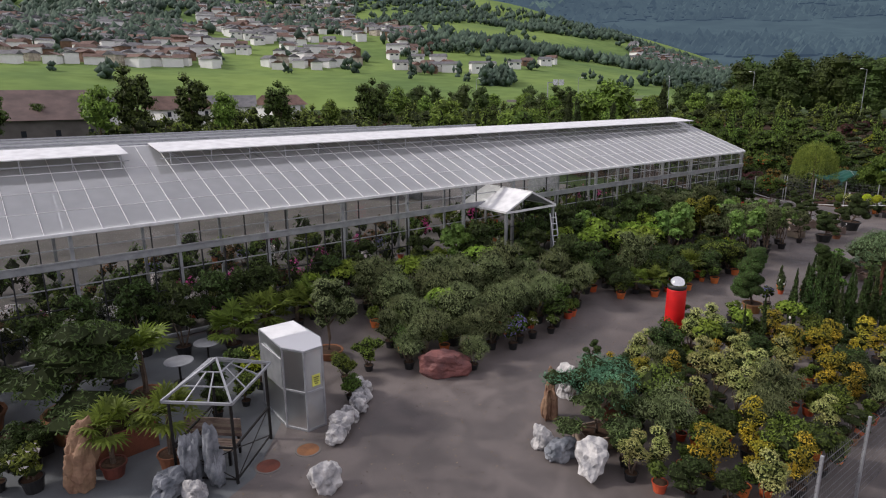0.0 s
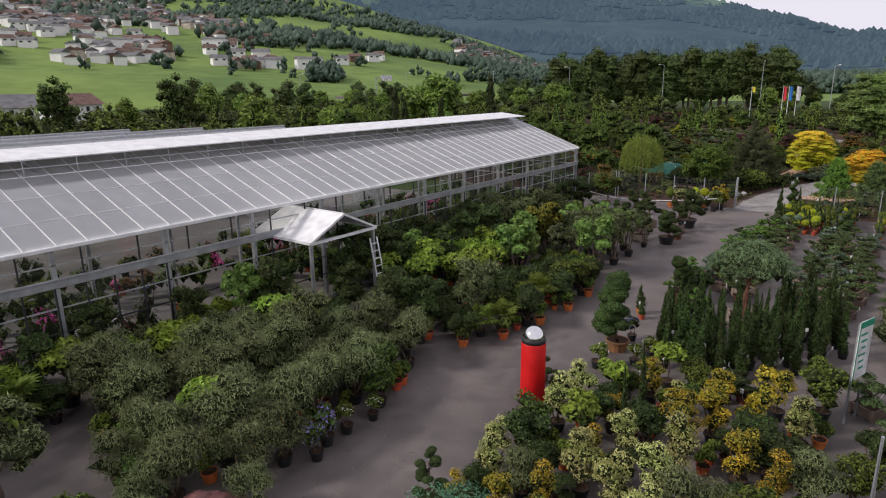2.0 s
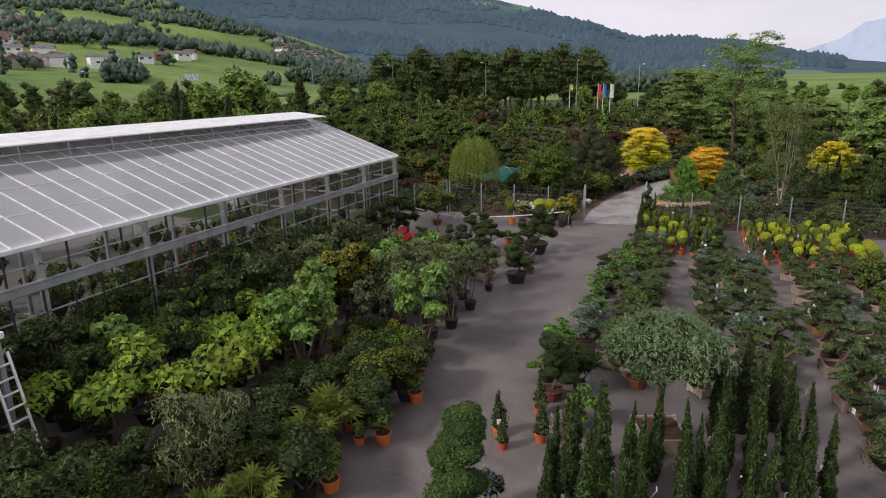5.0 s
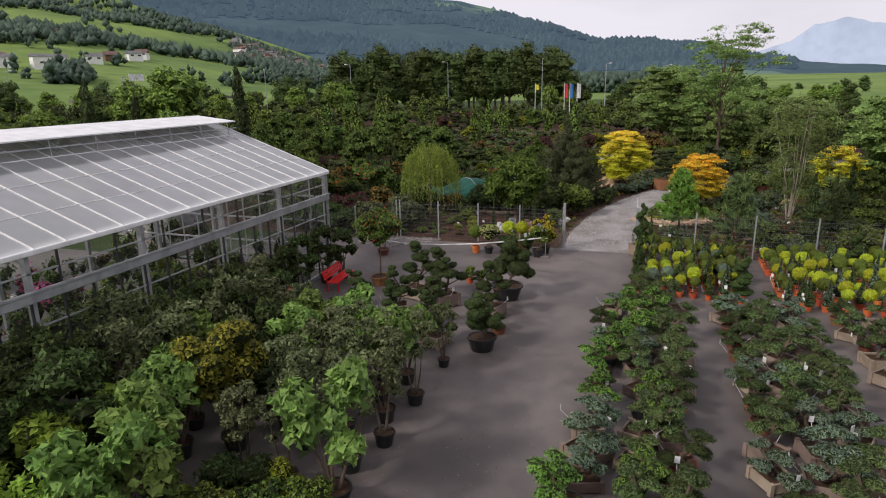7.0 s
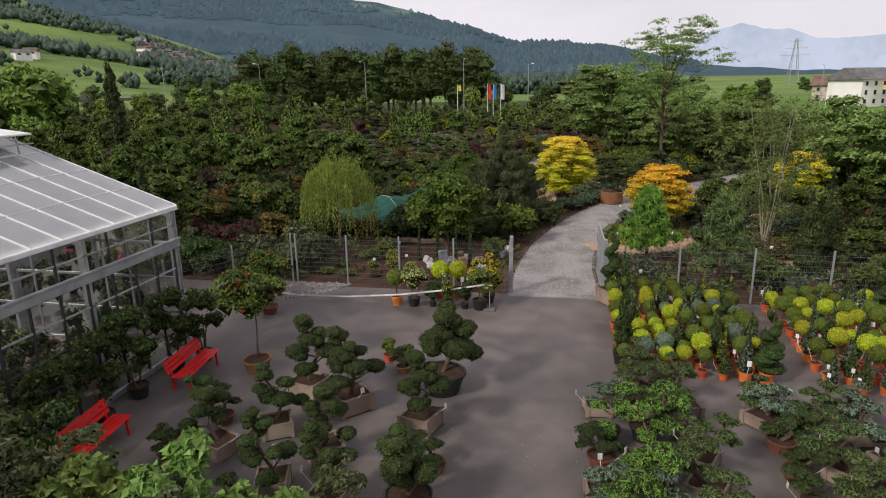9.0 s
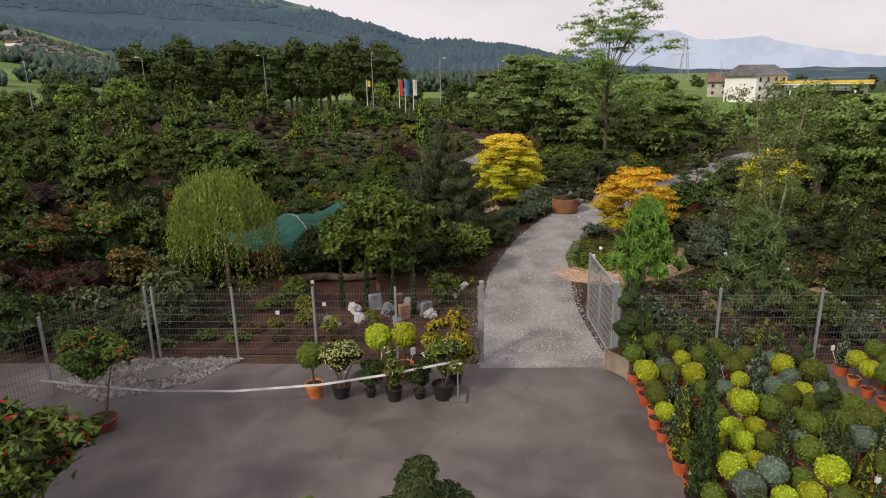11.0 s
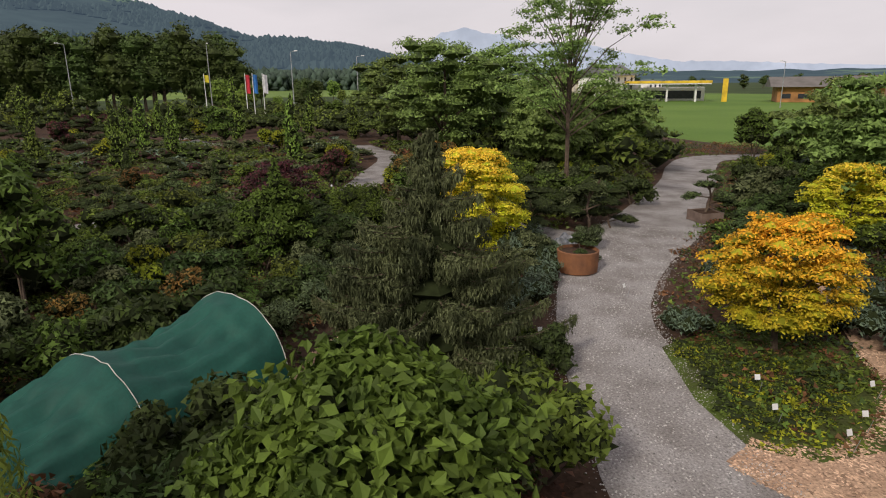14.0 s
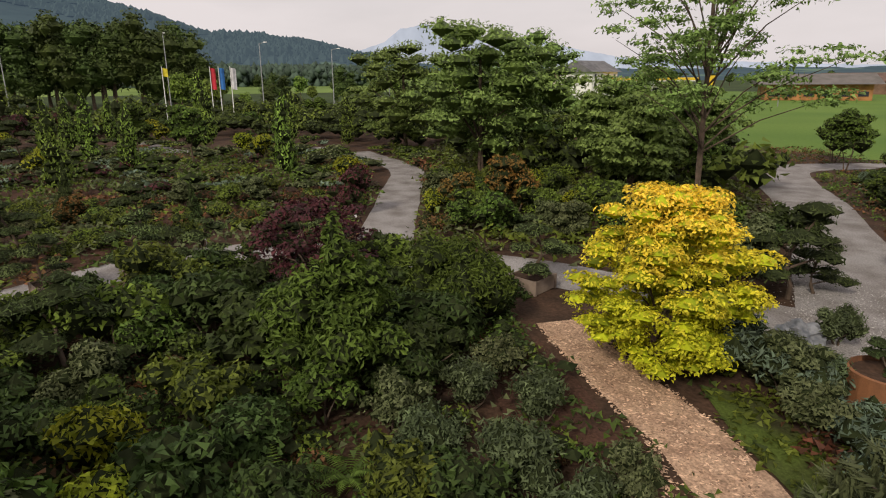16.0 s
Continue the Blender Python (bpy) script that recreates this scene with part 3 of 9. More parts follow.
ribbon("gravel_path", [(77, 7.2, 2.6), (81.5, 10.4, 2.6), (85, 13.5, 2.6), (87.5, 17.5, 2.4), (89.5, 22, 2.4), (88.5, 26, 2.4), (85, 30, 2.6), (78, 37, 2.6), (68, 47, 2.6)], M["gravel"], 0.006, "pale gravel path that winds through the shrub beds")
ribbon("gravel_path", [(87.5, 17.5, 2.4), (94, 15.8, 2.4), (101, 14.0, 2.4), (110, 12, 2.4), (122, 14, 2.4)], M["gravel"], 0.008, "pale gravel path towards the far beds")
ribbon("gravel_path", [(143, 38, 2.4), (133, 33, 2.2), (128, 30.5, 2.2), (126.4, 26, 2.2), (126.3, 21, 2.2), (126, 16, 2.2)], M["gravel"], 0.006, "short pale gravel path between heather beds")
ribbon("chip_path", [(71.4, 14.2, 1.5), (73.5, 13.9, 1.5), (76, 13.9, 1.4), (79.6, 13.8, 1.2)], M["chips"], 0.010, "tan wood chip path beside the shrubs")
ribbon("chip_path", [(62.4, 10.95, 1.0), (61.5, 10.4, 1.5), (61.2, 9.3, 1.5), (61.9, 7.5, 1.3), (63.6, 5.6, 1.2), (65.5, 4.7, 1.2), (68, 3.2, 1.2), (71, 1.6, 1.2)], M["chips"], 0.010, "tan wood chip path round the maple bed")
ribbon("chip_path", [(64.0, 20.8, 1.0), (66.0, 19.0, 1.3), (68.5, 17.9, 1.4), (71.4, 14.9, 1.3)], M["chips"], 0.009, "pale wood chip strip beside the covered frame")
sheet("turf_bed", [(66.9, 9.94), (64.27, 10.67), (62.47, 10.73), (61.75, 9.81), (61.8, 8.31), (62.66, 6.92), (64.13, 5.89), (66.11, 5.59), (68.29, 6.42)], 0.012, M["turf"], "mossy green ground cover round the maple")
ribbon("chip_path", [(61.05, 7.08, 0.9), (58.35, 6.29, 0.9), (58.62, 4.63, 0.9), (59.54, 2.73, 0.9), (60.12, 1.0, 0.9)], M["chips"], 0.009, "tan wood chip path behind the fence")
sheet("turf_bed", [(71.8, 13.3), (73.6, 13.0), (75.4, 12.4), (74.6, 11.6), (72.5, 11.9), (70, 12.9), (69, 13.4)], 0.012, M["turf"], "grassy strip between the paths")
sheet("mulch_bed", [(54.3, 15), (60, 14.9), (62.4, 14.5), (63, 18.2), (61, 22), (54.3, 23)], 0.012, M["bark_mulch"], "reddish brown mulch bed behind the fence")
sheet("mulch_bed", [(89, 28), (101, 22), (112, 24), (114, 36), (100, 44), (92, 38)], 0.012, M["bark_mulch"], "reddish brown mulch between heather beds")
sheet("mulch_bed", [(73.2, 15.2), (76.8, 14.8), (78.6, 14.8), (78, 16.8), (73.6, 17)], 0.012, M["bark_mulch"], "reddish mulch under the maple")
sheet("gravel_strip", [(51.6, 23.4), (52.6, 21.6), (54.0, 20.8), (54.0, 23.9), (52.4, 25.2)], 0.006, M["gravel"], "coarse pale gravel in the yard corner")
sheet("terrace", [(-16, 23.4), (-16, 12.6), (3.2, 12.6), (4.35, 13.2), (5.9, 15.2), (6.6, 18.6), (6.6, 23.4)], 0.006, M["tiles"], "grey paved cafe terrace")

# ---- greenhouse ----
EAVE, RIDGE, FACE, TOP = 4.48, 6.72, 23.63, 29.85
WEST, EAST, BAY = -28.0, 47.1, 3.43
house = thing("greenhouse", "long glass and steel greenhouse with a white ridge vent", "greenhouse")
COLS = [16.1 + BAY * k for k in range(-12, 9)] + [47.0]
for x in COLS:
    bm = bmesh.new()
    add_beam(bm, (x, FACE + 0.08, 0), (x, FACE + 0.08, EAVE), 0.12, 0.16)
    add_beam(bm, (x, FACE + 0.1, EAVE - 0.25), (x, FACE + 1.3, EAVE + 0.14), 0.06, 0.08)
    part("column", bm, M["steel"], house)
    if x > -8:
        bm = bmesh.new()
        add_beam(bm, (x, TOP - 0.1, 0), (x, TOP - 0.1, 4.6), 0.12, 0.12)
        for a, b in (((FACE, EAVE - 0.1), (36.1, EAVE - 0.1)), ((FACE + 1.6, EAVE - 0.1), (FACE + 3.2, EAVE + 1.0)), ((FACE + 4.6, EAVE - 0.1), (FACE + 3.2, EAVE + 1.0)), ((FACE + 4.6, EAVE - 0.1), (TOP, RIDGE - 0.2))):
            add_bar(bm, (x, a[0], a[1]), (x, b[0], b[1]), 0.03, 5)
        part("truss", bm, M["steel"], house)
for name, z0, z1, y0, y1 in (("transom", 3.30, 3.53, -0.10, 0.06), ("gutter", EAVE - 0.06, EAVE + 0.07, -0.16, 0.10), ("sill_rail", 0.02, 0.20, -0.02, 0.08)):
    bm = box(WEST, FACE + y0, z0, EAST, FACE + y1, z1, 0.02)
    if name == "transom":
        add_box(bm, WEST, FACE - 0.13, z1 + 0.002, EAST, FACE - 0.02, z1 + 0.05)
    part(name, bm, M["white_metal"] if name == "gutter" else M["steel"], house)
for k, z in enumerate((1.15, 1.9, 2.65, 3.95)):
    part("glazing_rail", box(WEST, FACE + 0.0, z, EAST, FACE + 0.04, z + 0.04), M["steel_dark"] if k < 2 else M["steel"], house)
mull = box(-0.022, FACE - 0.01, 0.2, 0.022, FACE + 0.05, 3.3)
mull_hi = box(-0.018, FACE - 0.01, 3.58, 0.018, FACE + 0.05, EAVE - 0.06)
mull_me = part("mullion", mull, M["steel_dark"], house).data
hi_me = part("mullion", mull_hi, M["steel_dark"], house).data
DOORS = ((16.2, 19.4), (20.4, 22.9))
x = WEST
n = 0
while x < EAST - 0.1:
    if not any(a < x < b for a, b in DOORS):
        if n % 1 == 0:
            part("mullion", mull_me, None, house, at=(x + 0.3, 0, 0))
    if n % 2 == 0:
        part("mullion", hi_me, None, house, at=(x + 0.3, 0, 0))
    x += BAY / 4
    n += 1
wall_lo = raw_mesh("wall_pane", [(0, 0, 0.2), (BAY, 0, 0.2), (BAY, 0, 3.3), (0, 0, 3.3)], [(0, 1, 2, 3)], [M["glass_wall"]])
wall_hi = raw_mesh("wall_pane", [(0, 0, 3.6), (BAY, 0, 3.6), (BAY, 0, EAVE - 0.06), (0, 0, EAVE - 0.06)], [(0, 1, 2, 3)], [M["glass_wall"]])
for x in COLS[:-1]:
    if not 16 < x < 22:
        part("wall_pane", wall_lo, None, house, at=(x, FACE + 0.02, 0)).visible_shadow = False
    part("wall_pane", wall_hi, None, house, at=(x, FACE + 0.02, 0)).visible_shadow = False
# roof: bars and panes of the front slope, in four rows
RUN, RISE = TOP - FACE, RIDGE - EAVE
STEP = BAY / 4
slope = math.atan2(RISE, RUN)
LEN = math.hypot(RUN, RISE)
bar_me, pane_me = None, []
cuts = [0.0, 0.23, 0.46, 0.69, 1.0]
for a, b in zip(cuts, cuts[1:]):
    pane_me.append(raw_mesh("roof_pane", [(0.02, LEN * a + 0.01, 0), (STEP - 0.02, LEN * a + 0.01, 0), (STEP - 0.02, LEN * b - 0.01, 0), (0.02, LEN * b - 0.01, 0)], [(0, 1, 2, 3)], [M["glass_roof"]]))
count = int((EAST - WEST) / STEP)
for k in range(count + 1):
    x = EAST - k * STEP
    base = pose(x, FACE - 0.12, EAVE + 0.06, math.degrees(slope))
    if bar_me is None:
        bar_me = part("roof_bar", box(-0.010, 0, -0.02, 0.010, LEN, 0.03), M["white_metal"], house, at=base).data
    else:
        part("roof_bar", bar_me, None, house, at=base)
    if k:
        for me in pane_me:
            part("roof_pane", me, None, house, at=base).visible_shadow = False
for k in (1, 2, 3):
    a = LEN * cuts[k]
    part("roof_purlin", box(WEST, FACE - 0.12 + a * math.cos(slope) - 0.009, EAVE + 0.055 + a * math.sin(slope), EAST, FACE - 0.12 + a * math.cos(slope) + 0.009, EAVE + 0.08 + a * math.sin(slope)), M["white_metal"], house)
part("ridge_beam", box(WEST, TOP - 0.1, RIDGE - 0.05, EAST, TOP + 0.1, RIDGE + 0.1, 0.03), M["white_metal"], house)
# raised ridge vents with their struts
for x0, x1 in ((6.5, EAST - 0.2), (WEST, 5.3)):
    bm = box(x0, -2.0, -0.02, x1, 0.0, 0.03, 0.01)
    part("ridge_vent", bm, M["white_metal"], house, "white raised vent flap along the ridge", at=pose(0, TOP, RIDGE + 0.16, 7))
    bm = bmesh.new()
    xs = x0 + 0.4
    while xs < x1:
        add_beam(bm, (xs, TOP - 1.95, RIDGE - 0.1), (xs, TOP - 2.0, RIDGE - 0.62), 0.03, 0.03)
        if int(xs / STEP) % 4 == 0:
            add_beam(bm, (xs, TOP - 1.9, RIDGE - 0.1), (xs + 0.7, TOP - 1.4, RIDGE - 0.5), 0.04, 0.04)
            add_beam(bm, (xs, TOP - 0.8, RIDGE + 0.0), (xs + 0.5, TOP - 1.9, RIDGE - 0.6), 0.04, 0.04)
        xs += STEP * 2
    add_beam(bm, (x0, TOP - 1.98, RIDGE - 0.35), (x1, TOP - 1.98, RIDGE - 0.35), 0.03, 0.04)
    part("vent_strut", bm, M["steel"], house)
# back slope and the spans behind
back = raw_mesh("roof_slope", [(WEST, TOP + 0.1, RIDGE), (EAST, TOP + 0.1, RIDGE), (EAST, TOP + RUN, EAVE), (WEST, TOP + RUN, EAVE)], [(0, 1, 2, 3)], [M["glass_back"]])
part("roof_slope", back, None, house).visible_shadow = False
# east gable
bm = bmesh.new()
for y in np.linspace(FACE, TOP + RUN, 15):
    z = EAVE + RISE * (1 - abs(y - TOP) / RUN)
    add_beam(bm, (EAST, y, 0), (EAST, y, z), 0.05, 0.05)
for z in (0.1, 1.2, 2.3, 3.4, EAVE):
    add_beam(bm, (EAST, FACE, z), (EAST, TOP + RUN, z), 0.05, 0.07)
for s in (-1, 1):
    add_beam(bm, (EAST, TOP + s * RUN, EAVE + 0.05), (EAST, TOP, RIDGE + 0.05), 0.14, 0.12)
part("gable_frame", bm, M["steel"], house)
part("gable_glass", raw_mesh("gable_glass", [(EAST, FACE, 0), (EAST, TOP + RUN, 0), (EAST, TOP + RUN, EAVE), (EAST, TOP, RIDGE), (EAST, FACE, EAVE)], [(0, 1, 2, 3, 4)], [M["glass_wall"]]), None, house).visible_shadow = False
for j in range(1, 5):
    y0 = TOP + RUN + (j - 1) * 3.2
    x1 = (40.0, 35.0, 30.5, 27.0)[j - 1]
    span = thing("greenhouse_span", "low grey glass greenhouse roof behind the main house", "greenhouse", "rear greenhouse spans")
    bm = bmesh.new()
    for a, b in ((0, 1.6), (3.2, 1.6)):
        va = [bm.verts.new(p) for p in ((WEST, y0 + a, 5.2), (x1, y0 + a, 5.2), (x1, y0 + b, 6.25), (WEST, y0 + b, 6.25))]
        bm.faces.new(va)
    part("roof_slope", bm, M["glass_roof"], span).visible_shadow = False
    bm = bmesh.new()
    xx = WEST
    while xx < x1:
        add_beam(bm, (xx, y0, 5.23), (xx, y0 + 1.6, 6.28), 0.05, 0.03)
        xx += BAY / 2
    add_beam(bm, (WEST, y0 + 1.6, 6.3), (x1, y0 + 1.6, 6.3), 0.12, 0.08)
    add_beam(bm, (WEST, y0, 5.22), (x1, y0, 5.22), 0.2, 0.08)
    part("roof_frame", bm, M["steel"], span)
    part("end_wall", box(x1 - 0.06, y0, 0, x1, y0 + 3.2, 5.2), M["steel"], span)
tagged(part("floor", box(WEST, FACE + 0.12, 0.0, EAST - 0.1, 52, 0.012), M["concrete"]), "pale concrete greenhouse floor", "floor", "", "structure")
# The rear wall's near-black colour puts in the dimness of the interior.
tagged(part("wall_rear", box(WEST, 52, 0, 40, 52.15, 5.1), M["iron"]), "rear wall of the greenhouse, coloured near-black for the dim interior", "wall", "", "structure")

# entrance canopy
canopy = thing("entrance_canopy", "small gabled white canopy over the greenhouse door", "canopy")
cx, cw, cy0, cy1, cz0, cz1 = 22.1, 1.75, 21.45, 24.9, 3.32, 4.14
for s in (-1, 1):
    bm = bmesh.new()
    add_box(bm, 0, cy0, -0.02, math.hypot(cw, cz1 - cz0), cy1, 0.02)
    turn = math.degrees(math.atan2(cz1 - cz0, cw))
    m = pose(cx, 0, cz1, 0, turn, 0) if s > 0 else pose(cx, 0, cz1, 0, 180 - turn, 0)
    part("roof_sheet", bm, M["white_metal"] if s < 0 else M["glass_roof"], canopy, "opal white roof sheet" if s < 0 else "clear roof sheet", at=m)
    bm = bmesh.new()
    add_beam(bm, (cx + s * cw, cy0, cz0), (cx + s * cw, cy1, cz0), 0.07, 0.10)
    add_beam(bm, (cx + s * cw, cy0, cz0), (cx, cy0, cz1), 0.06, 0.08)
    part("eave_beam", bm, M["white_metal"], canopy)
    bm = bmesh.new()
    add_beam(bm, (cx + s * (cw - 0.1), cy0 + 0.1, 0), (cx + s * (cw - 0.1), cy0 + 0.1, cz0 - 0.02), 0.11, 0.11)
    part("post", bm, M["steel"], canopy)
bm = bmesh.new()
add_beam(bm, (cx - cw, cy0, cz0 - 0.02), (cx + cw, cy0, cz0 - 0.02), 0.07, 0.10)
add_beam(bm, (cx, cy0, cz1 + 0.02), (cx, cy1, cz1 + 0.02), 0.07, 0.06)
part("tie_beam", bm, M["white_metal"], canopy)
bm = bmesh.new()
for s in (-0.2, 0.2):
    add_beam(bm, (23.7 + s, 20.9, 0), (23.7 + s, 21.5, 2.9), 0.05, 0.04)
for k in range(9):
    f = (k + 0.7) / 9.5
    add_beam(bm, (23.5, 20.9 + 0.6 * f, 2.9 * f), (23.9, 20.9 + 0.6 * f, 2.9 * f), 0.05, 0.03)
ladder = thing("ladder", "aluminium ladder leaning on the entrance canopy", "ladder")
part("rails_and_rungs", bm, M["white_metal"], ladder)


# ---- far land ----
MID = Vector((40, 12, 0))
NEAR_SKY = [(-40, 13), (0, 13), (30, 12.5), (40, 11), (45, 9.6), (52, 7.0), (56, 5.2), (60.5, 3.0), (65, 1.7), (75, 1.0), (90, 0.8), (100, 0.7), (140, 0.5), (200, 0.5)]
HILL_SKY = [(-40, 13), (20, 13), (50, 10.5), (60, 9), (65, 8.3), (73, 7.2), (77, 6.2), (81, 5.1), (84, 3.95), (90, 3.6), (94, 3.15), (97, 2.4), (101, 1.5), (108, 0.9), (125, 0.7), (200, 0.6)]
PEAK_SKY = [(88, 1.5), (94, 2.0), (97, 2.3), (99.5, 3.1), (101, 4.25), (102.2, 4.45), (103.1, 4.7), (104.2, 4.35), (105.5, 4.05), (106.5, 4.1), (108.5, 3.25), (111, 3.2), (113, 3.35), (115, 2.7), (117, 2.25), (121, 1.5), (125, 1.45), (130, 1.15), (138, 0.8), (150, 0.9), (200, 0.7)]


def at_az(table, az):
    return float(np.interp(az, [a for a, _ in table], [b for _, b in table]))


def near_height(r, az):
    if r < 330:
        return -0.03
    f = ((r - 330) / 1670) ** 0.6
    p = Vector((r * math.sin(radians(az)) * 0.004, r * math.cos(radians(az)) * 0.004, 0))
    return max(-0.03, r * math.tan(radians(at_az(NEAR_SKY, az) * f)) * (1 + 0.22 * noise.noise(p)) + 9 * f)


def polar(r, az, z=0.0):
    return Vector((MID.x + r * math.sin(radians(az)), MID.y + r * math.cos(radians(az)), z))


def fan(name, radii, angles, height, mat, label, smooth=True):
    verts = [tuple(polar(r, a, height(r, a))) for r in radii for a in angles]
    n = len(angles)
    faces = [(i * n + j, i * n + j + 1, (i + 1) * n + j + 1, (i + 1) * n + j) for i in range(len(radii) - 1) for j in range(n - 1)]
    return tagged(part(name, raw_mesh(name, verts, faces, [mat], None, smooth), None), label, "hill", "", "structure")


def land_material():
    m = material("hill_meadow", (0.175, 0.245, 0.07), 0.95, 0, 0.25, 0.010, 0.08, 0, 0.05, second=(0.105, 0.165, 0.055))
    return m


def far_material(name, base, haze_glow, strength):
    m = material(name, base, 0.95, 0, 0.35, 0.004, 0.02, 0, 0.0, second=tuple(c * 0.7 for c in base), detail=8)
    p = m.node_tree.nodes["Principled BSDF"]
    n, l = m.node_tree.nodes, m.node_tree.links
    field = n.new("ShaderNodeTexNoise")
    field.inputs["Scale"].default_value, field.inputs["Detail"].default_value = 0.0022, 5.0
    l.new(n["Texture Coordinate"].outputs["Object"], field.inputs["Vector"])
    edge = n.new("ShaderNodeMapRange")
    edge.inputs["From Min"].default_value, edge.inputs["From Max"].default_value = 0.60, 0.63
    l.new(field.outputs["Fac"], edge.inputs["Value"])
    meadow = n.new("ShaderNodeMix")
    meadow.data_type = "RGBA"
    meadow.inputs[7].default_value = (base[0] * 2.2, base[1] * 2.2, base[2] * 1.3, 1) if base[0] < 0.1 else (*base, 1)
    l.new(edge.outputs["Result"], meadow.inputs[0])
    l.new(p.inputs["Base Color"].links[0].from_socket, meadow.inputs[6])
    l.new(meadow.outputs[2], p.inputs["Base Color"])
    # A bluish emission lays the haze of distance over the slopes.
    p.inputs["Emission Color"].default_value = (*haze_glow, 1)
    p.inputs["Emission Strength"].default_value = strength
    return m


M["hill"] = land_material()
# Blue-grey base colours and glow both carry the haze of the distance.
M["far_hill"] = far_material("wooded_hill_with_haze", (0.046, 0.068, 0.064), (0.085, 0.13, 0.20), 0.42)
M["peak"] = far_material("blue_haze_mountain", (0.20, 0.22, 0.26), (0.42, 0.49, 0.62), 0.72)
fan("backdrop_hillside", [325, 345, 370, 400, 440, 490, 550, 620, 700, 800, 900, 1000, 1120, 1300], list(np.arange(-40, 112, 1.5)), near_height, M["hill"], "green meadow hillside with patches of wood")


def hill_height(r, az):
    if r < 1000:
        return -1.0
    f = (r - 1350) / 1650
    k = at_az(HILL_SKY, az) * (0.35 + 0.65 * min(1, max(0, f)) ** 0.8)
    return r * math.tan(radians(k + 0.16 * noise.noise(Vector((az * 0.5, r * 0.002, 3))) + 0.05 * noise.noise(Vector((az * 2.7, r * 0.004, 1)))))


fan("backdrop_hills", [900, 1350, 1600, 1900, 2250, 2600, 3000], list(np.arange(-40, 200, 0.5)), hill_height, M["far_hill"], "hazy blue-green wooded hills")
fan("backdrop_mountain", [4200, 4300], list(np.arange(88, 200, 0.2)), lambda r, az: 4200 * math.tan(radians(0.1 if r < 4250 else at_az(PEAK_SKY, az) + 0.10 * noise.noise(Vector((az * 1.6, 0, 0))) + 0.05 * noise.noise(Vector((az * 5, 0, 2))))), M["peak"], "distant mountain range, tinted pale blue for haze")

# woods on the hillside, as many small crowns
rng = np.random.default_rng(5)
verts, faces = [], []


def add_tree(p, w, h, lumps=2):
    for _ in range(lumps):
        base = len(verts)
        k = 1.0 if lumps < 3 else 0.55
        wob = 1 + 0.3 * rng.normal(size=(6, 1))
        off = rng.normal(size=3) * (w * 0.45, w * 0.45, h * (0.1 if lumps < 3 else 0.2))
        verts.extend((np.array(p) + off + OCTA_V * wob * np.array((w, w, h / 2)) * k + np.array((0, 0, h * 0.4))).tolist())
        faces.extend((np.array(OCTA_F) + base).tolist())


for _ in range(60000):
    az, r = rng.uniform(-12, 96), 400 + 760 * rng.random() ** 1.2
    wood = noise.noise(Vector((r * math.sin(radians(az)) * 0.0055, r * math.cos(radians(az)) * 0.0055, 4.2)))
    need = (0.06 if r > 540 or az > 38 else 0.30) - (r - 620) * 0.0005 - max(0, az - 42) * 0.02
    if wood > need or (rng.random() < (0.035 if 520 < r < 1000 and az < 45 else 0.012)):
        h = rng.uniform(7, 12)
        add_tree(polar(r, az, near_height(r, az)), h * 0.42, h, 9 if r < 620 else 2)
    if len(faces) > 250000:
        break
# The greens lean to blue, so the leaf colour holds some haze.
woods = raw_mesh("far_woods", verts, faces, smooth=True, mats=[leaf("hazy_far_wood_leaves", (0.072, 0.108, 0.075), (0.050, 0.078, 0.058), 0.7, 0.05, 0.35, 0, 0.01)])
tagged(part("far_woods", woods, None), "dark green woods on the hillside", "woods", "", "stuff")

verts, faces = [], []
for _ in range(9000):
    az, r = rng.uniform(30, 100), rng.uniform(1360, 2950)
    if noise.noise(Vector((r * math.sin(radians(az)) * 0.003, r * math.cos(radians(az)) * 0.003, 1.7))) < -0.12:
        continue
    h = rng.uniform(20, 34)
    base = len(verts)
    p = polar(r, az, hill_height(r, az))
    verts.extend((np.array(p) + OCTA_V * (1 + 0.2 * rng.normal(size=(6, 1))) * np.array((h * 0.6, h * 0.6, h * 0.55))).tolist())
    faces.extend((np.array(OCTA_F) + base).tolist())
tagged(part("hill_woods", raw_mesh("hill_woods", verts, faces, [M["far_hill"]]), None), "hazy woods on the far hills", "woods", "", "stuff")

# village on the hillside
wall_mats = [material("white_render", (0.80, 0.79, 0.77), 0.9, 0, 0.04, 0.3, 4, 0, second=(0.74, 0.73, 0.71)), material("timber_cladding", (0.20, 0.12, 0.08), 0.9, 0, 0.1, 0.5, 10, 0), material("beige_render", (0.52, 0.46, 0.38), 0.9, 0, 0.05, 0.5, 10, 0)]
roof_mats = [material("grey_roof", (0.17, 0.168, 0.175), 0.85, 0, 0.1, 0.5, 6, 0), material("brown_tile_roof", (0.16, 0.10, 0.08), 0.85, 0, 0.1, 0.5, 6, 0), material("red_tile_roof", (0.19, 0.115, 0.09), 0.85, 0, 0.1, 0.5, 6, 0)]
window_mat = material("dark_window", (0.03, 0.035, 0.045), 0.2, 0, 0.05, 1, 10, 0)


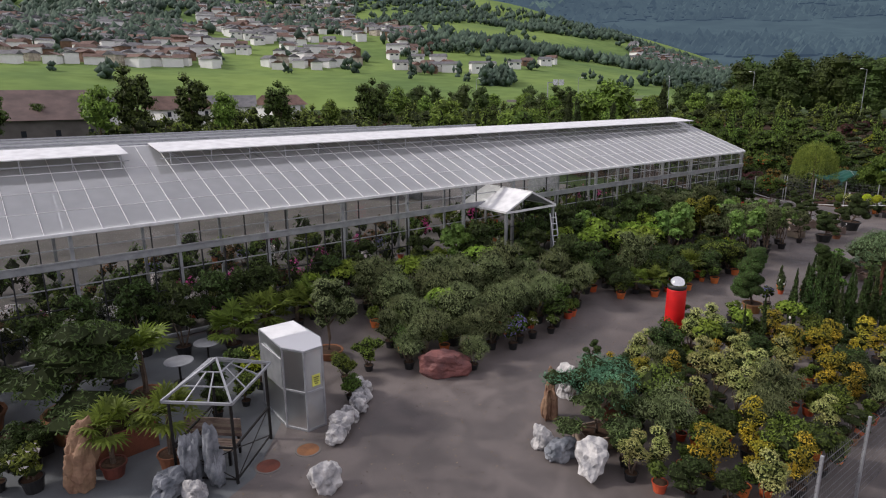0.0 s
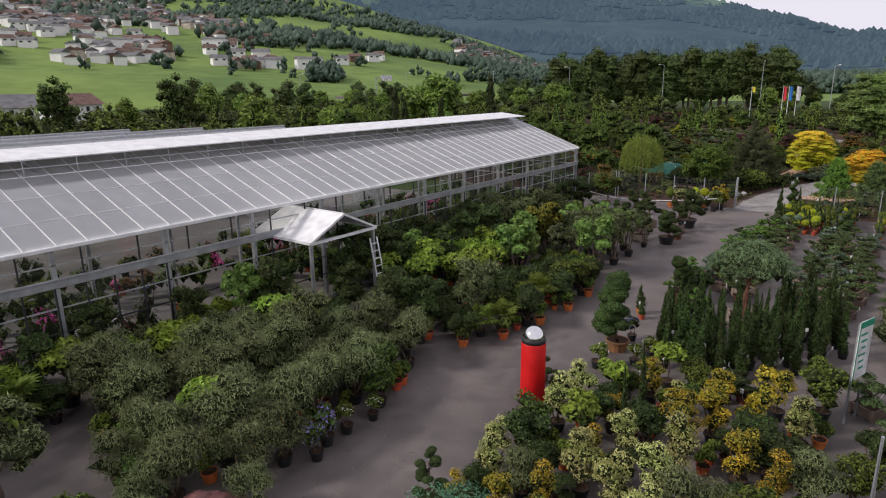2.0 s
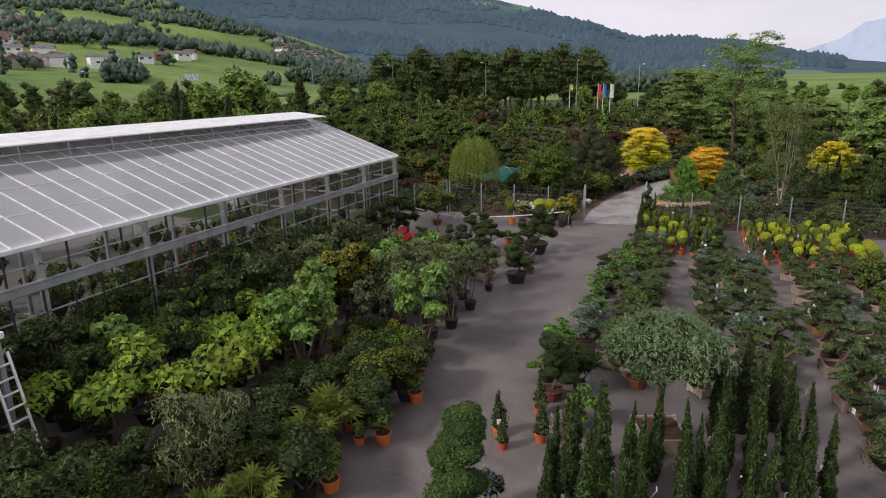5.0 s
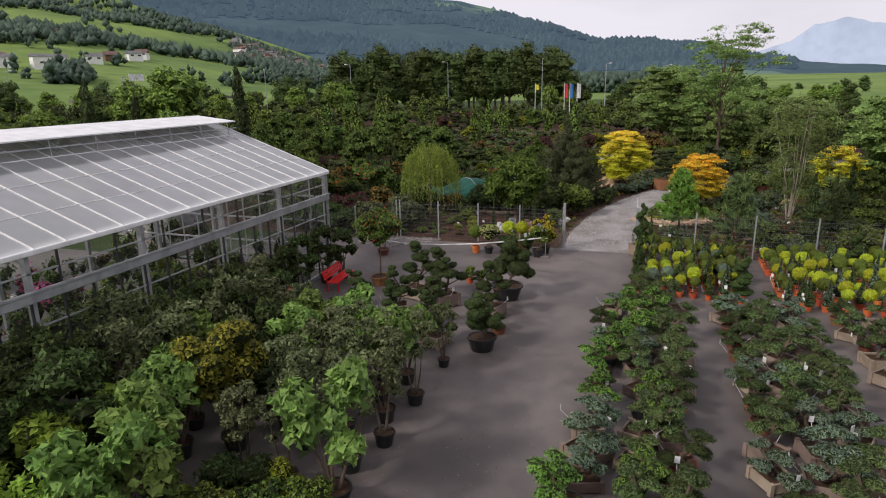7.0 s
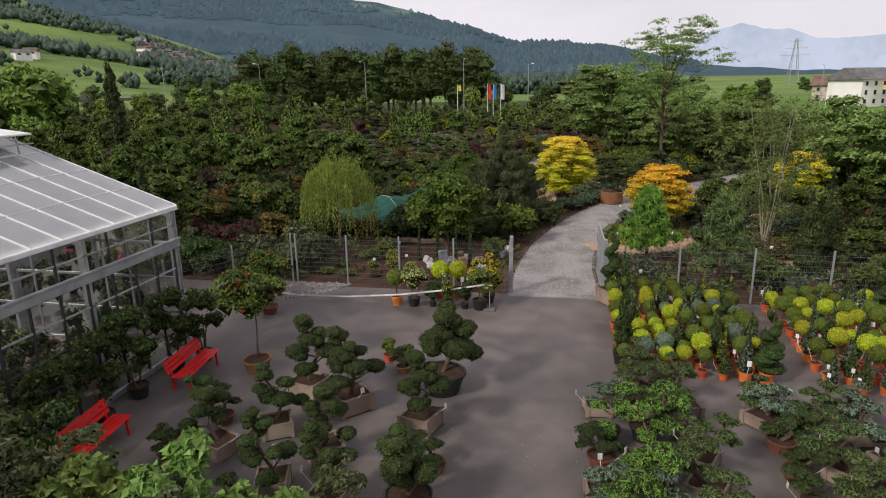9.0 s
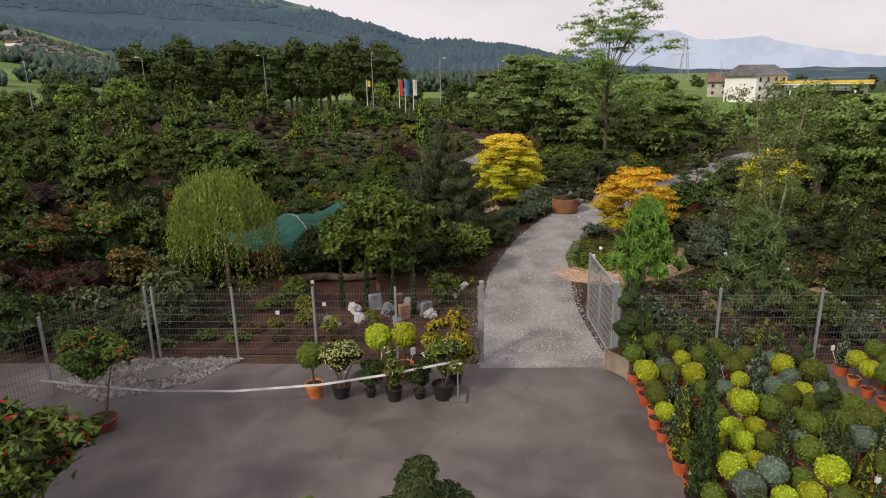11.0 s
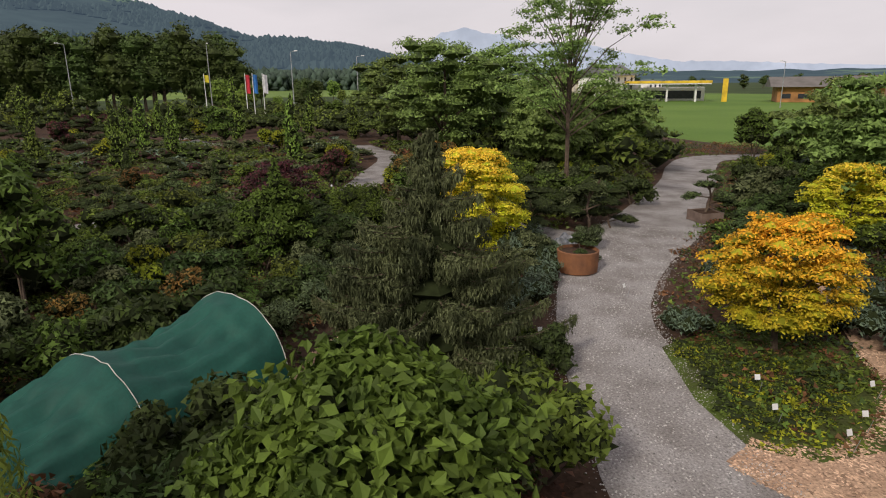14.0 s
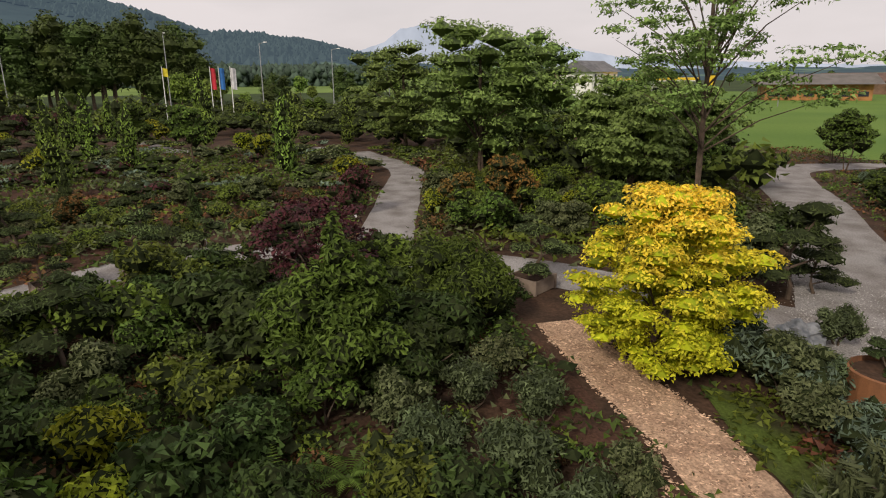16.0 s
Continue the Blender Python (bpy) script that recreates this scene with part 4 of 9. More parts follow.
def cottage(label, wall, roof, w, d, h, rise, group="village houses"):
    ob = thing("house", label, "house", group)
    part("wall", box(-w / 2, -d / 2, -4, w / 2, d / 2, h), wall, ob)
    bm = bmesh.new()
    o = 0.8
    pts = [(-w / 2 - o, -d / 2 - o, h - 0.2), (w / 2 + o, -d / 2 - o, h - 0.2), (w / 2 + o, 0, h + rise), (-w / 2 - o, 0, h + rise), (-w / 2 - o, d / 2 + o, h - 0.2), (w / 2 + o, d / 2 + o, h - 0.2)]
    v = [bm.verts.new(p) for p in pts]
    for f in ((0, 1, 2, 3), (3, 2, 5, 4), (0, 3, 4), (1, 5, 2), (0, 4, 5, 1)):
        bm.faces.new([v[i] for i in f])
    part("roof", bm, roof, ob)
    me = None
    for fl in (1,):
        for k in (-0.26, 0.26):
            z = 1.0 + fl * 2.6
            spot = Matrix.Translation((k * w, -d / 2 - 0.05, z))
            if me is None:
                me = part("window", box(-1.3, -0.04, 0, 1.3, 0.06, 1.4), window_mat, ob, at=spot).data
            else:
                part("window", me, None, ob, at=spot)
    return ob


house_kinds = [cottage("white rendered hillside house with a grey roof", wall_mats[0], roof_mats[0], 13, 10, 6.0, 2.6), cottage("white village house with a brown tiled roof", wall_mats[0], roof_mats[1], 11, 10, 5.8, 3.2), cottage("dark timber chalet with a brown roof", wall_mats[1], roof_mats[1], 11, 10, 5.2, 3.0), cottage("beige village house with a red tiled roof", wall_mats[2], roof_mats[2], 12, 9, 5.6, 3.0), cottage("long white apartment house with a grey roof", wall_mats[0], roof_mats[0], 24, 11, 8.6, 2.0)]
hr = random.Random(8)
spots = []
for _ in range(9000):
    az = hr.uniform(30, 46) if hr.random() < 0.25 else hr.uniform(0, 36)
    lo, hi = (540, 960) if az < 30 else (470, 700) if az < 44 else (560, 840)
    r = hr.uniform(lo, hi)
    p = polar(r, az)
    if 28 < az < 47 and r > 600 and hr.random() < 0.8:
        continue
    if any((p.x - q.x) ** 2 + (p.y - q.y) ** 2 < 14.0**2 for q in spots):
        continue
    spots.append(p)
    kind = hr.choices(house_kinds, (6, 3, 1.2, 1, 1))[0]
    copy_thing(kind, Matrix.Translation((p.x, p.y, near_height(r, az))) @ pose(0, 0, 0, 0, 0, -az + hr.choice((0, 90, 0, 0)) + hr.uniform(-25, 25)) @ Matrix.Diagonal((0.85, 0.85, 0.9, 1)))
    if len(spots) > 95:
        break
for k in house_kinds:
    park(k)

# the rest of the village, higher up, too small and too many to count
verts, faces, index = [], [], []
for _ in range(5000):
    az = hr.uniform(-8, 40) if hr.random() < 0.75 else hr.uniform(53, 67)
    r = hr.uniform(480, 1120) if az < 50 else hr.uniform(760, 1000)
    if noise.noise(Vector((az * 0.16, r * 0.006, 7.7))) < -0.22 + (0.4 if 28 < az < 46 else 0):
        continue
    p = polar(r, az)
    if any((p.x - q.x) ** 2 + (p.y - q.y) ** 2 < 11.0**2 for q in spots):
        continue
    spots.append(p)
    z, w, d, h = near_height(r, az), hr.uniform(4.5, 7.5), hr.uniform(4, 5), hr.uniform(4.5, 7.5)
    turn = Matrix.Rotation(hr.uniform(0, 6.3), 4, "Z")
    b = len(verts)
    rise = hr.uniform(1.5, 2.6)
    for x, y, q in ((-w, -d, -5), (w, -d, -5), (w, d, -5), (-w, d, -5), (-w, -d, h), (w, -d, h), (w, d, h), (-w, d, h), (-w * 1.08, -d * 1.15, h - 0.3), (w * 1.08, -d * 1.15, h - 0.3), (w * 1.08, 0, h + rise), (-w * 1.08, 0, h + rise), (-w * 1.08, d * 1.15, h - 0.3), (w * 1.08, d * 1.15, h - 0.3)):
        verts.append(tuple(turn @ Vector((x, y, q)) + Vector((p.x, p.y, z))))
    faces += [tuple(b + i for i in f) for f in ((0, 1, 5, 4), (1, 2, 6, 5), (2, 3, 7, 6), (3, 0, 4, 7), (8, 9, 10, 11), (11, 10, 13, 12), (8, 11, 12), (9, 13, 10))]
    index += [hr.choice((0, 0, 0, 0, 0, 1, 2))] * 4 + [hr.choice((3, 3, 3, 4, 5))] * 4
    if len(spots) > 1150:
        break
tagged(part("village", raw_mesh("village", verts, faces, wall_mats + roof_mats, index), None), "dense white and grey houses of the hillside village", "village", "", "stuff")


# ---- plant patterns, each built once at the origin ----
def nrng(seed):
    return np.random.default_rng(seed)


def pattern(kind, *obs):
    PATTERNS.setdefault(kind, []).extend(obs)


def bush(kind, label, category, mat, pot, pot_r, pot_h, r, z0, z1, leaves, size, aspect, seeds, n=14, clump=0.38, group="", stems=3, blossom=None, bark=None, rise=0.3, tag=False, name="potted_shrub", core=0.74, along=None, messy=0.55):
    """A rounded leafy bush on a few stems."""
    for seed in seeds:
        g = nrng(seed)
        clumps = round_clumps(g, r, z0, z1, n, r * clump)
        trunk = []
        for k in range(stems):
            a = 2 * math.pi * (k + g.random()) / max(stems, 1)
            base = (0.25 * pot_r * math.cos(a), 0.25 * pot_r * math.sin(a), pot_h * 0.85 if pot != "none" else -0.02)
            top = (0.5 * r * math.cos(a), 0.5 * r * math.sin(a), z0 + (z1 - z0) * 0.45)
            mid = tuple((p + q) / 2 + g.normal() * 0.04 for p, q in zip(base, top))
            trunk.append(([base, mid, top], 0.018 + 0.02 * r, 0.008))
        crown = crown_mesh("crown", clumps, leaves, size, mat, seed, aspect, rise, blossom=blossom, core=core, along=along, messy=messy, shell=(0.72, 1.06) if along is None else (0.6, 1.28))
        pattern(kind, potted(name, label, category, pot, crown, trunk, bark, group, pot_r, pot_h, tag))


def standard(kind, label, category, mat, pot, pot_r, pot_h, stem_h, r, leaves, size, aspect, seeds, n=12, flat=0.85, group="", bark=None, trunk_r=0.035, clump=0.42, name="potted_tree", tag=False, core=0.74):
    """A small tree with a clear stem and a round head."""
    for seed in seeds:
        g = nrng(seed)
        top = stem_h + r * flat
        clumps = round_clumps(g, r, stem_h - r * 0.1, stem_h + 2 * r * flat, n, r * clump)
        base = pot_h * 0.85 if pot != "none" else -0.03
        trunk = [([(0, 0, base), (g.normal() * 0.03, g.normal() * 0.03, (base + stem_h) / 2), (0, 0, stem_h + 0.05)], trunk_r, trunk_r * 0.75)]
        for k in range(4):
            a = k * math.pi / 2 + g.random()
            trunk.append(([(0, 0, stem_h), (0.3 * r * math.cos(a), 0.3 * r * math.sin(a), stem_h + r * 0.4), (0.6 * r * math.cos(a), 0.6 * r * math.sin(a), top)], trunk_r * 0.6, 0.008))
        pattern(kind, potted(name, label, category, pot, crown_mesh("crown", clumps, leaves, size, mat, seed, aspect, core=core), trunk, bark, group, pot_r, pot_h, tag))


def column(kind, label, category, mat, pot, pot_r, pot_h, r, h, leaves, size, seeds, group="", name="potted_cypress", z0=None, tag=False, power=0.7):
    """A narrow upright conifer."""
    for seed in seeds:
        g = nrng(seed)
        clumps = []
        lo = z0 if z0 is not None else pot_h + 0.02
        steps = int(5 + h / (r * 1.1))
        for i in range(steps):
            f = (i + 0.4) / steps
            w = r * max(0.16, (1 - f) ** power) * (0.75 + 0.25 * min(1, f * 6))
            for _ in range(2):
                a = g.uniform(0, 2 * math.pi)
                clumps.append((0.3 * w * math.cos(a), 0.3 * w * math.sin(a), lo + f * (h - lo), w * 0.82, w * 0.82, (h - lo) / steps * 1.3))
        crown = crown_mesh("crown", clumps, leaves, size, mat, seed, 0.3, 0.0, (0.85, 1.12), (0, 0, 1), 0.8, 0.4, under=0.8)
        pattern(kind, potted(name, label, category, pot, crown, [([(0, 0, pot_h * 0.8 if pot != "none" else -0.02), (0, 0, lo + 0.2)], 0.03, 0.02)], None, group, pot_r, pot_h, tag))


def pads(kind, label, category, mat, pot, pot_r, pot_h, h, spread, count, pad, leaves, size, seeds, group="", bark=None, name="bonsai_tree", flat=0.45, tag=False, aspect=0.28, thick=0.05, clipped=False):
    """A cloud-pruned tree: a bent trunk whose limbs end in clipped pads."""
    for seed in seeds:
        g = nrng(seed)
        base = pot_h * 0.85 if pot != "none" else -0.03
        spine = [(0, 0, base)]
        lean = g.normal(size=2) * 0.12
        for i in range(1, 6):
            f = i / 5
            spine.append((lean[0] * f * 2 + 0.09 * h * math.sin(f * 5 + seed), lean[1] * f * 2 + 0.07 * h * math.cos(f * 4 + seed), base + (h - base - pad * 0.4) * f))
        trunk = [(spine, thick, thick * 0.35)]
        clumps = []
        for i in range(count):
            f = 0.28 + 0.72 * i / max(count - 1, 1)
            a = i * 2.4 + seed
            reach = spread * (1.05 - 0.85 * f) * g.uniform(0.75, 1.15) if i < count - 1 else 0
            s = pad * g.uniform(0.75, 1.2) * (1.15 - 0.4 * f)
            on = np.array(spine[min(5, max(1, int(f * 5)))])
            tip = (on[0] + reach * math.cos(a), on[1] + reach * math.sin(a), base + (h - base) * f)
            clumps.append((*tip, s, s, s * flat))
            if reach:
                for b in ((2.2,) if clipped else (0.8, -0.8)):
                    q = s * g.uniform(0.6, 0.8)
                    clumps.append((tip[0] + 0.75 * s * math.cos(a + b), tip[1] + 0.75 * s * math.sin(a + b), tip[2] - 0.05 * h * g.random(), q, q, q * flat))
                trunk.append(([tuple(on), tuple((on + np.array(tip)) / 2 + (0, 0, -0.02)), (tip[0], tip[1], tip[2] - s * flat * 0.4)], thick * 0.5, thick * 0.2))
        crown = crown_mesh("crown", clumps, leaves, size, mat, seed, aspect, 0.5, (0.96, 1.10) if clipped else (0.88, 1.08), None if clipped else (0, 0, 0.8), 0.97 if clipped else 0.85, 0.45, under=0.6 if clipped else 0.3, solid=clipped)
        pattern(kind, potted(name, label, category, pot, crown, trunk, bark or M["bark"], group, pot_r, pot_h, tag))


def fans(kind, label, mat, pot, pot_r, pot_h, h, count, size, seeds, group=""):
    """A palm with folded fan leaves on stalks."""
    for seed in seeds:
        g = nrng(seed)
        verts, faces = [], []
        for i in range(count):
            a, up = i * 2.399 + g.normal() * 0.2, g.uniform(-0.25, 1.25)
            d = np.array((math.cos(a) * math.cos(up), math.sin(a) * math.cos(up), math.sin(up)))
            side = np.array((-math.sin(a), math.cos(a), 0))
            nrm = np.cross(d, side)
            root = np.array((0, 0, h))
            hub = root + d * size * g.uniform(0.8, 1.2)
            b = len(verts)
            for e in (-0.008, 0.008):
                verts += [tuple(root + side * e), tuple(hub + side * e)]
            faces.append((b, b + 1, b + 3, b + 2))
            for k in range(11):
                t = (k - 5) / 5 * 1.9
                ray_dir = d * math.cos(t) + side * math.sin(t)
                across = np.cross(nrm, ray_dir)
                ln = size * (0.95 - 0.25 * abs(t) / 1.9)
                b = len(verts)
                verts += [tuple(hub), tuple(hub + ray_dir * ln * 0.5 + across * 0.045), tuple(hub + ray_dir * ln + np.array((0, 0, -0.22 * ln))), tuple(hub + ray_dir * ln * 0.5 - across * 0.045)]
                faces.append((b, b + 1, b + 2, b + 3))
        crown = raw_mesh("crown", verts, faces, [mat])
        ob = potted("potted_palm", label, "palm", pot, crown, [([(0, 0, pot_h * 0.8), (0.02, 0, h / 2), (0, 0, h + 0.05)], 0.09, 0.07)], M["bark"], group, pot_r, pot_h)
        pattern(kind, ob)


BED = "potted plants in the yard beds"
bush("olive", "grey-green potted olive bush in a black pot", "olive", M["l_olive"], "black", 0.22, 0.3, 0.78, 0.3, 1.85, 3800, 0.085, 0.19, (11, 12, 13), 14, 0.42, BED, 3, along=(0, 0, 1.1), core=0.62)
bush("olive_big", "tall grey-green potted olive tree", "olive", M["l_olive"], "black", 0.3, 0.4, 1.0, 0.5, 2.6, 5000, 0.088, 0.19, (14, 15), 18, 0.38, BED, 3, along=(0, 0, 1.1), core=0.62)
bush("green", "green leafy potted shrub in a black pot", "shrub", M["l_green"], "black", 0.18, 0.24, 0.58, 0.25, 1.35, 1100, 0.085, 0.5, (21, 22, 23), 12, 0.44, BED, 3)
bush("mid", "mid-green potted shrub in a black pot", "shrub", M["l_mid"], "black", 0.2, 0.26, 0.7, 0.22, 1.6, 1400, 0.08, 0.48, (24, 25, 26), 12, 0.44, BED, 3)
standard("bright", "bright green flat-topped potted tree", "tree", M["l_bright"], "black", 0.26, 0.35, 1.15, 0.75, 1000, 0.15, 0.55, (31, 32, 33), 13, 0.48, BED, clump=0.4)
bush("dark", "dark green potted evergreen shrub", "shrub", M["l_dark"], "black", 0.2, 0.26, 0.66, 0.22, 1.5, 1400, 0.088, 0.42, (34, 35, 36), 12, 0.44, BED, 3)
bush("white_flower", "green potted shrub with white flowers", "shrub", M["l_mid"], "black", 0.2, 0.28, 0.42, 0.35, 1.05, 600, 0.085, 0.5, (37, 38), 9, 0.42, BED, 2, (M["f_white"], 0.10))
bush("blue_flower", "potted plant with pale blue flower heads", "shrub", M["l_green"], "black", 0.18, 0.26, 0.4, 0.35, 1.1, 600, 0.085, 0.5, (39,), 9, 0.42, BED, 2, (M["f_blue"], 0.22))
bush("gold", "golden yellow shrub in a black pot", "shrub", M["l_gold"], "black", 0.2, 0.26, 0.42, 0.18, 1.7, 1600, 0.056, 0.5, (41, 42, 43), 11, 0.50, "golden potted shrubs", 3, messy=0.8, core=0.66)
bush("cream", "cream variegated shrub in a black pot", "shrub", M["l_cream"], "black", 0.2, 0.26, 0.45, 0.18, 1.6, 1700, 0.056, 0.5, (44, 45, 46), 11, 0.50, "cream potted shrubs", 3, messy=0.8, core=0.66)
bush("lime", "yellow-green leafy shrub in a pot", "shrub", M["l_lime"], "black", 0.2, 0.28, 0.55, 0.3, 1.5, 1000, 0.08, 0.5, (47, 48), 13, 0.4, BED, 3)
bush("yellow_tall", "yellow-green potted laurel tree", "tree", leaf("olive_yellow_leaves", (0.27, 0.27, 0.03), (0.13, 0.15, 0.022)), "black", 0.3, 0.4, 1.1, 0.8, 3.2, 3200, 0.10, 0.5, (49,), 26, 0.26, BED, 3)
bush("fig", "potted fig tree with large light green leaves", "tree", M["l_fig"], "black", 0.3, 0.4, 1.0, 0.9, 2.9, 1300, 0.19, 0.62, (51, 52, 53), 22, 0.28, "potted fruit trees", 4, core=0.4, messy=0.8)
bush("apple", "slender potted fruit tree with grey-green leaves", "tree", M["l_sage"], "black", 0.26, 0.36, 0.75, 0.8, 3.0, 1400, 0.10, 0.5, (54, 55, 56), 20, 0.27, "potted fruit trees", 3, core=0.4, messy=0.8)
bush("laurel", "tall dark green potted evergreen tree", "tree", M["l_dark"], "black", 0.3, 0.4, 0.9, 0.7, 3.0, 1600, 0.12, 0.45, (57, 58), 18, 0.34, "potted fruit trees", 3)
bush("orange_flower", "potted tree with orange-red flowers", "tree", M["l_green"], "rust", 0.42, 0.4, 1.2, 1.5, 3.3, 2600, 0.13, 0.5, (59,), 18, 0.34, "", 1, (M["f_red"], 0.05))
column("cypress", "dark green potted column cypress", "cypress", M["l_cypress"], "black", 0.2, 0.28, 0.27, 2.5, 1900, 0.085, (61, 62, 63), "potted cypresses", tag=True)
column("cypress_thin", "very slender dark green cypress", "cypress", M["l_cypress"], "none", 0.1, 0.0, 0.17, 2.4, 650, 0.10, (64, 65), "slender cypresses", "slender_cypress", 0.05)
column("cone", "small green potted conifer in a terracotta pot", "conifer", M["l_pine"], "clay", 0.16, 0.24, 0.26, 1.15, 600, 0.07, (66, 67, 68), "potted topiary", "potted_conifer", power=0.9, tag=True)
column("cone_blue", "small blue-grey potted conifer in a terracotta pot", "conifer", M["l_blue"], "clay", 0.16, 0.24, 0.24, 1.2, 600, 0.07, (69,), "potted topiary", "potted_conifer", power=0.9, tag=True)
column("cone_gold", "small golden green potted conifer", "conifer", M["l_lime"], "clay", 0.16, 0.24, 0.22, 1.3, 600, 0.07, (70,), "potted topiary", "potted_conifer", power=0.9)
for kind, label, mat, seeds in (("ball", "green ball topiary on a stem in a terracotta pot", M["l_mid"], (71, 72)), ("ball_lime", "golden green ball topiary in a terracotta pot", M["l_neon"], (73, 74)), ("ball_blue", "blue-grey ball conifer in a terracotta pot", M["l_blue"], (75,))):
    for seed in seeds:
        crown = crown_mesh("crown", [(0, 0, 0.74, 0.21, 0.21, 0.205)], 1050, 0.044, mat, seed, 0.45, 0.1, (0.95, 1.09), None, 0.96, 0.5, under=0.9, solid=True, heart=mat)
        pattern(kind, potted("ball_topiary", label, "topiary", "clay", crown, [([(0, 0, 0.2), (0.01, 0, 0.6)], 0.02, 0.018)], None, "potted topiary", 0.15, 0.24, seed % 2 == 1))
for seed in (76, 77):
    clumps = [(0.10 * math.cos(k * 1.5), 0.10 * math.sin(k * 1.5), 0.35 + 0.13 * k, 0.30 - 0.023 * k, 0.30 - 0.023 * k, 0.12) for k in range(11)]
    pattern("spiral", potted("spiral_topiary", "clipped spiral conifer in a terracotta pot", "topiary", "clay", crown_mesh("crown", clumps, 1500, 0.06, M["l_cypress"], seed, 0.35, 0.1, (0.95, 1.08), None, 0.95, 0.4, solid=True), [([(0, 0, 0.2), (0, 0, 1.6)], 0.02, 0.01)], None, "potted topiary", 0.18, 0.28))
BON = "boxed garden bonsai"
pads("bonsai", "cloud-pruned green pine in a weathered wooden box", "bonsai", M["l_pine"], "box", 0.28, 0.28, 1.15, 0.42, 6, 0.22, 2300, 0.058, (81, 82, 83), BON, tag=True)
pads("bonsai_fresh", "cloud-pruned fresh green pine in a round tub", "bonsai", M["l_pine_fresh"], "black", 0.28, 0.28, 1.15, 0.42, 6, 0.23, 2300, 0.058, (84, 85), BON)
pads("bonsai_blue", "low blue-grey pine with flat pads in a wooden box", "bonsai", M["l_blue"], "box", 0.32, 0.26, 0.85, 0.5, 6, 0.24, 2400, 0.058, (86, 87, 88), BON, flat=0.4, tag=True)
pads("big_bonsai", "broad green pine with layered pads in a wooden box", "bonsai", M["l_pine"], "box", 0.36, 0.34, 1.5, 0.75, 7, 0.34, 1900, 0.10, (181, 182), BON, flat=0.4, tag=True)
pads("bonsai_low", "small dark bonsai in a rusty brown tub", "bonsai", M["l_topiary"], "rust", 0.27, 0.24, 0.85, 0.34, 6, 0.21, 2000, 0.055, (89, 90), BON, tag=True)
pads("cloud", "tall cloud-pruned holly in a wooden box", "topiary", M["l_topiary"], "box", 0.36, 0.42, 2.0, 0.62, 9, 0.235, 4600, 0.052, (91, 92, 93), "cloud-pruned trees on the asphalt", clipped=True, flat=0.6, aspect=0.5, tag=True, name="cloud_tree")
pads("cloud_tub", "bushy cloud-pruned tree in a round black tub", "topiary", M["l_topiary"], "black", 0.48, 0.46, 1.85, 0.6, 9, 0.27, 5200, 0.055, (94, 95), "cloud-pruned trees on the asphalt", clipped=True, flat=0.75, aspect=0.5, name="cloud_tree")
for seed in (96,):
    g = nrng(seed)
    cl = []
    for k in range(46):
        a, q = k * 2.4, 1.25 * math.sqrt((k + 0.5) / 46)
        cl.append((q * math.cos(a), q * math.sin(a), 3.05 - 0.5 * q * q + g.normal() * 0.05, 0.34, 0.34, 0.28))
    tr = [([(0, 0, 0.35), (0.06, 0.02, 1.2), (0.0, 0.05, 2.1)], 0.11, 0.08)] + [([(0, 0.04, 1.9), (0.5 * math.cos(a), 0.5 * math.sin(a), 2.35), (0.95 * math.cos(a), 0.95 * math.sin(a), 2.6)], 0.05, 0.02) for a in np.arange(0, 6.2, 0.9)]
    pattern("big_pine", potted("umbrella_pine", "large umbrella-shaped potted pine with a bare red trunk", "pine", "box", crown_mesh("crown", cl, 11000, 0.10, leaf("pale_pine_needles", (0.15, 0.205, 0.095), (0.07, 0.105, 0.048), 0.6, 0.1), seed, 0.14, 0.5, (0.6, 1.25), (0, 0, 0.9), 0.7, 0.6), tr, M["bark_red"], "", 0.5, 0.45))
pads("tier_tree", "clipped tiered conifer with flat round pads", "topiary", M["l_cypress"], "rust", 0.36, 0.36, 2.3, 0.42, 15, 0.31, 9500, 0.068, (97, 98), "", None, "tiered_topiary", 0.72, clipped=True)
pads("dark_pine", "dark green spreading pine in a large tub", "pine", M["l_dark"], "rust", 0.6, 0.55, 2.2, 1.0, 8, 0.6, 3000, 0.11, (99,), "", None, "potted_pine", 0.5, thick=0.08)
fans("palm", "green fan palm in a pot", M["l_mid"], "black", 0.25, 0.3, 0.75, 22, 0.5, (101, 102), "potted palms")
fans("palm_tall", "tall fan palm with a fibrous trunk", M["l_mid"], "rust", 0.4, 0.5, 1.75, 26, 0.62, (103,), "potted palms")
for k in (104, 105):
    g = nrng(k)
    pattern("variegated_low", potted("potted_plant", "small leafy potted plant in a terracotta pot", "plant", "clay", crown_mesh("crown", round_clumps(g, 0.32, 0.25, 0.75, 7, 0.16), 380, 0.085, M["l_green"] if k == 104 else M["l_mid"], k, 0.45), None, None, "small potted plants", 0.17, 0.24))

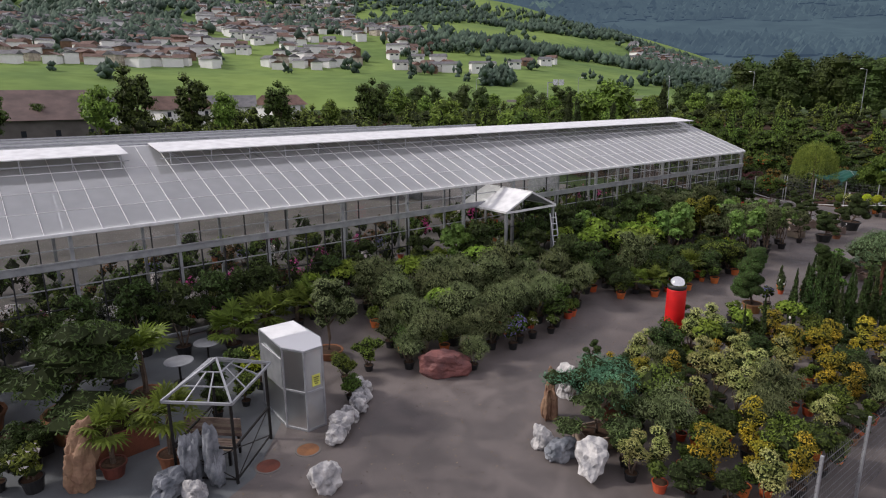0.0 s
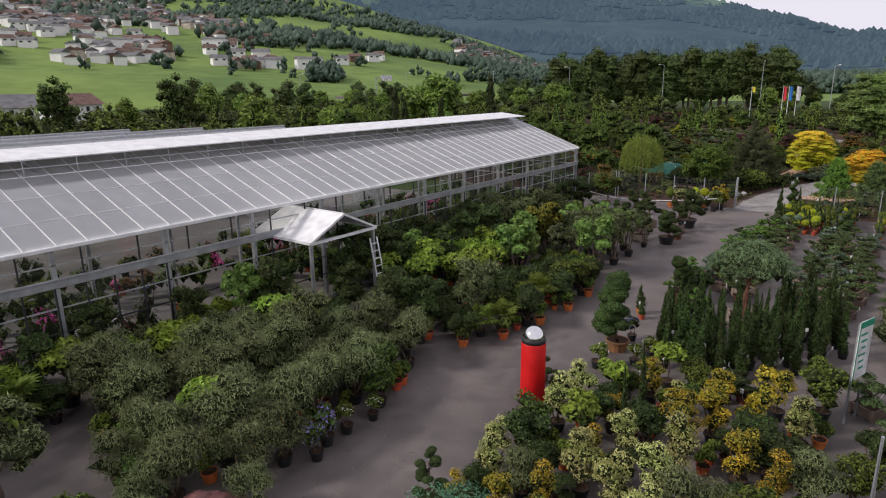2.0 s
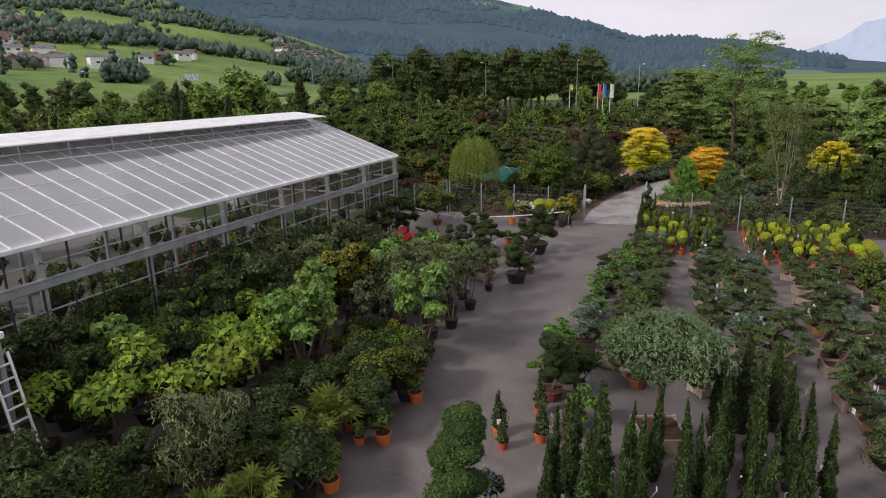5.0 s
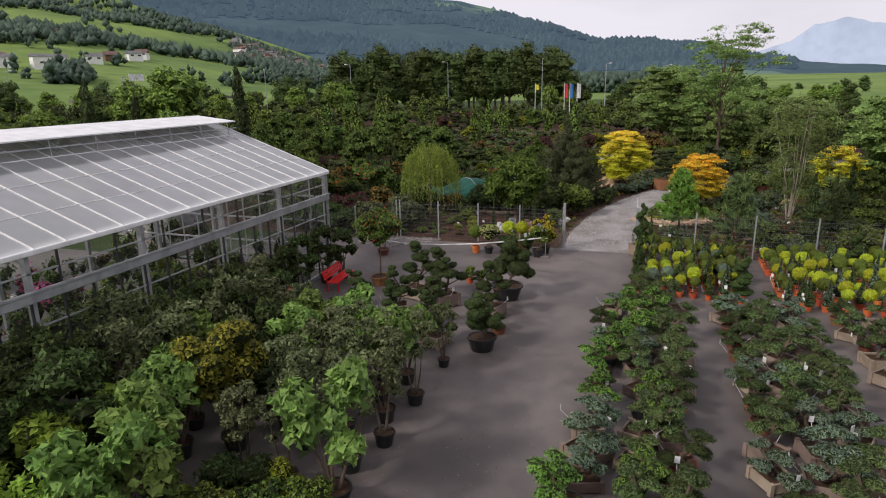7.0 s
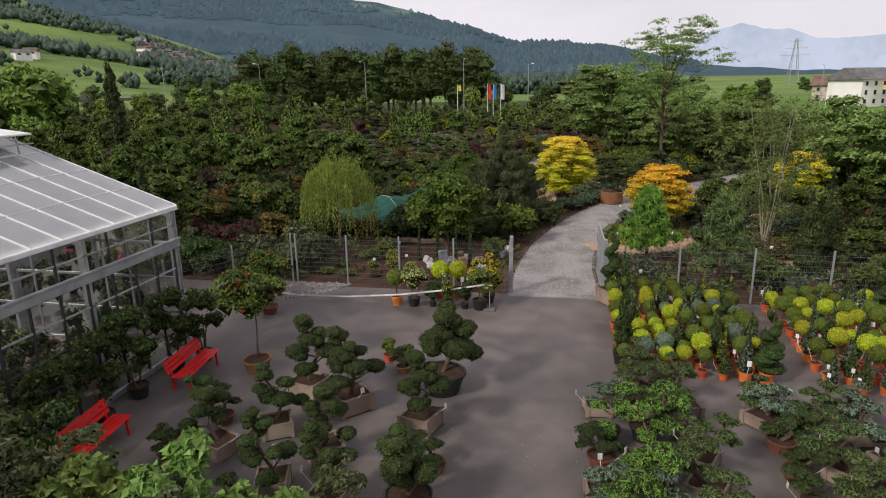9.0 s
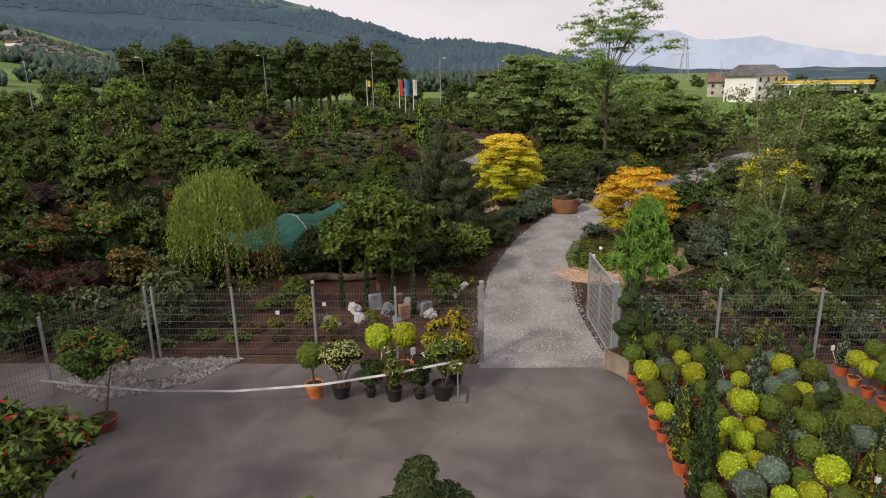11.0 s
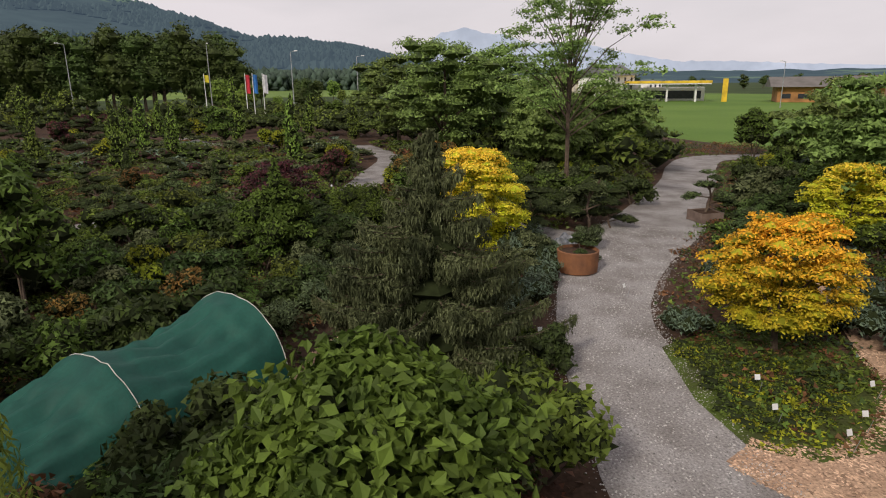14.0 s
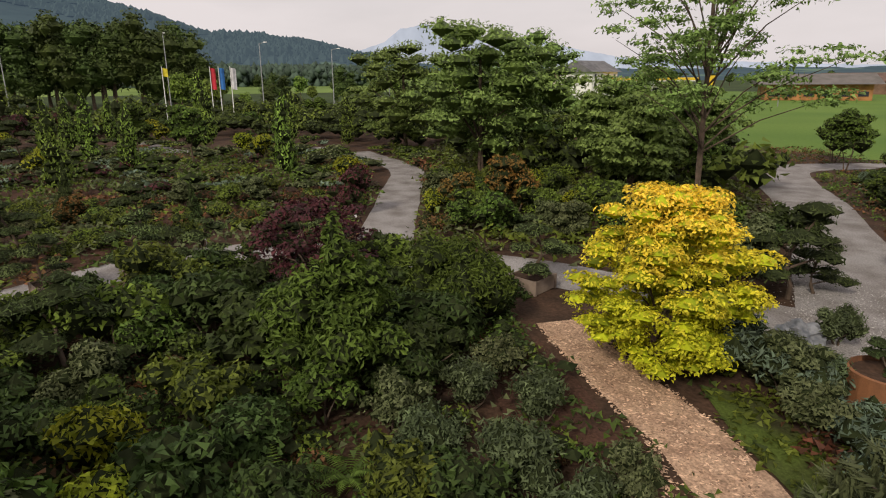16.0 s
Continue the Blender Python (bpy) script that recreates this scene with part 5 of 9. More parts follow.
# plants rooted in the garden
GR = "garden shrubs"
bush("g_dark", "dark green rounded garden shrub", "shrub", M["l_dark"], "none", 0.3, 0, 1.0, 0.05, 1.5, 1300, 0.15, 0.45, (111, 112, 113), 16, 0.38, GR, 3, name="garden_shrub")
bush("g_rhodo", "broad dark rhododendron bush", "rhododendron", M["l_dark"], "none", 0.3, 0, 1.25, 0.05, 1.5, 1500, 0.16, 0.4, (114, 115), 20, 0.32, GR, 4, name="rhododendron")
bush("g_green", "green leafy garden shrub in the beds", "shrub", M["l_green"], "none", 0.3, 0, 0.95, 0.05, 1.7, 1200, 0.14, 0.5, (116, 117, 118), 15, 0.38, GR, 3, name="garden_shrub")
bush("g_mid", "olive green garden shrub in the beds", "shrub", M["l_mid"], "none", 0.3, 0, 1.0, 0.05, 1.6, 1200, 0.13, 0.48, (119, 120), 15, 0.38, GR, 3, name="garden_shrub")
bush("g_rust", "reddish brown shrub in the garden beds", "shrub", M["l_rust"], "none", 0.3, 0, 0.85, 0.02, 1.0, 900, 0.12, 0.45, (121, 122), 14, 0.36, GR, 3, name="garden_shrub")
bush("g_purple", "dark purple-leaved shrub in the garden", "shrub", M["l_purple"], "none", 0.3, 0, 1.2, 0.3, 2.4, 1300, 0.15, 0.5, (123,), 16, 0.36, GR, 3, name="purple_shrub")
bush("g_blue", "low blue-grey spreading conifer", "conifer", M["l_blue_low"], "none", 0.3, 0, 1.0, 0.0, 0.9, 1200, 0.13, 0.3, (124, 125), 16, 0.34, GR, 3, name="low_conifer")
bush("g_sage", "grey-olive leafy rhododendron shrub", "rhododendron", M["l_sage"], "none", 0.3, 0, 1.0, 0.05, 1.6, 1900, 0.13, 0.42, (241, 242), 20, 0.33, GR, 3, name="garden_shrub")
bush("g_low", "low green heather mound in the beds", "heather", M["l_mid"], "none", 0.3, 0, 0.8, -0.1, 0.5, 700, 0.10, 0.4, (126, 127), 12, 0.36, "heather beds", 0, name="heather")
bush("g_low_rust", "low rusty brown heather mound", "heather", M["l_rust"], "none", 0.3, 0, 0.8, -0.1, 0.45, 700, 0.10, 0.4, (128,), 12, 0.36, "heather beds", 0, name="heather")
bush("g_yellow", "yellow-green shrub in the garden beds", "shrub", M["l_lime"], "none", 0.3, 0, 0.9, 0.05, 1.5, 1000, 0.13, 0.5, (129,), 14, 0.38, GR, 3, name="garden_shrub")
pads("g_cloud", "cloud-pruned pine planted beside the path", "pine", M["l_pine"], "box", 0.55, 0.5, 2.4, 1.0, 7, 0.5, 2000, 0.11, (131, 132), "cloud pines in the garden", None, "cloud_pine", 0.35, thick=0.07)
pads("g_cloud_free", "pruned garden pine with flat pads", "pine", M["l_topiary"], "none", 0.5, 0, 2.2, 1.1, 7, 0.55, 1900, 0.12, (133, 134), "cloud pines in the garden", None, "garden_pine", 0.38, thick=0.07)
standard("g_tree", "young green broadleaf tree", "tree", M["l_green"], "none", 0.2, 0, 1.5, 1.5, 2200, 0.2, 0.5, (135, 136), 22, 1.1, "garden trees", None, 0.07, 0.32, "garden_tree")
column("g_upright", "upright light green young tree", "tree", M["l_far_light"], "none", 0.2, 0, 0.9, 5.0, 1300, 0.24, (137, 138), "garden trees", "young_tree", 0.7, power=0.5)
column("g_column", "tall dark column cypress", "cypress", M["l_dark"], "none", 0.2, 0, 0.85, 8.0, 1800, 0.28, (139,), "garden trees", "column_cypress", 0.1, power=0.35)
for seed in (141, 142, 143):
    g = nrng(seed)
    cl = round_clumps(g, 4.2, 0.6, 14.5, 40, 1.35)
    tr = [([(0, 0, -0.1), (0.1, 0, 3.0), (0, 0.1, 8)], 0.3, 0.12)] + [([(0, 0, 3.5), (1.2 * math.cos(a), 1.2 * math.sin(a), 6), (2.6 * math.cos(a), 2.6 * math.sin(a), 9)], 0.14, 0.04) for a in (0, 1.6, 3.3, 4.9)]
    pattern("far_tree", potted("tree", "tall dark green broadleaf tree", "tree", "none", crown_mesh("crown", cl, 2200, 0.55, M["l_far"], seed, 0.6, 0.3, (0.6, 1.15), core=0.6), tr, None, "trees beyond the garden"))
for seed in (144, 145):
    g = nrng(seed)
    cl = round_clumps(g, 3.6, 2.0, 10.5, 40, 1.3)
    tr = [([(0, 0, -0.1), (0.1, 0, 2.5), (0, 0.1, 6)], 0.24, 0.1)]
    pattern("far_light", potted("tree", "light green broadleaf tree", "tree", "none", crown_mesh("crown", cl, 2600, 0.5, M["l_far_light"], seed, 0.6, 0.3, (0.7, 1.15), core=0.62, heart=M["l_far"]), tr, None, "trees beyond the garden"))
for seed in (146, 147, 148):
    g = nrng(seed)
    cl = round_clumps(g, 4.4, 0.2, 14.5, 26, 1.8)
    tr = [([(0, 0, -0.1), (0, 0.1, 8)], 0.3, 0.12)]
    pattern("wood_tree", potted("tree", "dark green tree in the wood beyond the garden", "tree", "none", crown_mesh("crown", cl, 2600, 0.46, M["l_wood"], seed, 0.6, 0.3, (0.75, 1.15), core=0.70, heart=M["l_wood"]), tr, None, "trees beyond the garden"))


def stuff_fill(name, label, category, corners, n, kinds, seed, gap=0.8, per=90, leaf_size=0.26):
    """Far shrubs and trees too many to count, as one mesh. kinds: (material, weight, radius, height)."""
    rng = np.random.default_rng(seed)
    xs, ys = [c[0] for c in corners], [c[1] for c in corners]
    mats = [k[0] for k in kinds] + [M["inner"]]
    w = np.array([k[1] for k in kinds], float)
    verts, faces, index, spots, made = [], [], [], {}, 0
    for _ in range(n * 12):
        x, y = rng.uniform(min(xs), max(xs)), rng.uniform(min(ys), max(ys))
        if not inside(x, y, corners):
            continue
        k = rng.choice(len(kinds), p=w / w.sum())
        s = rng.uniform(0.7, 1.35)
        r, h = kinds[k][2] * s, kinds[k][3] * s * rng.uniform(0.8, 1.2)
        if any((x - a) ** 2 + (y - b) ** 2 < (gap * (r + c)) ** 2 for i in range(int(x // 5) - 1, int(x // 5) + 2) for j in range(int(y // 5) - 1, int(y // 5) + 2) for a, b, c in spots.get((i, j), ())) or any((x - a) ** 2 + (y - b) ** 2 < (0.5 * c + 0.6 * r) ** 2 for a, b, c in near_taken(x, y)):
            continue
        spots.setdefault((int(x // 5), int(y // 5)), []).append((x, y, r))
        made += 1
        m = int(per * 1.15)
        lumps = np.array([(rng.normal() * r * 0.4, rng.normal() * r * 0.4, h * rng.uniform(0.3, 0.8), r * rng.uniform(0.4, 0.7), r * rng.uniform(0.4, 0.7), h * rng.uniform(0.2, 0.34)) for _ in range(5)])
        pick = rng.integers(0, 5, m)
        d = rng.normal(size=(m, 3))
        d[:, 2] = np.where(d[:, 2] < 0, -d[:, 2] * 0.7, d[:, 2])
        d /= np.linalg.norm(d, axis=1, keepdims=True)
        p = np.array((x, y, 0)) + lumps[pick, :3] + d * lumps[pick, 3:] * rng.uniform(0.8, 1.15, (m, 1))
        nr = d + 0.5 * rng.normal(size=(m, 3)) + (0, 0, 0.4)
        nr /= np.linalg.norm(nr, axis=1, keepdims=True)
        t = np.cross(nr, rng.normal(size=(m, 3)))
        t /= np.linalg.norm(t, axis=1, keepdims=True)
        b2 = np.cross(nr, t)
        ln = 0.85 * leaf_size * rng.uniform(0.6, 1.4, (m, 1)) * (0.6 + 0.4 * s)
        base = len(verts)
        verts += np.stack([p - t * ln * 0.4 + b2 * ln * 0.36, p + t * ln * 0.6, p - t * ln * 0.4 - b2 * ln * 0.36], 1).reshape(-1, 3).tolist()
        faces += (np.arange(m * 3).reshape(-1, 3) + base).tolist()
        index += [k] * m
        # Dark lumps in each shrub paint the shade between its leaves.
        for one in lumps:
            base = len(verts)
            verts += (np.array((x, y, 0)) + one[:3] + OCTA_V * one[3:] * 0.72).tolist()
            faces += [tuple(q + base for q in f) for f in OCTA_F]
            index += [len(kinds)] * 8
        if made >= n:
            break
    return tagged(part(name, raw_mesh(name, verts, faces, mats, index), None), label, category, "", "stuff")


# ---- yard things ----
def rock(name, x, y, size, seed, mat, label, turn=0, z=0.0):
    ob = part(name, rock_mesh(name, size, seed, mat, 0.62 if name != "boulder" else 0.4, 3), None, None, label, pose(x, y, z, 0, 0, turn))
    tagged(ob, label, "rock")
    TAKEN.append((x, y, max(size[0], size[1])))
    return ob


rock("boulder", 11.45, 14.85, (1.75, 1.0, 0.85), 3, M["red_rock"], "large rough reddish boulder on the asphalt", -35)
for k, (x, y, w, h) in enumerate([(8.6, 15.35, 0.55, 0.5), (8.35, 14.9, 0.6, 0.42), (8.0, 14.5, 0.6, 0.5), (7.5, 14.15, 0.55, 0.4), (7.0, 13.75, 0.65, 0.55), (6.65, 13.4, 0.55, 0.4)]):
    rock("white_stone", x, y, (w, w * 0.85, h), 10 + k, M["white_rock"], "pitted white limestone edging block", k * 40)
rock("white_stone", 5.5, 11.75, (0.7, 0.6, 0.65), 20, M["white_rock"], "rounded white limestone block", 20)
for k, (x, y, w, d, h, mt, lab) in enumerate([(1.0, 15.3, 0.75, 0.6, 1.5, "tan_rock", "tall layered tan standing stone"), (2.5, 13.7, 1.0, 0.6, 0.65, "grey_rock", "wide grey limestone rock"), (3.15, 13.95, 0.55, 0.45, 1.35, "grey_rock", "upright grey standing stone"), (3.55, 13.55, 0.5, 0.42, 1.35, "grey_rock", "upright grey standing stone"), (3.0, 13.15, 0.5, 0.4, 0.5, "white_rock", "small pale rock on the terrace edge")]):
    rock("standing_stone", x, y, (w, d, h), 30 + k, M[mt], lab, k * 33)
for k, (x, y, w, d, h, mt, lab) in enumerate([(12.0, 10.75, 0.5, 0.4, 1.35, "tan_rock", "tall pale pink standing stone"), (13.4, 11.3, 0.9, 0.6, 0.9, "white_rock", "pale pierced limestone rock"), (10.75, 9.85, 0.5, 0.45, 0.6, "white_rock", "pale limestone edging rock"), (10.85, 9.2, 0.85, 0.6, 0.5, "grey_rock", "grey limestone edging rock"), (10.9, 8.35, 1.0, 0.8, 0.75, "white_rock", "hollow white and grey limestone rock")]):
    rock("garden_rock", x, y, (w, d, h), 40 + k, M[mt], lab, k * 57)

for x, y in ((4.8, 13.44), (5.9, 13.5), (48.6, 7.15)):
    cover = thing("manhole_cover", "rusty round manhole cover with a pale rim", "manhole cover", "", (x, y, 0))
    part("rim", lathe([(0.34, 0.0), (0.34, 0.012), (0.29, 0.012), (0.29, 0.004)], 28), M["concrete"], cover)
    part("lid", lathe([(0.288, 0.0), (0.288, 0.009)], 28), M["rust_box"], cover)

# advertising pillar
pillar = thing("inflatable_pillar", "red cylinder pillar with a mirrored dome cap", "pillar", "", (20.2, 12.05, 0))
part("body", lathe([(0.33, 0.02), (0.36, 0.1), (0.35, 1.0), (0.345, 1.86), (0.33, 1.9)], 28), M["red_paint"], pillar)
part("collar", lathe([(0.335, 1.88), (0.345, 1.93), (0.345, 2.0), (0.32, 2.02)], 28), M["black_pot"], pillar)
dome = [(0.31 * math.cos(a), 2.0 + 0.34 * math.sin(a)) for a in np.linspace(0, 1.5, 9)]
part("dome", lathe(dome, 28), M["chrome"], pillar, "mirror-polished dome cap")
for o in pillar.children:
    o.data.polygons.foreach_set("use_smooth", np.ones(len(o.data.polygons), bool))
TAKEN.append((20.2, 12.05, 0.9))

# aviary cage with a slanted front
cage = thing("display_cabin", "white-framed glazed cabin with a pale roof", "cabin")
c0, c1, d0, d1, ct = 5.95, 6.95, 14.35, 16.6, 2.35
ring = [(c0 + 0.05, d1), (c1 + 0.1, d1), (c1 + 0.15, d0 + 0.6), (c1 - 0.1, d0), (c0 + 0.35, d0 - 0.05), (c0, d0 + 0.55)]
bm = bmesh.new()
for a, b in zip(ring, ring[1:] + ring[:1]):
    add_beam(bm, (*a, 0), (*a, ct), 0.05, 0.05)
    for z in (0.03, 1.15, ct):
        add_beam(bm, (*a, z), (*b, z), 0.05, 0.05)
part("frame", bm, M["steel"], cage)
for a, b in zip(ring, ring[1:] + ring[:1]):
    part("panel", raw_mesh("panel", [(*a, 0.05), (*b, 0.05), (*b, ct), (*a, ct)], [(0, 1, 2, 3)], [M["mesh_panel"]]), None, cage)
part("roof_panel", raw_mesh("roof_panel", [(*ring[0], ct + 0.03), (*ring[1], ct + 0.03), (ring[1][0], 15.6, ct + 0.03), (c0, 15.6, ct + 0.03)], [(0, 1, 2, 3)], [M["white_metal"]]), None, cage, "opaque white roof panel")
part("roof_glass", raw_mesh("roof_glass", [(c0, 15.6, ct + 0.03), (ring[1][0], 15.6, ct + 0.03), (*ring[2], ct + 0.03), (*ring[3], ct + 0.03), (*ring[4], ct + 0.03), (*ring[5], ct + 0.03)], [(0, 1, 2, 3, 4, 5)], [M["mesh_panel"]]), None, cage)
part("back_panel", box(c0 - 0.02, 15.0, 1.1, c0 + 0.03, 16.4, 2.0), M["steel"], cage)
notice = material("yellow_notice", (0.75, 0.75, 0.15), 0.6, 0, 0.05, 3, 30, 0)
bm = box(-0.12, -0.012, -0.16, 0.12, 0.012, 0.16)
part("notice", bm, notice, cage, "small yellow notice", at=pose(6.62, 14.31, 1.45, 0, 0, 4))
bm = bmesh.new()
for z, w in ((0.09, 0.08), (0.03, 0.06), (-0.03, 0.08), (-0.09, 0.05)):
    add_box(bm, -w, -0.016, z - 0.014, w, -0.0125, z + 0.014)
part("notice_print", bm, M["black_pot"], cage, at=pose(6.62, 14.31, 1.45, 0, 0, 4))

# iron pavilion with a bench
pav = thing("garden_pavilion", "dark iron garden pavilion frame with a bench inside", "pavilion")
P4 = [(2.85, 14.2), (3.95, 13.2), (5.35, 14.6), (4.3, 15.7)]
pc = (4.1, 14.45)
for x, y in P4:
    bm = bmesh.new()
    add_beam(bm, (x, y, 0), (x, y, 2.15), 0.06, 0.06)
    part("post", bm, M["iron"], pav)
bm = bmesh.new()
eav = [((x - pc[0]) * 1.12 + pc[0], (y - pc[1]) * 1.12 + pc[1]) for x, y in P4]
for a, b in zip(eav, eav[1:] + eav[:1]):
    add_beam(bm, (*a, 2.15), (*b, 2.15), 0.05, 0.06)
    add_beam(bm, (*a, 2.17), (*pc, 2.75), 0.045, 0.05)
    for f in (0.34, 0.67):
        q = [((a[i] + (pc[i] - a[i]) * f), (b[i] + (pc[i] - b[i]) * f)) for i in (0, 1)]
        add_beam(bm, (q[0][0], q[1][0], 2.17 + 0.58 * f), (q[0][1], q[1][1], 2.17 + 0.58 * f), 0.03, 0.03)
        m = (a[0] + (b[0] - a[0]) * f, a[1] + (b[1] - a[1]) * f)
        w = 1 - abs(2 * f - 1)
        e = (m[0] + (pc[0] - m[0]) * 0.66, m[1] + (pc[1] - m[1]) * 0.66)
        add_beam(bm, (*m, 2.17), (*e, 2.17 + 0.58 * 0.66), 0.03, 0.03)
part("roof_frame", bm, M["steel"], pav)
bm = bmesh.new()
for a, b in ((P4[1], P4[2]), (P4[0], P4[3]), (P4[0], P4[1])):
    add_beam(bm, (*a, 0.95), (*b, 0.95), 0.04, 0.05)
    add_beam(bm, (*a, 0.12), (*b, 0.12), 0.03, 0.04)
    add_beam(bm, (*a, 0.12), (*b, 0.93), 0.02, 0.02)
    add_beam(bm, (*a, 0.93), (*b, 0.12), 0.02, 0.02)
part("side_rail", bm, M["iron"], pav)
bench = thing("garden_bench", "grey slatted garden bench under the pavilion", "bench", "", pose(3.75, 14.65, 0, 0, 0, -43))
for k in range(5):
    part("seat_slat", box(-0.75, -0.26 + k * 0.11, 0.42, 0.75, -0.17 + k * 0.11, 0.445), M["wood_box"], bench)
for k in range(6):
    part("back_slat", box(-0.75, 0.30, 0.5 + k * 0.085, 0.75, 0.325, 0.57 + k * 0.085), M["wood_box"], bench)
for s in (-0.65, 0.65):
    bm = box(s - 0.03, -0.26, 0, s + 0.03, -0.2, 0.42)
    add_box(bm, s - 0.03, 0.325, 0, s + 0.03, 0.37, 1.0)
    add_box(bm, s - 0.03, -0.26, 0.39, s + 0.03, 0.34, 0.419)
    part("leg_frame", bm, M["iron"], bench)


def planter(x, y, w, d, h, label, mat, turn=0, z=0.0):
    ob = thing("planter", label, "planter", "", pose(x, y, z, 0, 0, turn))
    bm = bmesh.new()
    for s in (-1, 1):
        add_box(bm, -w / 2, s * (d / 2 - 0.03) - 0.03, 0, w / 2, s * (d / 2 - 0.03) + 0.03, h)
        add_box(bm, s * (w / 2 - 0.03) - 0.03, -d / 2 + 0.06, 0, s * (w / 2 - 0.03) + 0.03, d / 2 - 0.06, h)
    part("walls", bm, mat, ob)
    part("soil", box(-w / 2 + 0.06, -d / 2 + 0.06, 0.02, w / 2 - 0.06, d / 2 - 0.06, h - 0.08), M["soil"], ob)
    TAKEN.append((x, y, max(w, d)))
    return ob


planter(1.9, 16.5, 1.9, 1.0, 0.75, "large rusty brown planter trough", M["rust_box"], 8)
planter(0.0, 17.7, 1.1, 0.9, 0.7, "dark square terrace planter", M["iron"], 20)


def cafe_chair():
    ob = thing("cafe_chair", "white metal cafe chair with armrests", "chair", "chairs of the cafe")
    part("seat", box(-0.22, -0.22, 0.43, 0.22, 0.22, 0.46, 0.01), M["white_metal"], ob)
    bm = bmesh.new()
    for a in np.linspace(-0.22, 0.22, 5):
        add_bar(bm, (a, 0.22, 0.46), (a, 0.27, 0.82), 0.012, 5)
    add_bar(bm, (-0.24, 0.27, 0.82), (0.24, 0.27, 0.82), 0.018, 6)
    part("backrest", bm, M["white_metal"], ob)
    for x in (-0.2, 0.2):
        for y in (-0.2, 0.2):
            bm = bmesh.new()
            add_bar(bm, (x, y, 0), (x, y, 0.43), 0.014, 5)
            part("leg", bm, M["white_metal"], ob)
        bm = bmesh.new()
        add_bar(bm, (x * 1.2, -0.2, 0.66), (x * 1.2, 0.25, 0.68), 0.016, 5)
        add_bar(bm, (x * 1.2, -0.2, 0.45), (x * 1.2, -0.2, 0.66), 0.014, 5)
        part("armrest", bm, M["white_metal"], ob)
    return ob


def round_table(label, mat):
    ob = thing("cafe_table", label, "table", "tables of the cafe")
    part("tabletop", lathe([(0.42, 0.71), (0.45, 0.725), (0.45, 0.745), (0.43, 0.75)], 24), mat, ob)
    bm = bmesh.new()
    add_bar(bm, (0, 0, 0.03), (0, 0, 0.71), 0.035, 8)
    part("pedestal", bm, M["iron"], ob)
    part("foot", lathe([(0.24, 0), (0.22, 0.03), (0.05, 0.05)], 16), M["iron"], ob)
    return ob


chair, table_in, table_out = cafe_chair(), round_table("cafe table with a pale top", M["white_metal"]), round_table("grey iron terrace table", M["steel"])
for x, y in ((0.4, 26.2), (1.9, 25.2), (0.0, 28.4), (2.6, 27.6), (-2.5, 26.5), (4.2, 26.0)):
    copy_thing(table_in, pose(x, y, 0.012))
    for k in range(4):
        a = 45 + 90 * k + (x * 31) % 30
        copy_thing(chair, pose(x + 0.72 * math.sin(radians(a)), y + 0.72 * math.cos(radians(a)), 0.012, 0, 0, -a))
for x, y in ((4.4, 19.6), (5.6, 20.6), (3.2, 21.0)):
    copy_thing(table_out, pose(x, y, 0.006))
park(chair), park(table_in), park(table_out)

# green information board
board_green = material("green_print", (0.02, 0.30, 0.17), 0.5, 0, 0.1, 2, 20, 0)
sign = thing("information_board", "white and green printed plant board on a post", "sign", "", pose(24.3, 4.65, 0, 0, 0, -20) @ Matrix.Diagonal((0.85, 1, 1, 1)))
bm = bmesh.new()
for s in (-0.35, 0.35):
    add_beam(bm, (s, 0.03, 0), (s, 0.03, 2.85), 0.05, 0.05)
part("post", bm, M["steel"], sign)
part("panel", box(-0.42, -0.02, 1.3, 0.42, 0.0, 2.9, 0.004), M["tag"], sign)
bm = bmesh.new()
add_box(bm, -0.42, -0.026, 2.72, 0.42, -0.021, 2.9)
add_box(bm, -0.42, -0.026, 1.3, -0.36, -0.021, 2.72)
for k in range(6):
    add_box(bm, -0.3 + 0.07 * (k % 3), -0.026, 2.5 - k * 0.19, 0.1 + 0.05 * (k % 2), -0.021, 2.56 - k * 0.19)
part("print", bm, board_green, sign)

# ---- wire fences ----
def fence(name, a, b, h=2.0, posts=None, gap=2.45, label="grey welded wire mesh fence"):
    ob = thing(name, label, "fence")
    a, b = Vector((*a, 0)), Vector((*b, 0))
    d = b - a
    n = max(1, round(d.length / gap))
    u = d.normalized()
    post_me = part("post", box(-0.03, -0.03, 0, 0.03, 0.03, h + 0.06, 0.006), M["steel"], ob, at=Matrix.Translation(a)).data
    for k in range(1, n + 1):
        part("post", post_me, None, ob, at=Matrix.Translation(a + d * k / n))
    for k in range(n):
        bm = bmesh.new()
        p, q = a + d * k / n, a + d * (k + 1) / n
        z = 0.06
        while z <= h:
            add_beam(bm, p + Vector((0, 0, z)), q + Vector((0, 0, z)), 0.007, 0.009)
            z += 0.2
        s = 0.05
        length = (q - p).length
        wires = []
        while s < length:
            w = p + u * s
            add_beam(bm, w + Vector((0, 0, 0.03)), w + Vector((0, 0, h + 0.02)), 0.004, 0.004)
            s += 0.075 if a.x > 30 else 0.1
        part("mesh_panel", bm, M["wire"], ob)
    return ob


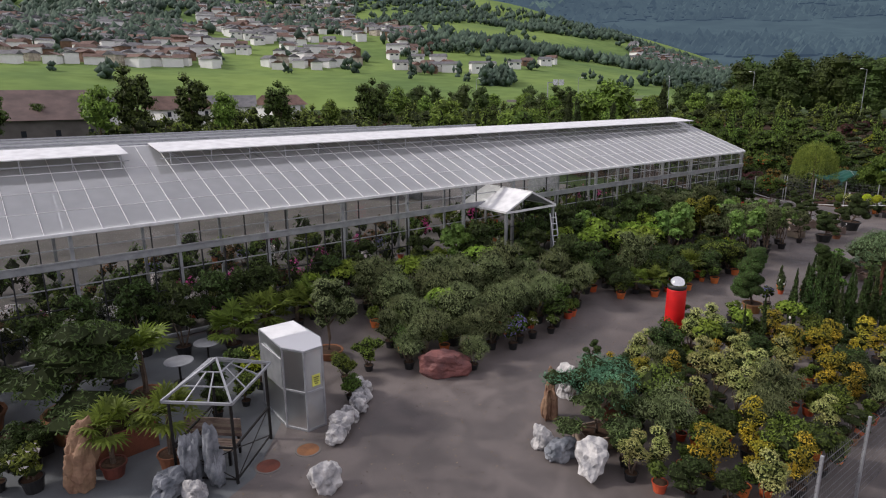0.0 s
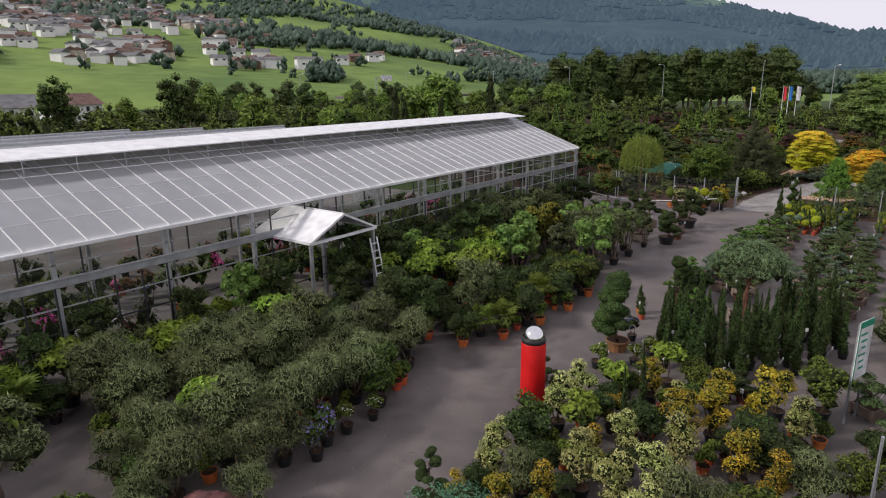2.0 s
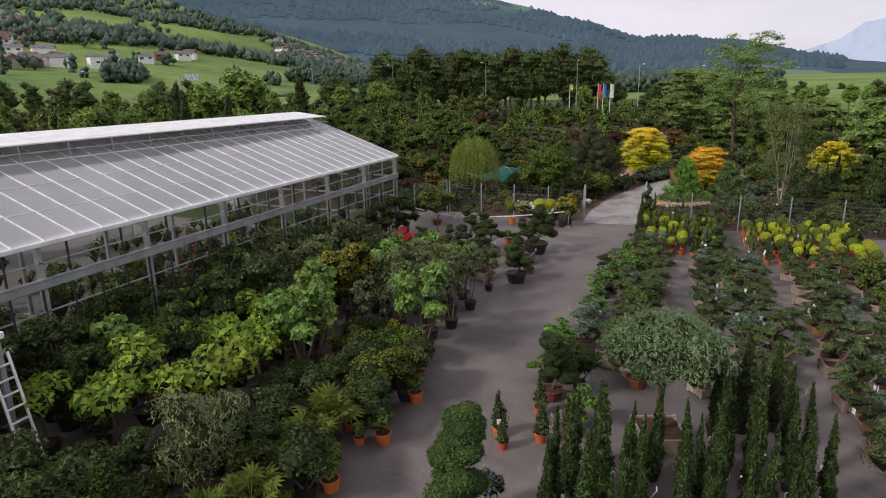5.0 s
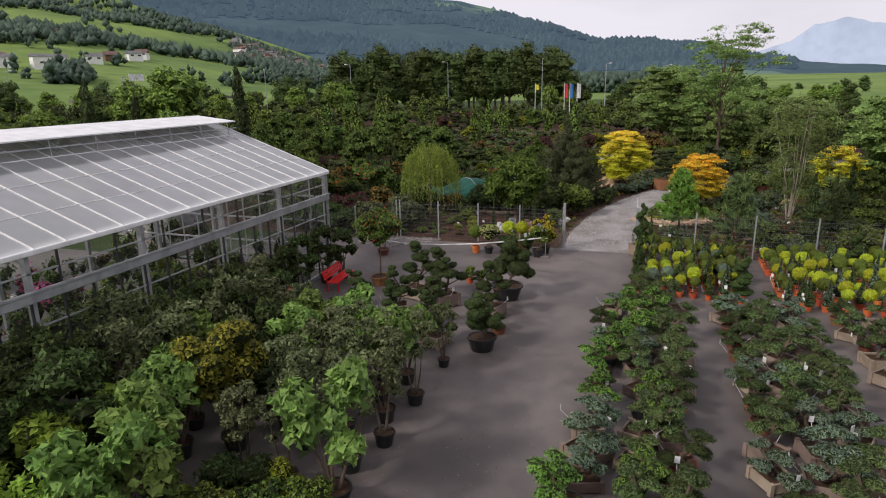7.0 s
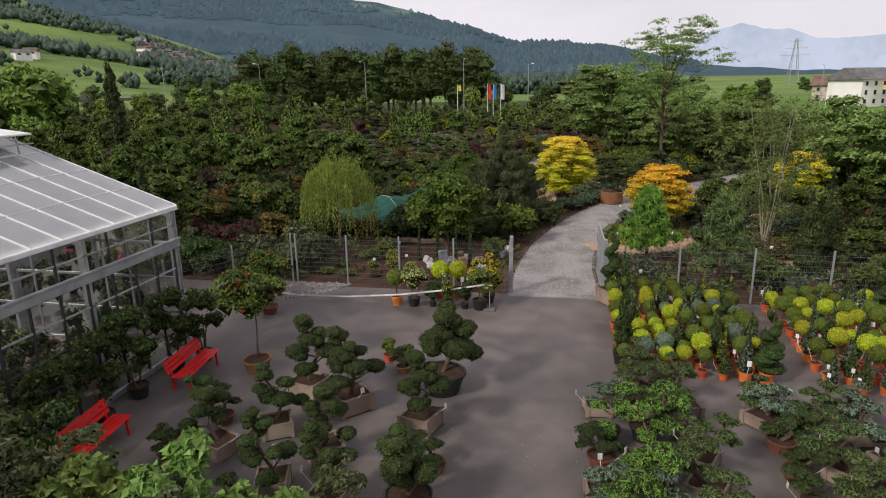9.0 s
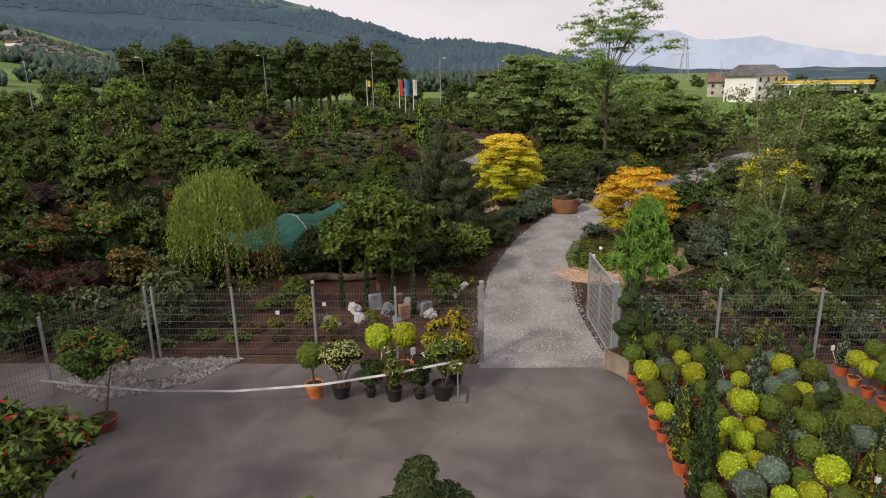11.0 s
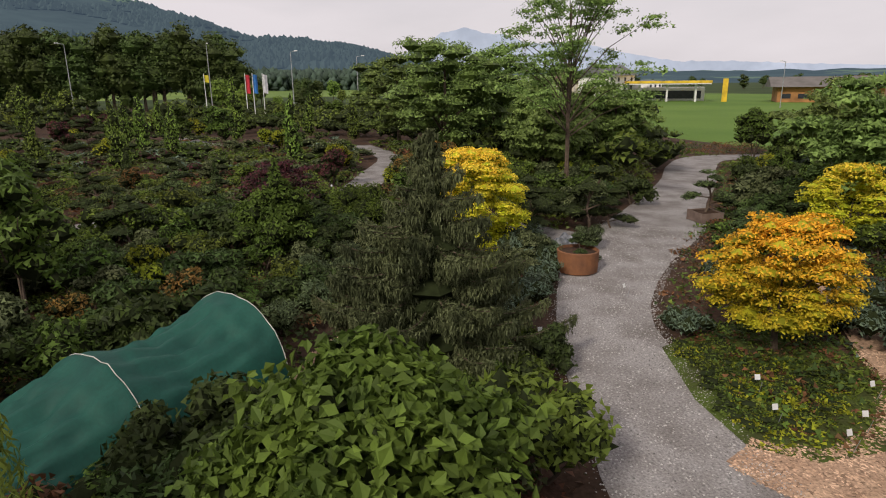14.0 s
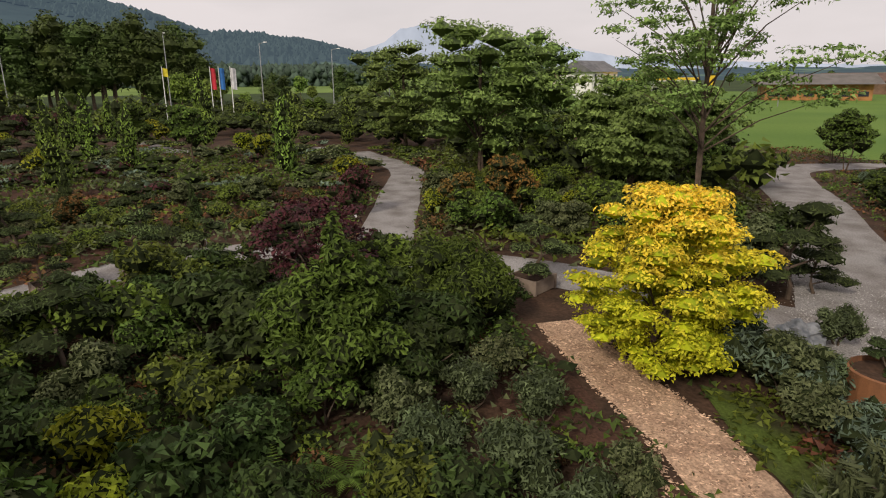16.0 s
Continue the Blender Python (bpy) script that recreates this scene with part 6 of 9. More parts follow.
fence("wire_fence", (54.1, 14.35), (54.1, 23.2))
fence("wire_fence", (54.1, 23.4), (47.4, 27.5))
fence("wire_fence", (54.0, 10.7), (54.0, -12.0))
fence("wire_fence", (7.5, 3.98), (19.7, 3.98))
gate = thing("yard_gate", "open grey mesh gate beside the gravel path", "gate")
gd = (Vector((57.2, 10.93, 0)) - Vector((54.2, 10.82, 0)))
bm = bmesh.new()
g0, g1 = Vector((54.2, 10.82, 0)), Vector((57.2, 10.93, 0))
for f in (0, 0.5, 1):
    p = g0 + (g1 - g0) * f
    add_beam(bm, p + Vector((0, 0, 0.08)), p + Vector((0, 0, 2.1)), 0.05, 0.05)
for z in (0.08, 2.1):
    add_beam(bm, g0 + Vector((0, 0, z)), g1 + Vector((0, 0, z)), 0.05, 0.05)
part("gate_frame", bm, M["steel"], gate)
bm = bmesh.new()
for z in np.arange(0.25, 2.05, 0.2):
    add_beam(bm, g0 + Vector((0, 0, z)), g1 + Vector((0, 0, z)), 0.012, 0.012)
for s in np.arange(0.05, 3.0, 0.06):
    p = g0 + (g1 - g0).normalized() * s
    add_beam(bm, p + Vector((0, 0, 0.1)), p + Vector((0, 0, 2.08)), 0.006, 0.006)
part("gate_mesh", bm, M["steel"], gate)
part("gate_post", box(54.02, 10.72, 0, 54.16, 10.86, 2.2, 0.01), M["steel"], gate)
part("latch_post", box(53.94, 14.22, 0, 54.06, 14.34, 2.25, 0.01), M["steel"], gate)

# ribbon across the corner, on a stand
stand = thing("barrier_stand", "slim grey barrier post on a concrete foot", "barrier post", "", (51.9, 14.85, 0))
part("foot", box(-0.2, -0.2, 0, 0.2, 0.2, 0.07, 0.01), M["concrete"], stand)
bm = bmesh.new()
add_bar(bm, (0, 0, 0.05), (0, 0, 1.0), 0.018, 8)
part("pole", bm, M["steel"], stand)
tape = [(51.9, 14.85, 0.98), (51.6, 16.4, 0.78), (51.4, 18.0, 0.6), (51.4, 20.0, 0.42), (51.5, 22.0, 0.35), (51.4, 23.2, 0.5), (51.2, 24.5, 0.75)]
bm = bmesh.new()
last = None
for x, y, z in tape:
    pair = [bm.verts.new((x, y, z - 0.03)), bm.verts.new((x, y, z + 0.03))]
    if last:
        bm.faces.new((last[0], pair[0], pair[1], last[1]))
    last = pair
tagged(part("barrier_tape", bm, M["tag"]), "white barrier tape strung along the yard corner", "tape")

disc = thing("concrete_cover", "round tan concrete cover in the gravel", "cover", "", (53.1, 22.7, 0.004))
part("disc", lathe([(0.0, 0.05), (0.42, 0.05), (0.45, 0.03), (0.45, 0.0)], 24), M["concrete"], disc)
pebbles = np.random.default_rng(88)
verts, faces = [], []
corner = [(51.6, 23.4), (52.6, 21.6), (54.0, 20.8), (54.0, 23.9), (52.4, 25.2)]
for _ in range(4200):
    x, y = pebbles.uniform(51.6, 54), pebbles.uniform(20.8, 25.2)
    if not inside(x, y, corner) or math.dist((x, y), (53.1, 22.7)) < 0.47:
        continue
    r = pebbles.uniform(0.03, 0.075)
    b = len(verts)
    verts += (np.array((x, y, 0.015)) + OCTA_V * r * pebbles.uniform(0.6, 1.2, (1, 3)) + pebbles.normal(size=(6, 3)) * r * 0.15).tolist()
    faces += [tuple(q + b for q in f) for f in OCTA_F]
tagged(part("corner_gravel", raw_mesh("corner_gravel", verts, faces, [material("pebbles", (0.27, 0.25, 0.235), 0.85, 0, 0.2, 2, 20, 0.3, 0.3, 0.55, second=(0.17, 0.155, 0.145))]), None), "coarse pale pebbles in the yard corner", "gravel", "", "stuff")

# red benches by the greenhouse
def red_bench(x, y, turn):
    ob = thing("red_bench", "bright red slatted garden bench by the greenhouse", "bench", "red benches", pose(x, y, 0, 0, 0, turn))
    for j in range(4):
        part("seat_slat", box(-0.95, -0.26 + 0.125 * j, 0.42, 0.95, -0.155 + 0.125 * j, 0.445, 0.006), M["red_paint"], ob)
    for j in range(3):
        part("back_slat", box(-0.95, -0.012, -0.05, 0.95, 0.012, 0.05, 0.005), M["red_paint"], ob, at=pose(0, 0.31 + 0.035 * j, 0.56 + 0.12 * j, -16))
    for s in (-0.78, 0.78):
        bm = bmesh.new()
        add_beam(bm, (s, -0.22, 0), (s, -0.20, 0.42), 0.05, 0.05)
        add_beam(bm, (s, 0.24, 0), (s, 0.26, 0.42), 0.05, 0.05)
        add_beam(bm, (s, -0.25, 0.395), (s, 0.27, 0.395), 0.05, 0.05)
        add_beam(bm, (s, 0.26, 0.40), (s, 0.41, 0.87), 0.045, 0.04)
        part("leg_frame", bm, M["red_paint"], ob)


red_bench(41.5, 22.25, 6)
red_bench(45.3, 22.25, 6)

# ---- yard plants ----
# terrace
bush("variegated", "silvery variegated shrub in a black pot", "shrub", M["l_cream"], "black", 0.2, 0.28, 0.52, 0.3, 1.4, 1100, 0.06, 0.4, (251,), 14, 0.38, BED, 3)
bush("lily", "green potted lilies with large white blooms", "lily", M["l_mid"], "black", 0.2, 0.28, 0.4, 0.3, 1.15, 700, 0.11, 0.3, (252,), 10, 0.4, BED, 3, (M["f_white"], 0.09))
standard("big_olive", "grey-green standard olive tree in a round tub", "olive", M["l_olive"], "rust", 0.5, 0.3, 1.15, 1.1, 3200, 0.085, 0.36, (151,), 26, 0.85, "", None, 0.06, 0.3)
put("big_olive", 1.6, [(9.05, 18.4, 1.0)])
put("palm_tall", 1.2, [(3.2, 18.6, 1.0), (2.9, 14.9, 0.8), (1.7, 15.4, 0.75)])
put("dark_pine", 1.8, [(1.3, 18.0, 1.35), (-0.8, 19.8, 1.1)])
put("laurel", 1.1, [(1.0, 21.6, 0.9), (-1.0, 22.2, 0.9), (2.7, 20.2, 0.8), (5.1, 21.7, 0.95)])
put("dark", 0.8, [(0.2, 17.0, 0.9), (4.6, 16.6, 0.8), (4.9, 17.8, 0.9), (-0.6, 16.4, 1.0)])
put("white_flower", 0.8, [(0.1, 15.9, 1.3), (2.5, 16.4, 1.0)])
put("laurel", 1.2, [(4.0, 22.6, 1.0), (6.4, 22.3, 1.0), (7.6, 22.5, 0.9), (2.2, 22.6, 0.9), (8.6, 22.8, 0.9)])
put("palm", 1.0, [(6.6, 20.9, 1.2), (8.0, 21.3, 1.3), (9.4, 21.7, 1.1), (10.4, 22.2, 1.2)])
put("lime", 0.9, [(6.3, 17.6, 1.1)])
put("mid", 0.9, [(9.6, 16.6, 0.8), (8.6, 16.4, 0.7), (5.5, 16.8, 0.7)])
put("green", 0.8, [(7.0, 17.6, 0.8), (8.1, 15.2, 0.7), (5.9, 18.4, 0.9)])

# olive bed in the middle
put("olive", 1.0, [(10.75, 15.9, 0.85), (12.4, 14.5, 0.7), (11.6, 16.1, 1.0), (12.9, 15.6, 1.0), (14.0, 15.4, 0.95)])
put("bright", 1.2, [(13.3, 17.6, 1.0), (14.6, 21.3, 1.15), (15.6, 21.9, 1.0), (18.0, 20.6, 1.2), (19.0, 20.1, 1.1)])
put("blue_flower", 0.7, [(14.6, 14.9, 1.0), (15.2, 15.2, 1.1)])
put("white_flower", 0.7, [(15.9, 15.2, 0.9), (16.8, 15.1, 0.8)])
BED1 = [(12.3, 21.8), (10.9, 17.2), (11.4, 15.6), (12.6, 14.7), (15.2, 15.0), (19.0, 15.6), (20.7, 17.2), (20.2, 19.4), (16.8, 22.2), (13.2, 22.8)]
fill(BED1, [("olive_big", 3, 1.3), ("olive", 4, 1.1)], 0.66, 1, most=38)
fill([(9.8, 22.2), (20, 21.2), (20.2, 23.2), (9.8, 23.3)], [("bright", 2, 1.2), ("laurel", 2, 1.2), ("dark", 2, 1.0), ("fig", 0.6, 1.3)], 0.62, 31, most=18)
fill(BED1, [("mid", 2, 1.0), ("dark", 1, 0.9), ("variegated_low", 3, 0.5), ("green", 2, 0.8)], 0.6, 2, most=44)

put("laurel", 1.0, [(21.19, 20.27, 0.90), (20.93, 18.40, 0.90), (22.39, 22.23, 0.90), (22.11, 18.82, 0.90), (21.62, 17.45, 0.90)])
put("dark", 0.8, [(23.9, 18.6, 1.1), (22.8, 19.6, 1.0), (20.6, 20.4, 1.1)])

# second bed, towards the greenhouse end
put("olive_big", 1.3, [(24.3, 16.9, 1.1)])
put("dark", 1.0, [(23.0, 17.4, 1.0), (22.9, 16.6, 0.9), (25.6, 16.6, 1.1), (26.9, 16.8, 1.2), (28.2, 16.6, 1.1), (29.6, 16.4, 1.1), (27.5, 17.6, 1.1)])
put("palm", 1.0, [(26.0, 15.6, 0.9), (27.0, 15.6, 1.0), (23.4, 16.0, 0.8), (24.2, 15.6, 0.8)])
put("bright", 1.2, [(24.8, 19.8, 1.2), (25.9, 18.8, 1.2), (27.0, 18.6, 1.15), (28.3, 18.6, 1.1), (26.4, 20.6, 1.25), (24.4, 21.6, 1.1), (29.8, 19.4, 1.0)])
put("yellow_tall", 1.6, [(33.9, 18.9, 1.05)])
put("fig", 1.6, [(30.0, 18.4, 1.05), (36.8, 16.6, 0.95)])
put("laurel", 1.2, [(41.2, 23.0, 0.8), (42.6, 23.0, 0.85), (44.0, 23.1, 0.9), (45.6, 23.1, 0.9), (46.4, 22.7, 0.8)])
put("fig", 1.6, [(38.0, 19.2, 0.95), (31.8, 19.3, 1.0), (33.2, 19.9, 1.0), (38.6, 18.0, 0.9), (30.6, 18.4, 0.9), (36.6, 18.9, 0.95)])
put("apple", 1.2, [(33.9, 16.0, 1.0), (35.0, 15.7, 0.95), (36.0, 16.1, 1.0), (37.0, 15.7, 0.9), (34.4, 17.4, 1.0), (35.9, 17.5, 1.0), (33.0, 17.0, 0.9), (39.3, 15.7, 0.7)])
BED2 = [(22.3, 17.4), (22.2, 16.0), (25.0, 15.1), (28.5, 14.9), (32.0, 15.2), (33, 22.4), (26.0, 22.4), (24.6, 20.8)]
fill([(24.2, 19.6), (33, 18.6), (33, 23.2), (24.0, 23.2)], [("bright", 2, 1.2), ("fig", 1, 1.4), ("laurel", 2, 1.2)], 0.62, 32, size=(0.85, 1.15), most=20)
fill(BED2, [("mid", 3, 1.1), ("dark", 3, 1.0), ("green", 2, 0.9), ("lime", 0.4, 0.9)], 0.68, 3, most=52)
fill(BED2, [("variegated_low", 3, 0.5)], 0.7, 4, most=34)
BED3 = [(32.2, 15.4), (37.4, 15.3), (38.6, 16.4), (39.4, 20.5), (39.5, 22.9), (33, 22.9)]
fill(BED3, [("laurel", 2.4, 1.4), ("fig", 1.2, 1.5), ("apple", 2, 1.3)], 0.62, 5, most=26)
fill(BED3, [("mid", 2, 1.0), ("dark", 2, 1.0)], 0.8, 6, most=16)

put("variegated_low", 0.5, [(22.1, 17.4, 1.2), (22.3, 16.0, 1.2), (23.7, 15.2, 1.2), (25.7, 14.8, 1.2), (27.7, 14.6, 1.2), (29.8, 14.7, 1.2)])
put("green", 0.7, [(22.6, 18.2, 1.0), (23.2, 19.2, 1.1), (30.4, 15.6, 1.1), (28.3, 15.5, 1.0), (24.9, 15.8, 0.9)])
# cloud trees on the asphalt
put("cloud", 1.0, [(40.7, 16.5, 0.9), (42.2, 17.2, 0.95), (44.4, 17.35, 1.1), (44.9, 18.7, 1.1), (43.8, 15.4, 1.0), (41.0, 17.8, 0.85), (42.0, 19.6, 0.9), (43.0, 18.7, 0.9)])
put("cloud_tub", 1.1, [(40.8, 14.95, 0.95), (45.7, 15.3, 1.25)])
put("bonsai_low", 0.9, [(42.2, 14.75, 0.95), (41.6, 20.5, 1.05), (40.2, 19.3, 1.0), (40.0, 18.2, 0.95), (43.2, 20.2, 1.0), (46.6, 16.6, 0.8), (39.3, 20.2, 1.0)])
put("orange_flower", 1.6, [(46.0, 20.75, 0.95), (50.4, 22.6, 0.72)])
put("variegated_low", 0.6, [(46.9, 16.6, 1.0), (47.2, 17.2, 1.0)])

# large spreading juniper in a wooden tub
g = nrng(160)
box_ob = thing("juniper_tub", "blue-green spreading juniper in a large wooden tub", "juniper", "", pose(13.7, 9.9, 0, 0, 0, 30))
bm = bmesh.new()
for a in (-1, 1):
    add_box(bm, -0.6, a * 0.5 - 0.03, 0.02, 0.6, a * 0.5 + 0.03, 0.6)
    add_box(bm, a * 0.6 - 0.03, -0.47, 0.02, a * 0.6 + 0.03, 0.47, 0.6)
part("tub", bm, M["rust_box"], box_ob)
part("soil", box(-0.57, -0.47, 0.1, 0.57, 0.47, 0.54), M["soil"], box_ob)
cl = [(g.normal() * 0.45 - 0.2, g.normal() * 0.35, 1.05 + g.normal() * 0.13, 0.50, 0.50, 0.30) for _ in range(16)] + [(-0.75 - 0.24 * k, 0.75 + 0.22 * k, 1.3 + 0.05 * k, 0.34, 0.34, 0.2) for k in range(4)]
part("crown", crown_mesh("crown", cl, 9500, 0.075, M["l_juniper"], 160, 0.3, 0.4, (0.8, 1.15), (0, 0, 0.6), 0.85, 0.45, under=0.5), None, box_ob)
bm = bmesh.new()
limb(bm, [(0, 0, 0.5), (-0.1, 0.05, 0.8), (-0.5, 0.4, 1.15)], 0.07, 0.04)
part("trunk", bm, M["bark"], box_ob)
TAKEN.append((13.5, 10.2, 2.2))

# golden shrubs to the south
put("cream", 0.9, [(16.2, 10.9, 0.9), (17.0, 11.2, 0.85), (16.5, 8.2, 1.15), (17.6, 7.7, 1.05), (15.0, 8.0, 0.9), (18.9, 7.6, 1.1), (14.6, 9.5, 0.8)])
put("gold", 0.9, [(15.2, 10.1, 0.9), (15.7, 9.3, 0.9), (20.2, 7.9, 1.15), (21.0, 7.3, 1.2), (21.8, 6.6, 1.2), (18.0, 9.1, 0.8), (22.4, 7.6, 1.1), (20.0, 9.6, 0.8), (23.2, 6.3, 1.1), (19.4, 6.4, 1.1), (14.9, 10.9, 0.7)])
put("bright", 1.0, [(18.6, 9.9, 0.85), (23.3, 9.2, 0.8), (21.4, 10.2, 0.7)])
put("cypress_thin", 0.5, [(19.6, 9.1, 0.9), (21.2, 9.2, 0.9)])
put("cloud", 1.0, [(15.0, 11.6, 0.6), (21.4, 12.6, 0.65), (20.7, 11.4, 0.5)])
BED4 = [(11.4, 9.2), (13.4, 10.4), (15.5, 11.4), (19, 11.0), (23.4, 10.2), (24.0, 5.2), (13.0, 4.6), (10.9, 7.4)]
fill(BED4, [("cream", 1.6, 0.9), ("gold", 1.6, 0.9), ("mid", 2, 0.9), ("olive", 0.8, 1.0), ("big_bonsai", 1.2, 1.3)], 0.92, 7, most=30)
fill(BED4, [("bonsai_low", 2, 0.8), ("variegated_low", 1.5, 0.5), ("dark", 3, 0.8), ("green", 1, 0.8)], 0.74, 8, size=(0.7, 1.1), most=70)
BED4B = [(19.9, 4.9), (23.6, 4.9), (30.0, 3.6), (29, -3), (20.2, -3)]
fill(BED4B, [("mid", 2, 1.0), ("gold", 1.5, 0.9), ("bonsai", 2, 1.1), ("dark", 1, 1.0)], 0.9, 9, most=46)

# cypress block
put("tier_tree", 1.2, [(25.1, 11.5, 1.1), (31.2, 11.3, 0.85)])
put("big_pine", 2.2, [(29.9, 8.5, 1.0)])
put("white_flower", 0.8, [(23.4, 11.5, 0.9), (24.3, 10.6, 0.8), (25.2, 10.4, 0.8)])
put("blue_flower", 0.8, [(26.2, 11.4, 0.9)])
CYP = [(24.2, 10.2), (27.6, 10.6), (30.2, 8.6), (31.6, 6.0), (29.2, 5.0), (25.8, 6.6), (24.4, 8.2)]
fill(CYP, [("cypress", 1, 0.75)], 0.9, 10, size=(0.75, 1.1), most=46)
fill([(28, 12.2), (33, 11.9), (33, 10.8), (29.5, 10.4)], [("bonsai_fresh", 1, 1.0), ("dark", 1, 0.9), ("cone", 1, 0.6)], 0.95, 11, most=8)
put("olive", 1.0, [(29.5, 3.8, 1.0)])

# boxed bonsai in rows
def rows_of(kinds, x0, x1, y, step, seed, size=(0.8, 1.1), wob=0.12):
    rng = random.Random(seed)
    x = x0
    while x < x1:
        put(rng.choices([k for k, _ in kinds], [w for _, w in kinds])[0], 0.8, [(x + rng.uniform(-wob, wob), y + rng.uniform(-wob, wob), rng.uniform(*size))])
        x += step * rng.uniform(0.9, 1.15)


for k, (y, kinds) in enumerate([(11.25, [("bonsai_low", 2), ("bonsai_blue", 0.8), ("bonsai_fresh", 2.4)]), (10.25, [("bonsai", 2), ("bonsai_blue", 1), ("bonsai_fresh", 1.6)]), (9.35, [("bonsai", 3), ("bonsai_low", 1)]), (7.45, [("bonsai_low", 2), ("bonsai_blue", 1.2), ("bonsai", 2)]), (6.5, [("bonsai_blue", 1.4), ("bonsai", 2)]), (5.5, [("bonsai_blue", 1), ("bonsai", 2)]), (3.9, [("bonsai", 2), ("bonsai_low", 1)]), (2.9, [("bonsai", 2), ("bonsai_blue", 1)]), (1.7, [("bonsai", 1), ("mid", 1)])]):
    rows_of(kinds, 32.8 + (k == 1) + (k > 5) * -1.5, 46.4 - (k == 0) * 1.2, y, 1.02, 20 + k, (0.85, 1.2))

# topiary in terracotta pots
def block_of(kinds, x0, x1, y0, y1, step, seed):
    rng = random.Random(seed)
    y = y0
    while y < y1:
        x = x0 + rng.uniform(0, 0.2)
        while x < x1:
            put(rng.choices([k for k, _ in kinds], [w for _, w in kinds])[0], 0.5, [(x + rng.uniform(-0.06, 0.06), y + rng.uniform(-0.06, 0.06), rng.uniform(0.85, 1.2))])
            x += step
        y += step


block_of([("ball", 4.4), ("ball_lime", 3), ("cone", 2.2), ("ball_blue", 1.4), ("cone_gold", 0.8), ("spiral", 0.4), ("cone_blue", 1.0), ("cypress", 0.25)], 47.5, 53.4, 6.9, 10.6, 0.52, 40)
block_of([("ball", 3), ("ball_lime", 3), ("cone", 1), ("spiral", 0.2), ("cone_blue", 1)], 47.2, 53.4, 0.5, 5.4, 0.60, 41)

# pots along the fence corner
bush("fence_maple", "yellow-green potted maple with orange tips", "maple", leaf_rising("lime_maple_leaves", (0.30, 0.36, 0.03), (0.62, 0.42, 0.03), 0.9, 2.2), "black", 0.24, 0.32, 0.72, 0.45, 1.9, 2600, 0.085, 0.45, (253,), 22, 0.3, "", 3)
bush("white_shrub", "green potted shrub with a few white flowers", "shrub", M["l_mid"], "black", 0.2, 0.3, 0.5, 0.3, 1.35, 1300, 0.075, 0.5, (254,), 14, 0.36, BED, 3, (M["f_white"], 0.03))
put("ball_lime", 0.6, [(53.0, 16.9, 1.5), (53.1, 16.25, 1.5)])
put("ball", 0.6, [(51.98, 18.29, 1.45)])
put("fence_maple", 0.9, [(52.75, 15.0, 1.05)])
put("variegated", 0.9, [(51.97, 17.65, 1.15)])
put("white_shrub", 0.8, [(51.85, 16.35, 1.0)])
put("dark", 0.6, [(52.0, 16.95, 0.7), (51.95, 15.76, 0.75)])
put("lily", 0.6, [(51.95, 15.2, 1.35)])
g = nrng(178)
clumps = [(0.13 * math.cos(k * 1.25), 0.13 * math.sin(k * 1.25), 0.75 + 0.135 * k, 0.34 - 0.020 * k, 0.34 - 0.020 * k, 0.14) for k in range(13)]
pattern("spiral_big", potted("spiral_topiary", "tall clipped spiral conifer in a square wooden planter", "topiary", "box", crown_mesh("crown", clumps, 4000, 0.06, M["l_cypress"], 178, 0.4, 0.1, (0.94, 1.1), None, 0.95, 0.4, solid=True), [([(0, 0, 0.4), (0.02, 0, 1.4), (0, 0, 2.4)], 0.03, 0.012)], None, "", 0.38, 0.55))
put("spiral_big", 0.8, [(53.45, 10.55, 1.0)])
put("orange_flower", 1.6, [(60.6, 28.3, 0.95), (59.0, 30.0, 0.8)])
put("g_purple", 1.4, [(58.6, 30.3, 0.7)])
put("cypress", 0.8, [(53.3, 10.1, 0.8)])

# plants inside the greenhouse
inner_rng = random.Random(12)
for row, y in enumerate((25.4, 27.6, 29.0, 31.5, 34.0)):
    x = 6.5
    while x < 46:
        if not 20.5 < x < 23.5:
            kind = inner_rng.choices(("green", "mid", "white_flower", "variegated_low", "palm", "gold", "blue_flower"), (1, 1, 2, 5, 1, 0.3, 0.7))[0]
            place(kind, x, y + inner_rng.uniform(-0.3, 0.3), inner_rng.uniform(0.8, 1.2), None, 0.012)
        x += inner_rng.uniform(2.6, 4.6)

for k, (y0, y1) in enumerate(((24.5, 25.6), (26.6, 28.2), (29.4, 31.2), (32.6, 34.6))):
    stuff_fill("bench_plants", "mixed green and flowering plants packed on greenhouse benches", "plants", [(-6, y0), (16, y0), (16, y1), (-6, y1)] if k < 2 else [(-6, y0), (46, y0), (46, y1), (-6, y1)], 95, [(M["l_dark"], 3, 0.5, 1.5), (M["l_green"], 3, 0.45, 1.3), (M["l_mid"], 2, 0.4, 1.1), (M["l_rust"], 1, 0.4, 1.0), (M["f_white"], 0.5, 0.3, 1.0), (M["f_pink"], 0.4, 0.3, 1.1)], 90 + k, 0.5, 120, 0.13)
    if k < 2:
        stuff_fill("bench_plants", "mixed green plants packed along the greenhouse wall", "plants", [(23.8, y0), (46, y0), (46, y1), (23.8, y1)], 95, [(M["l_dark"], 3, 0.5, 1.7), (M["l_green"], 3, 0.45, 1.5), (M["l_mid"], 2, 0.4, 1.2), (M["l_rust"], 0.6, 0.4, 1.0)], 95 + k, 0.5, 120, 0.13)


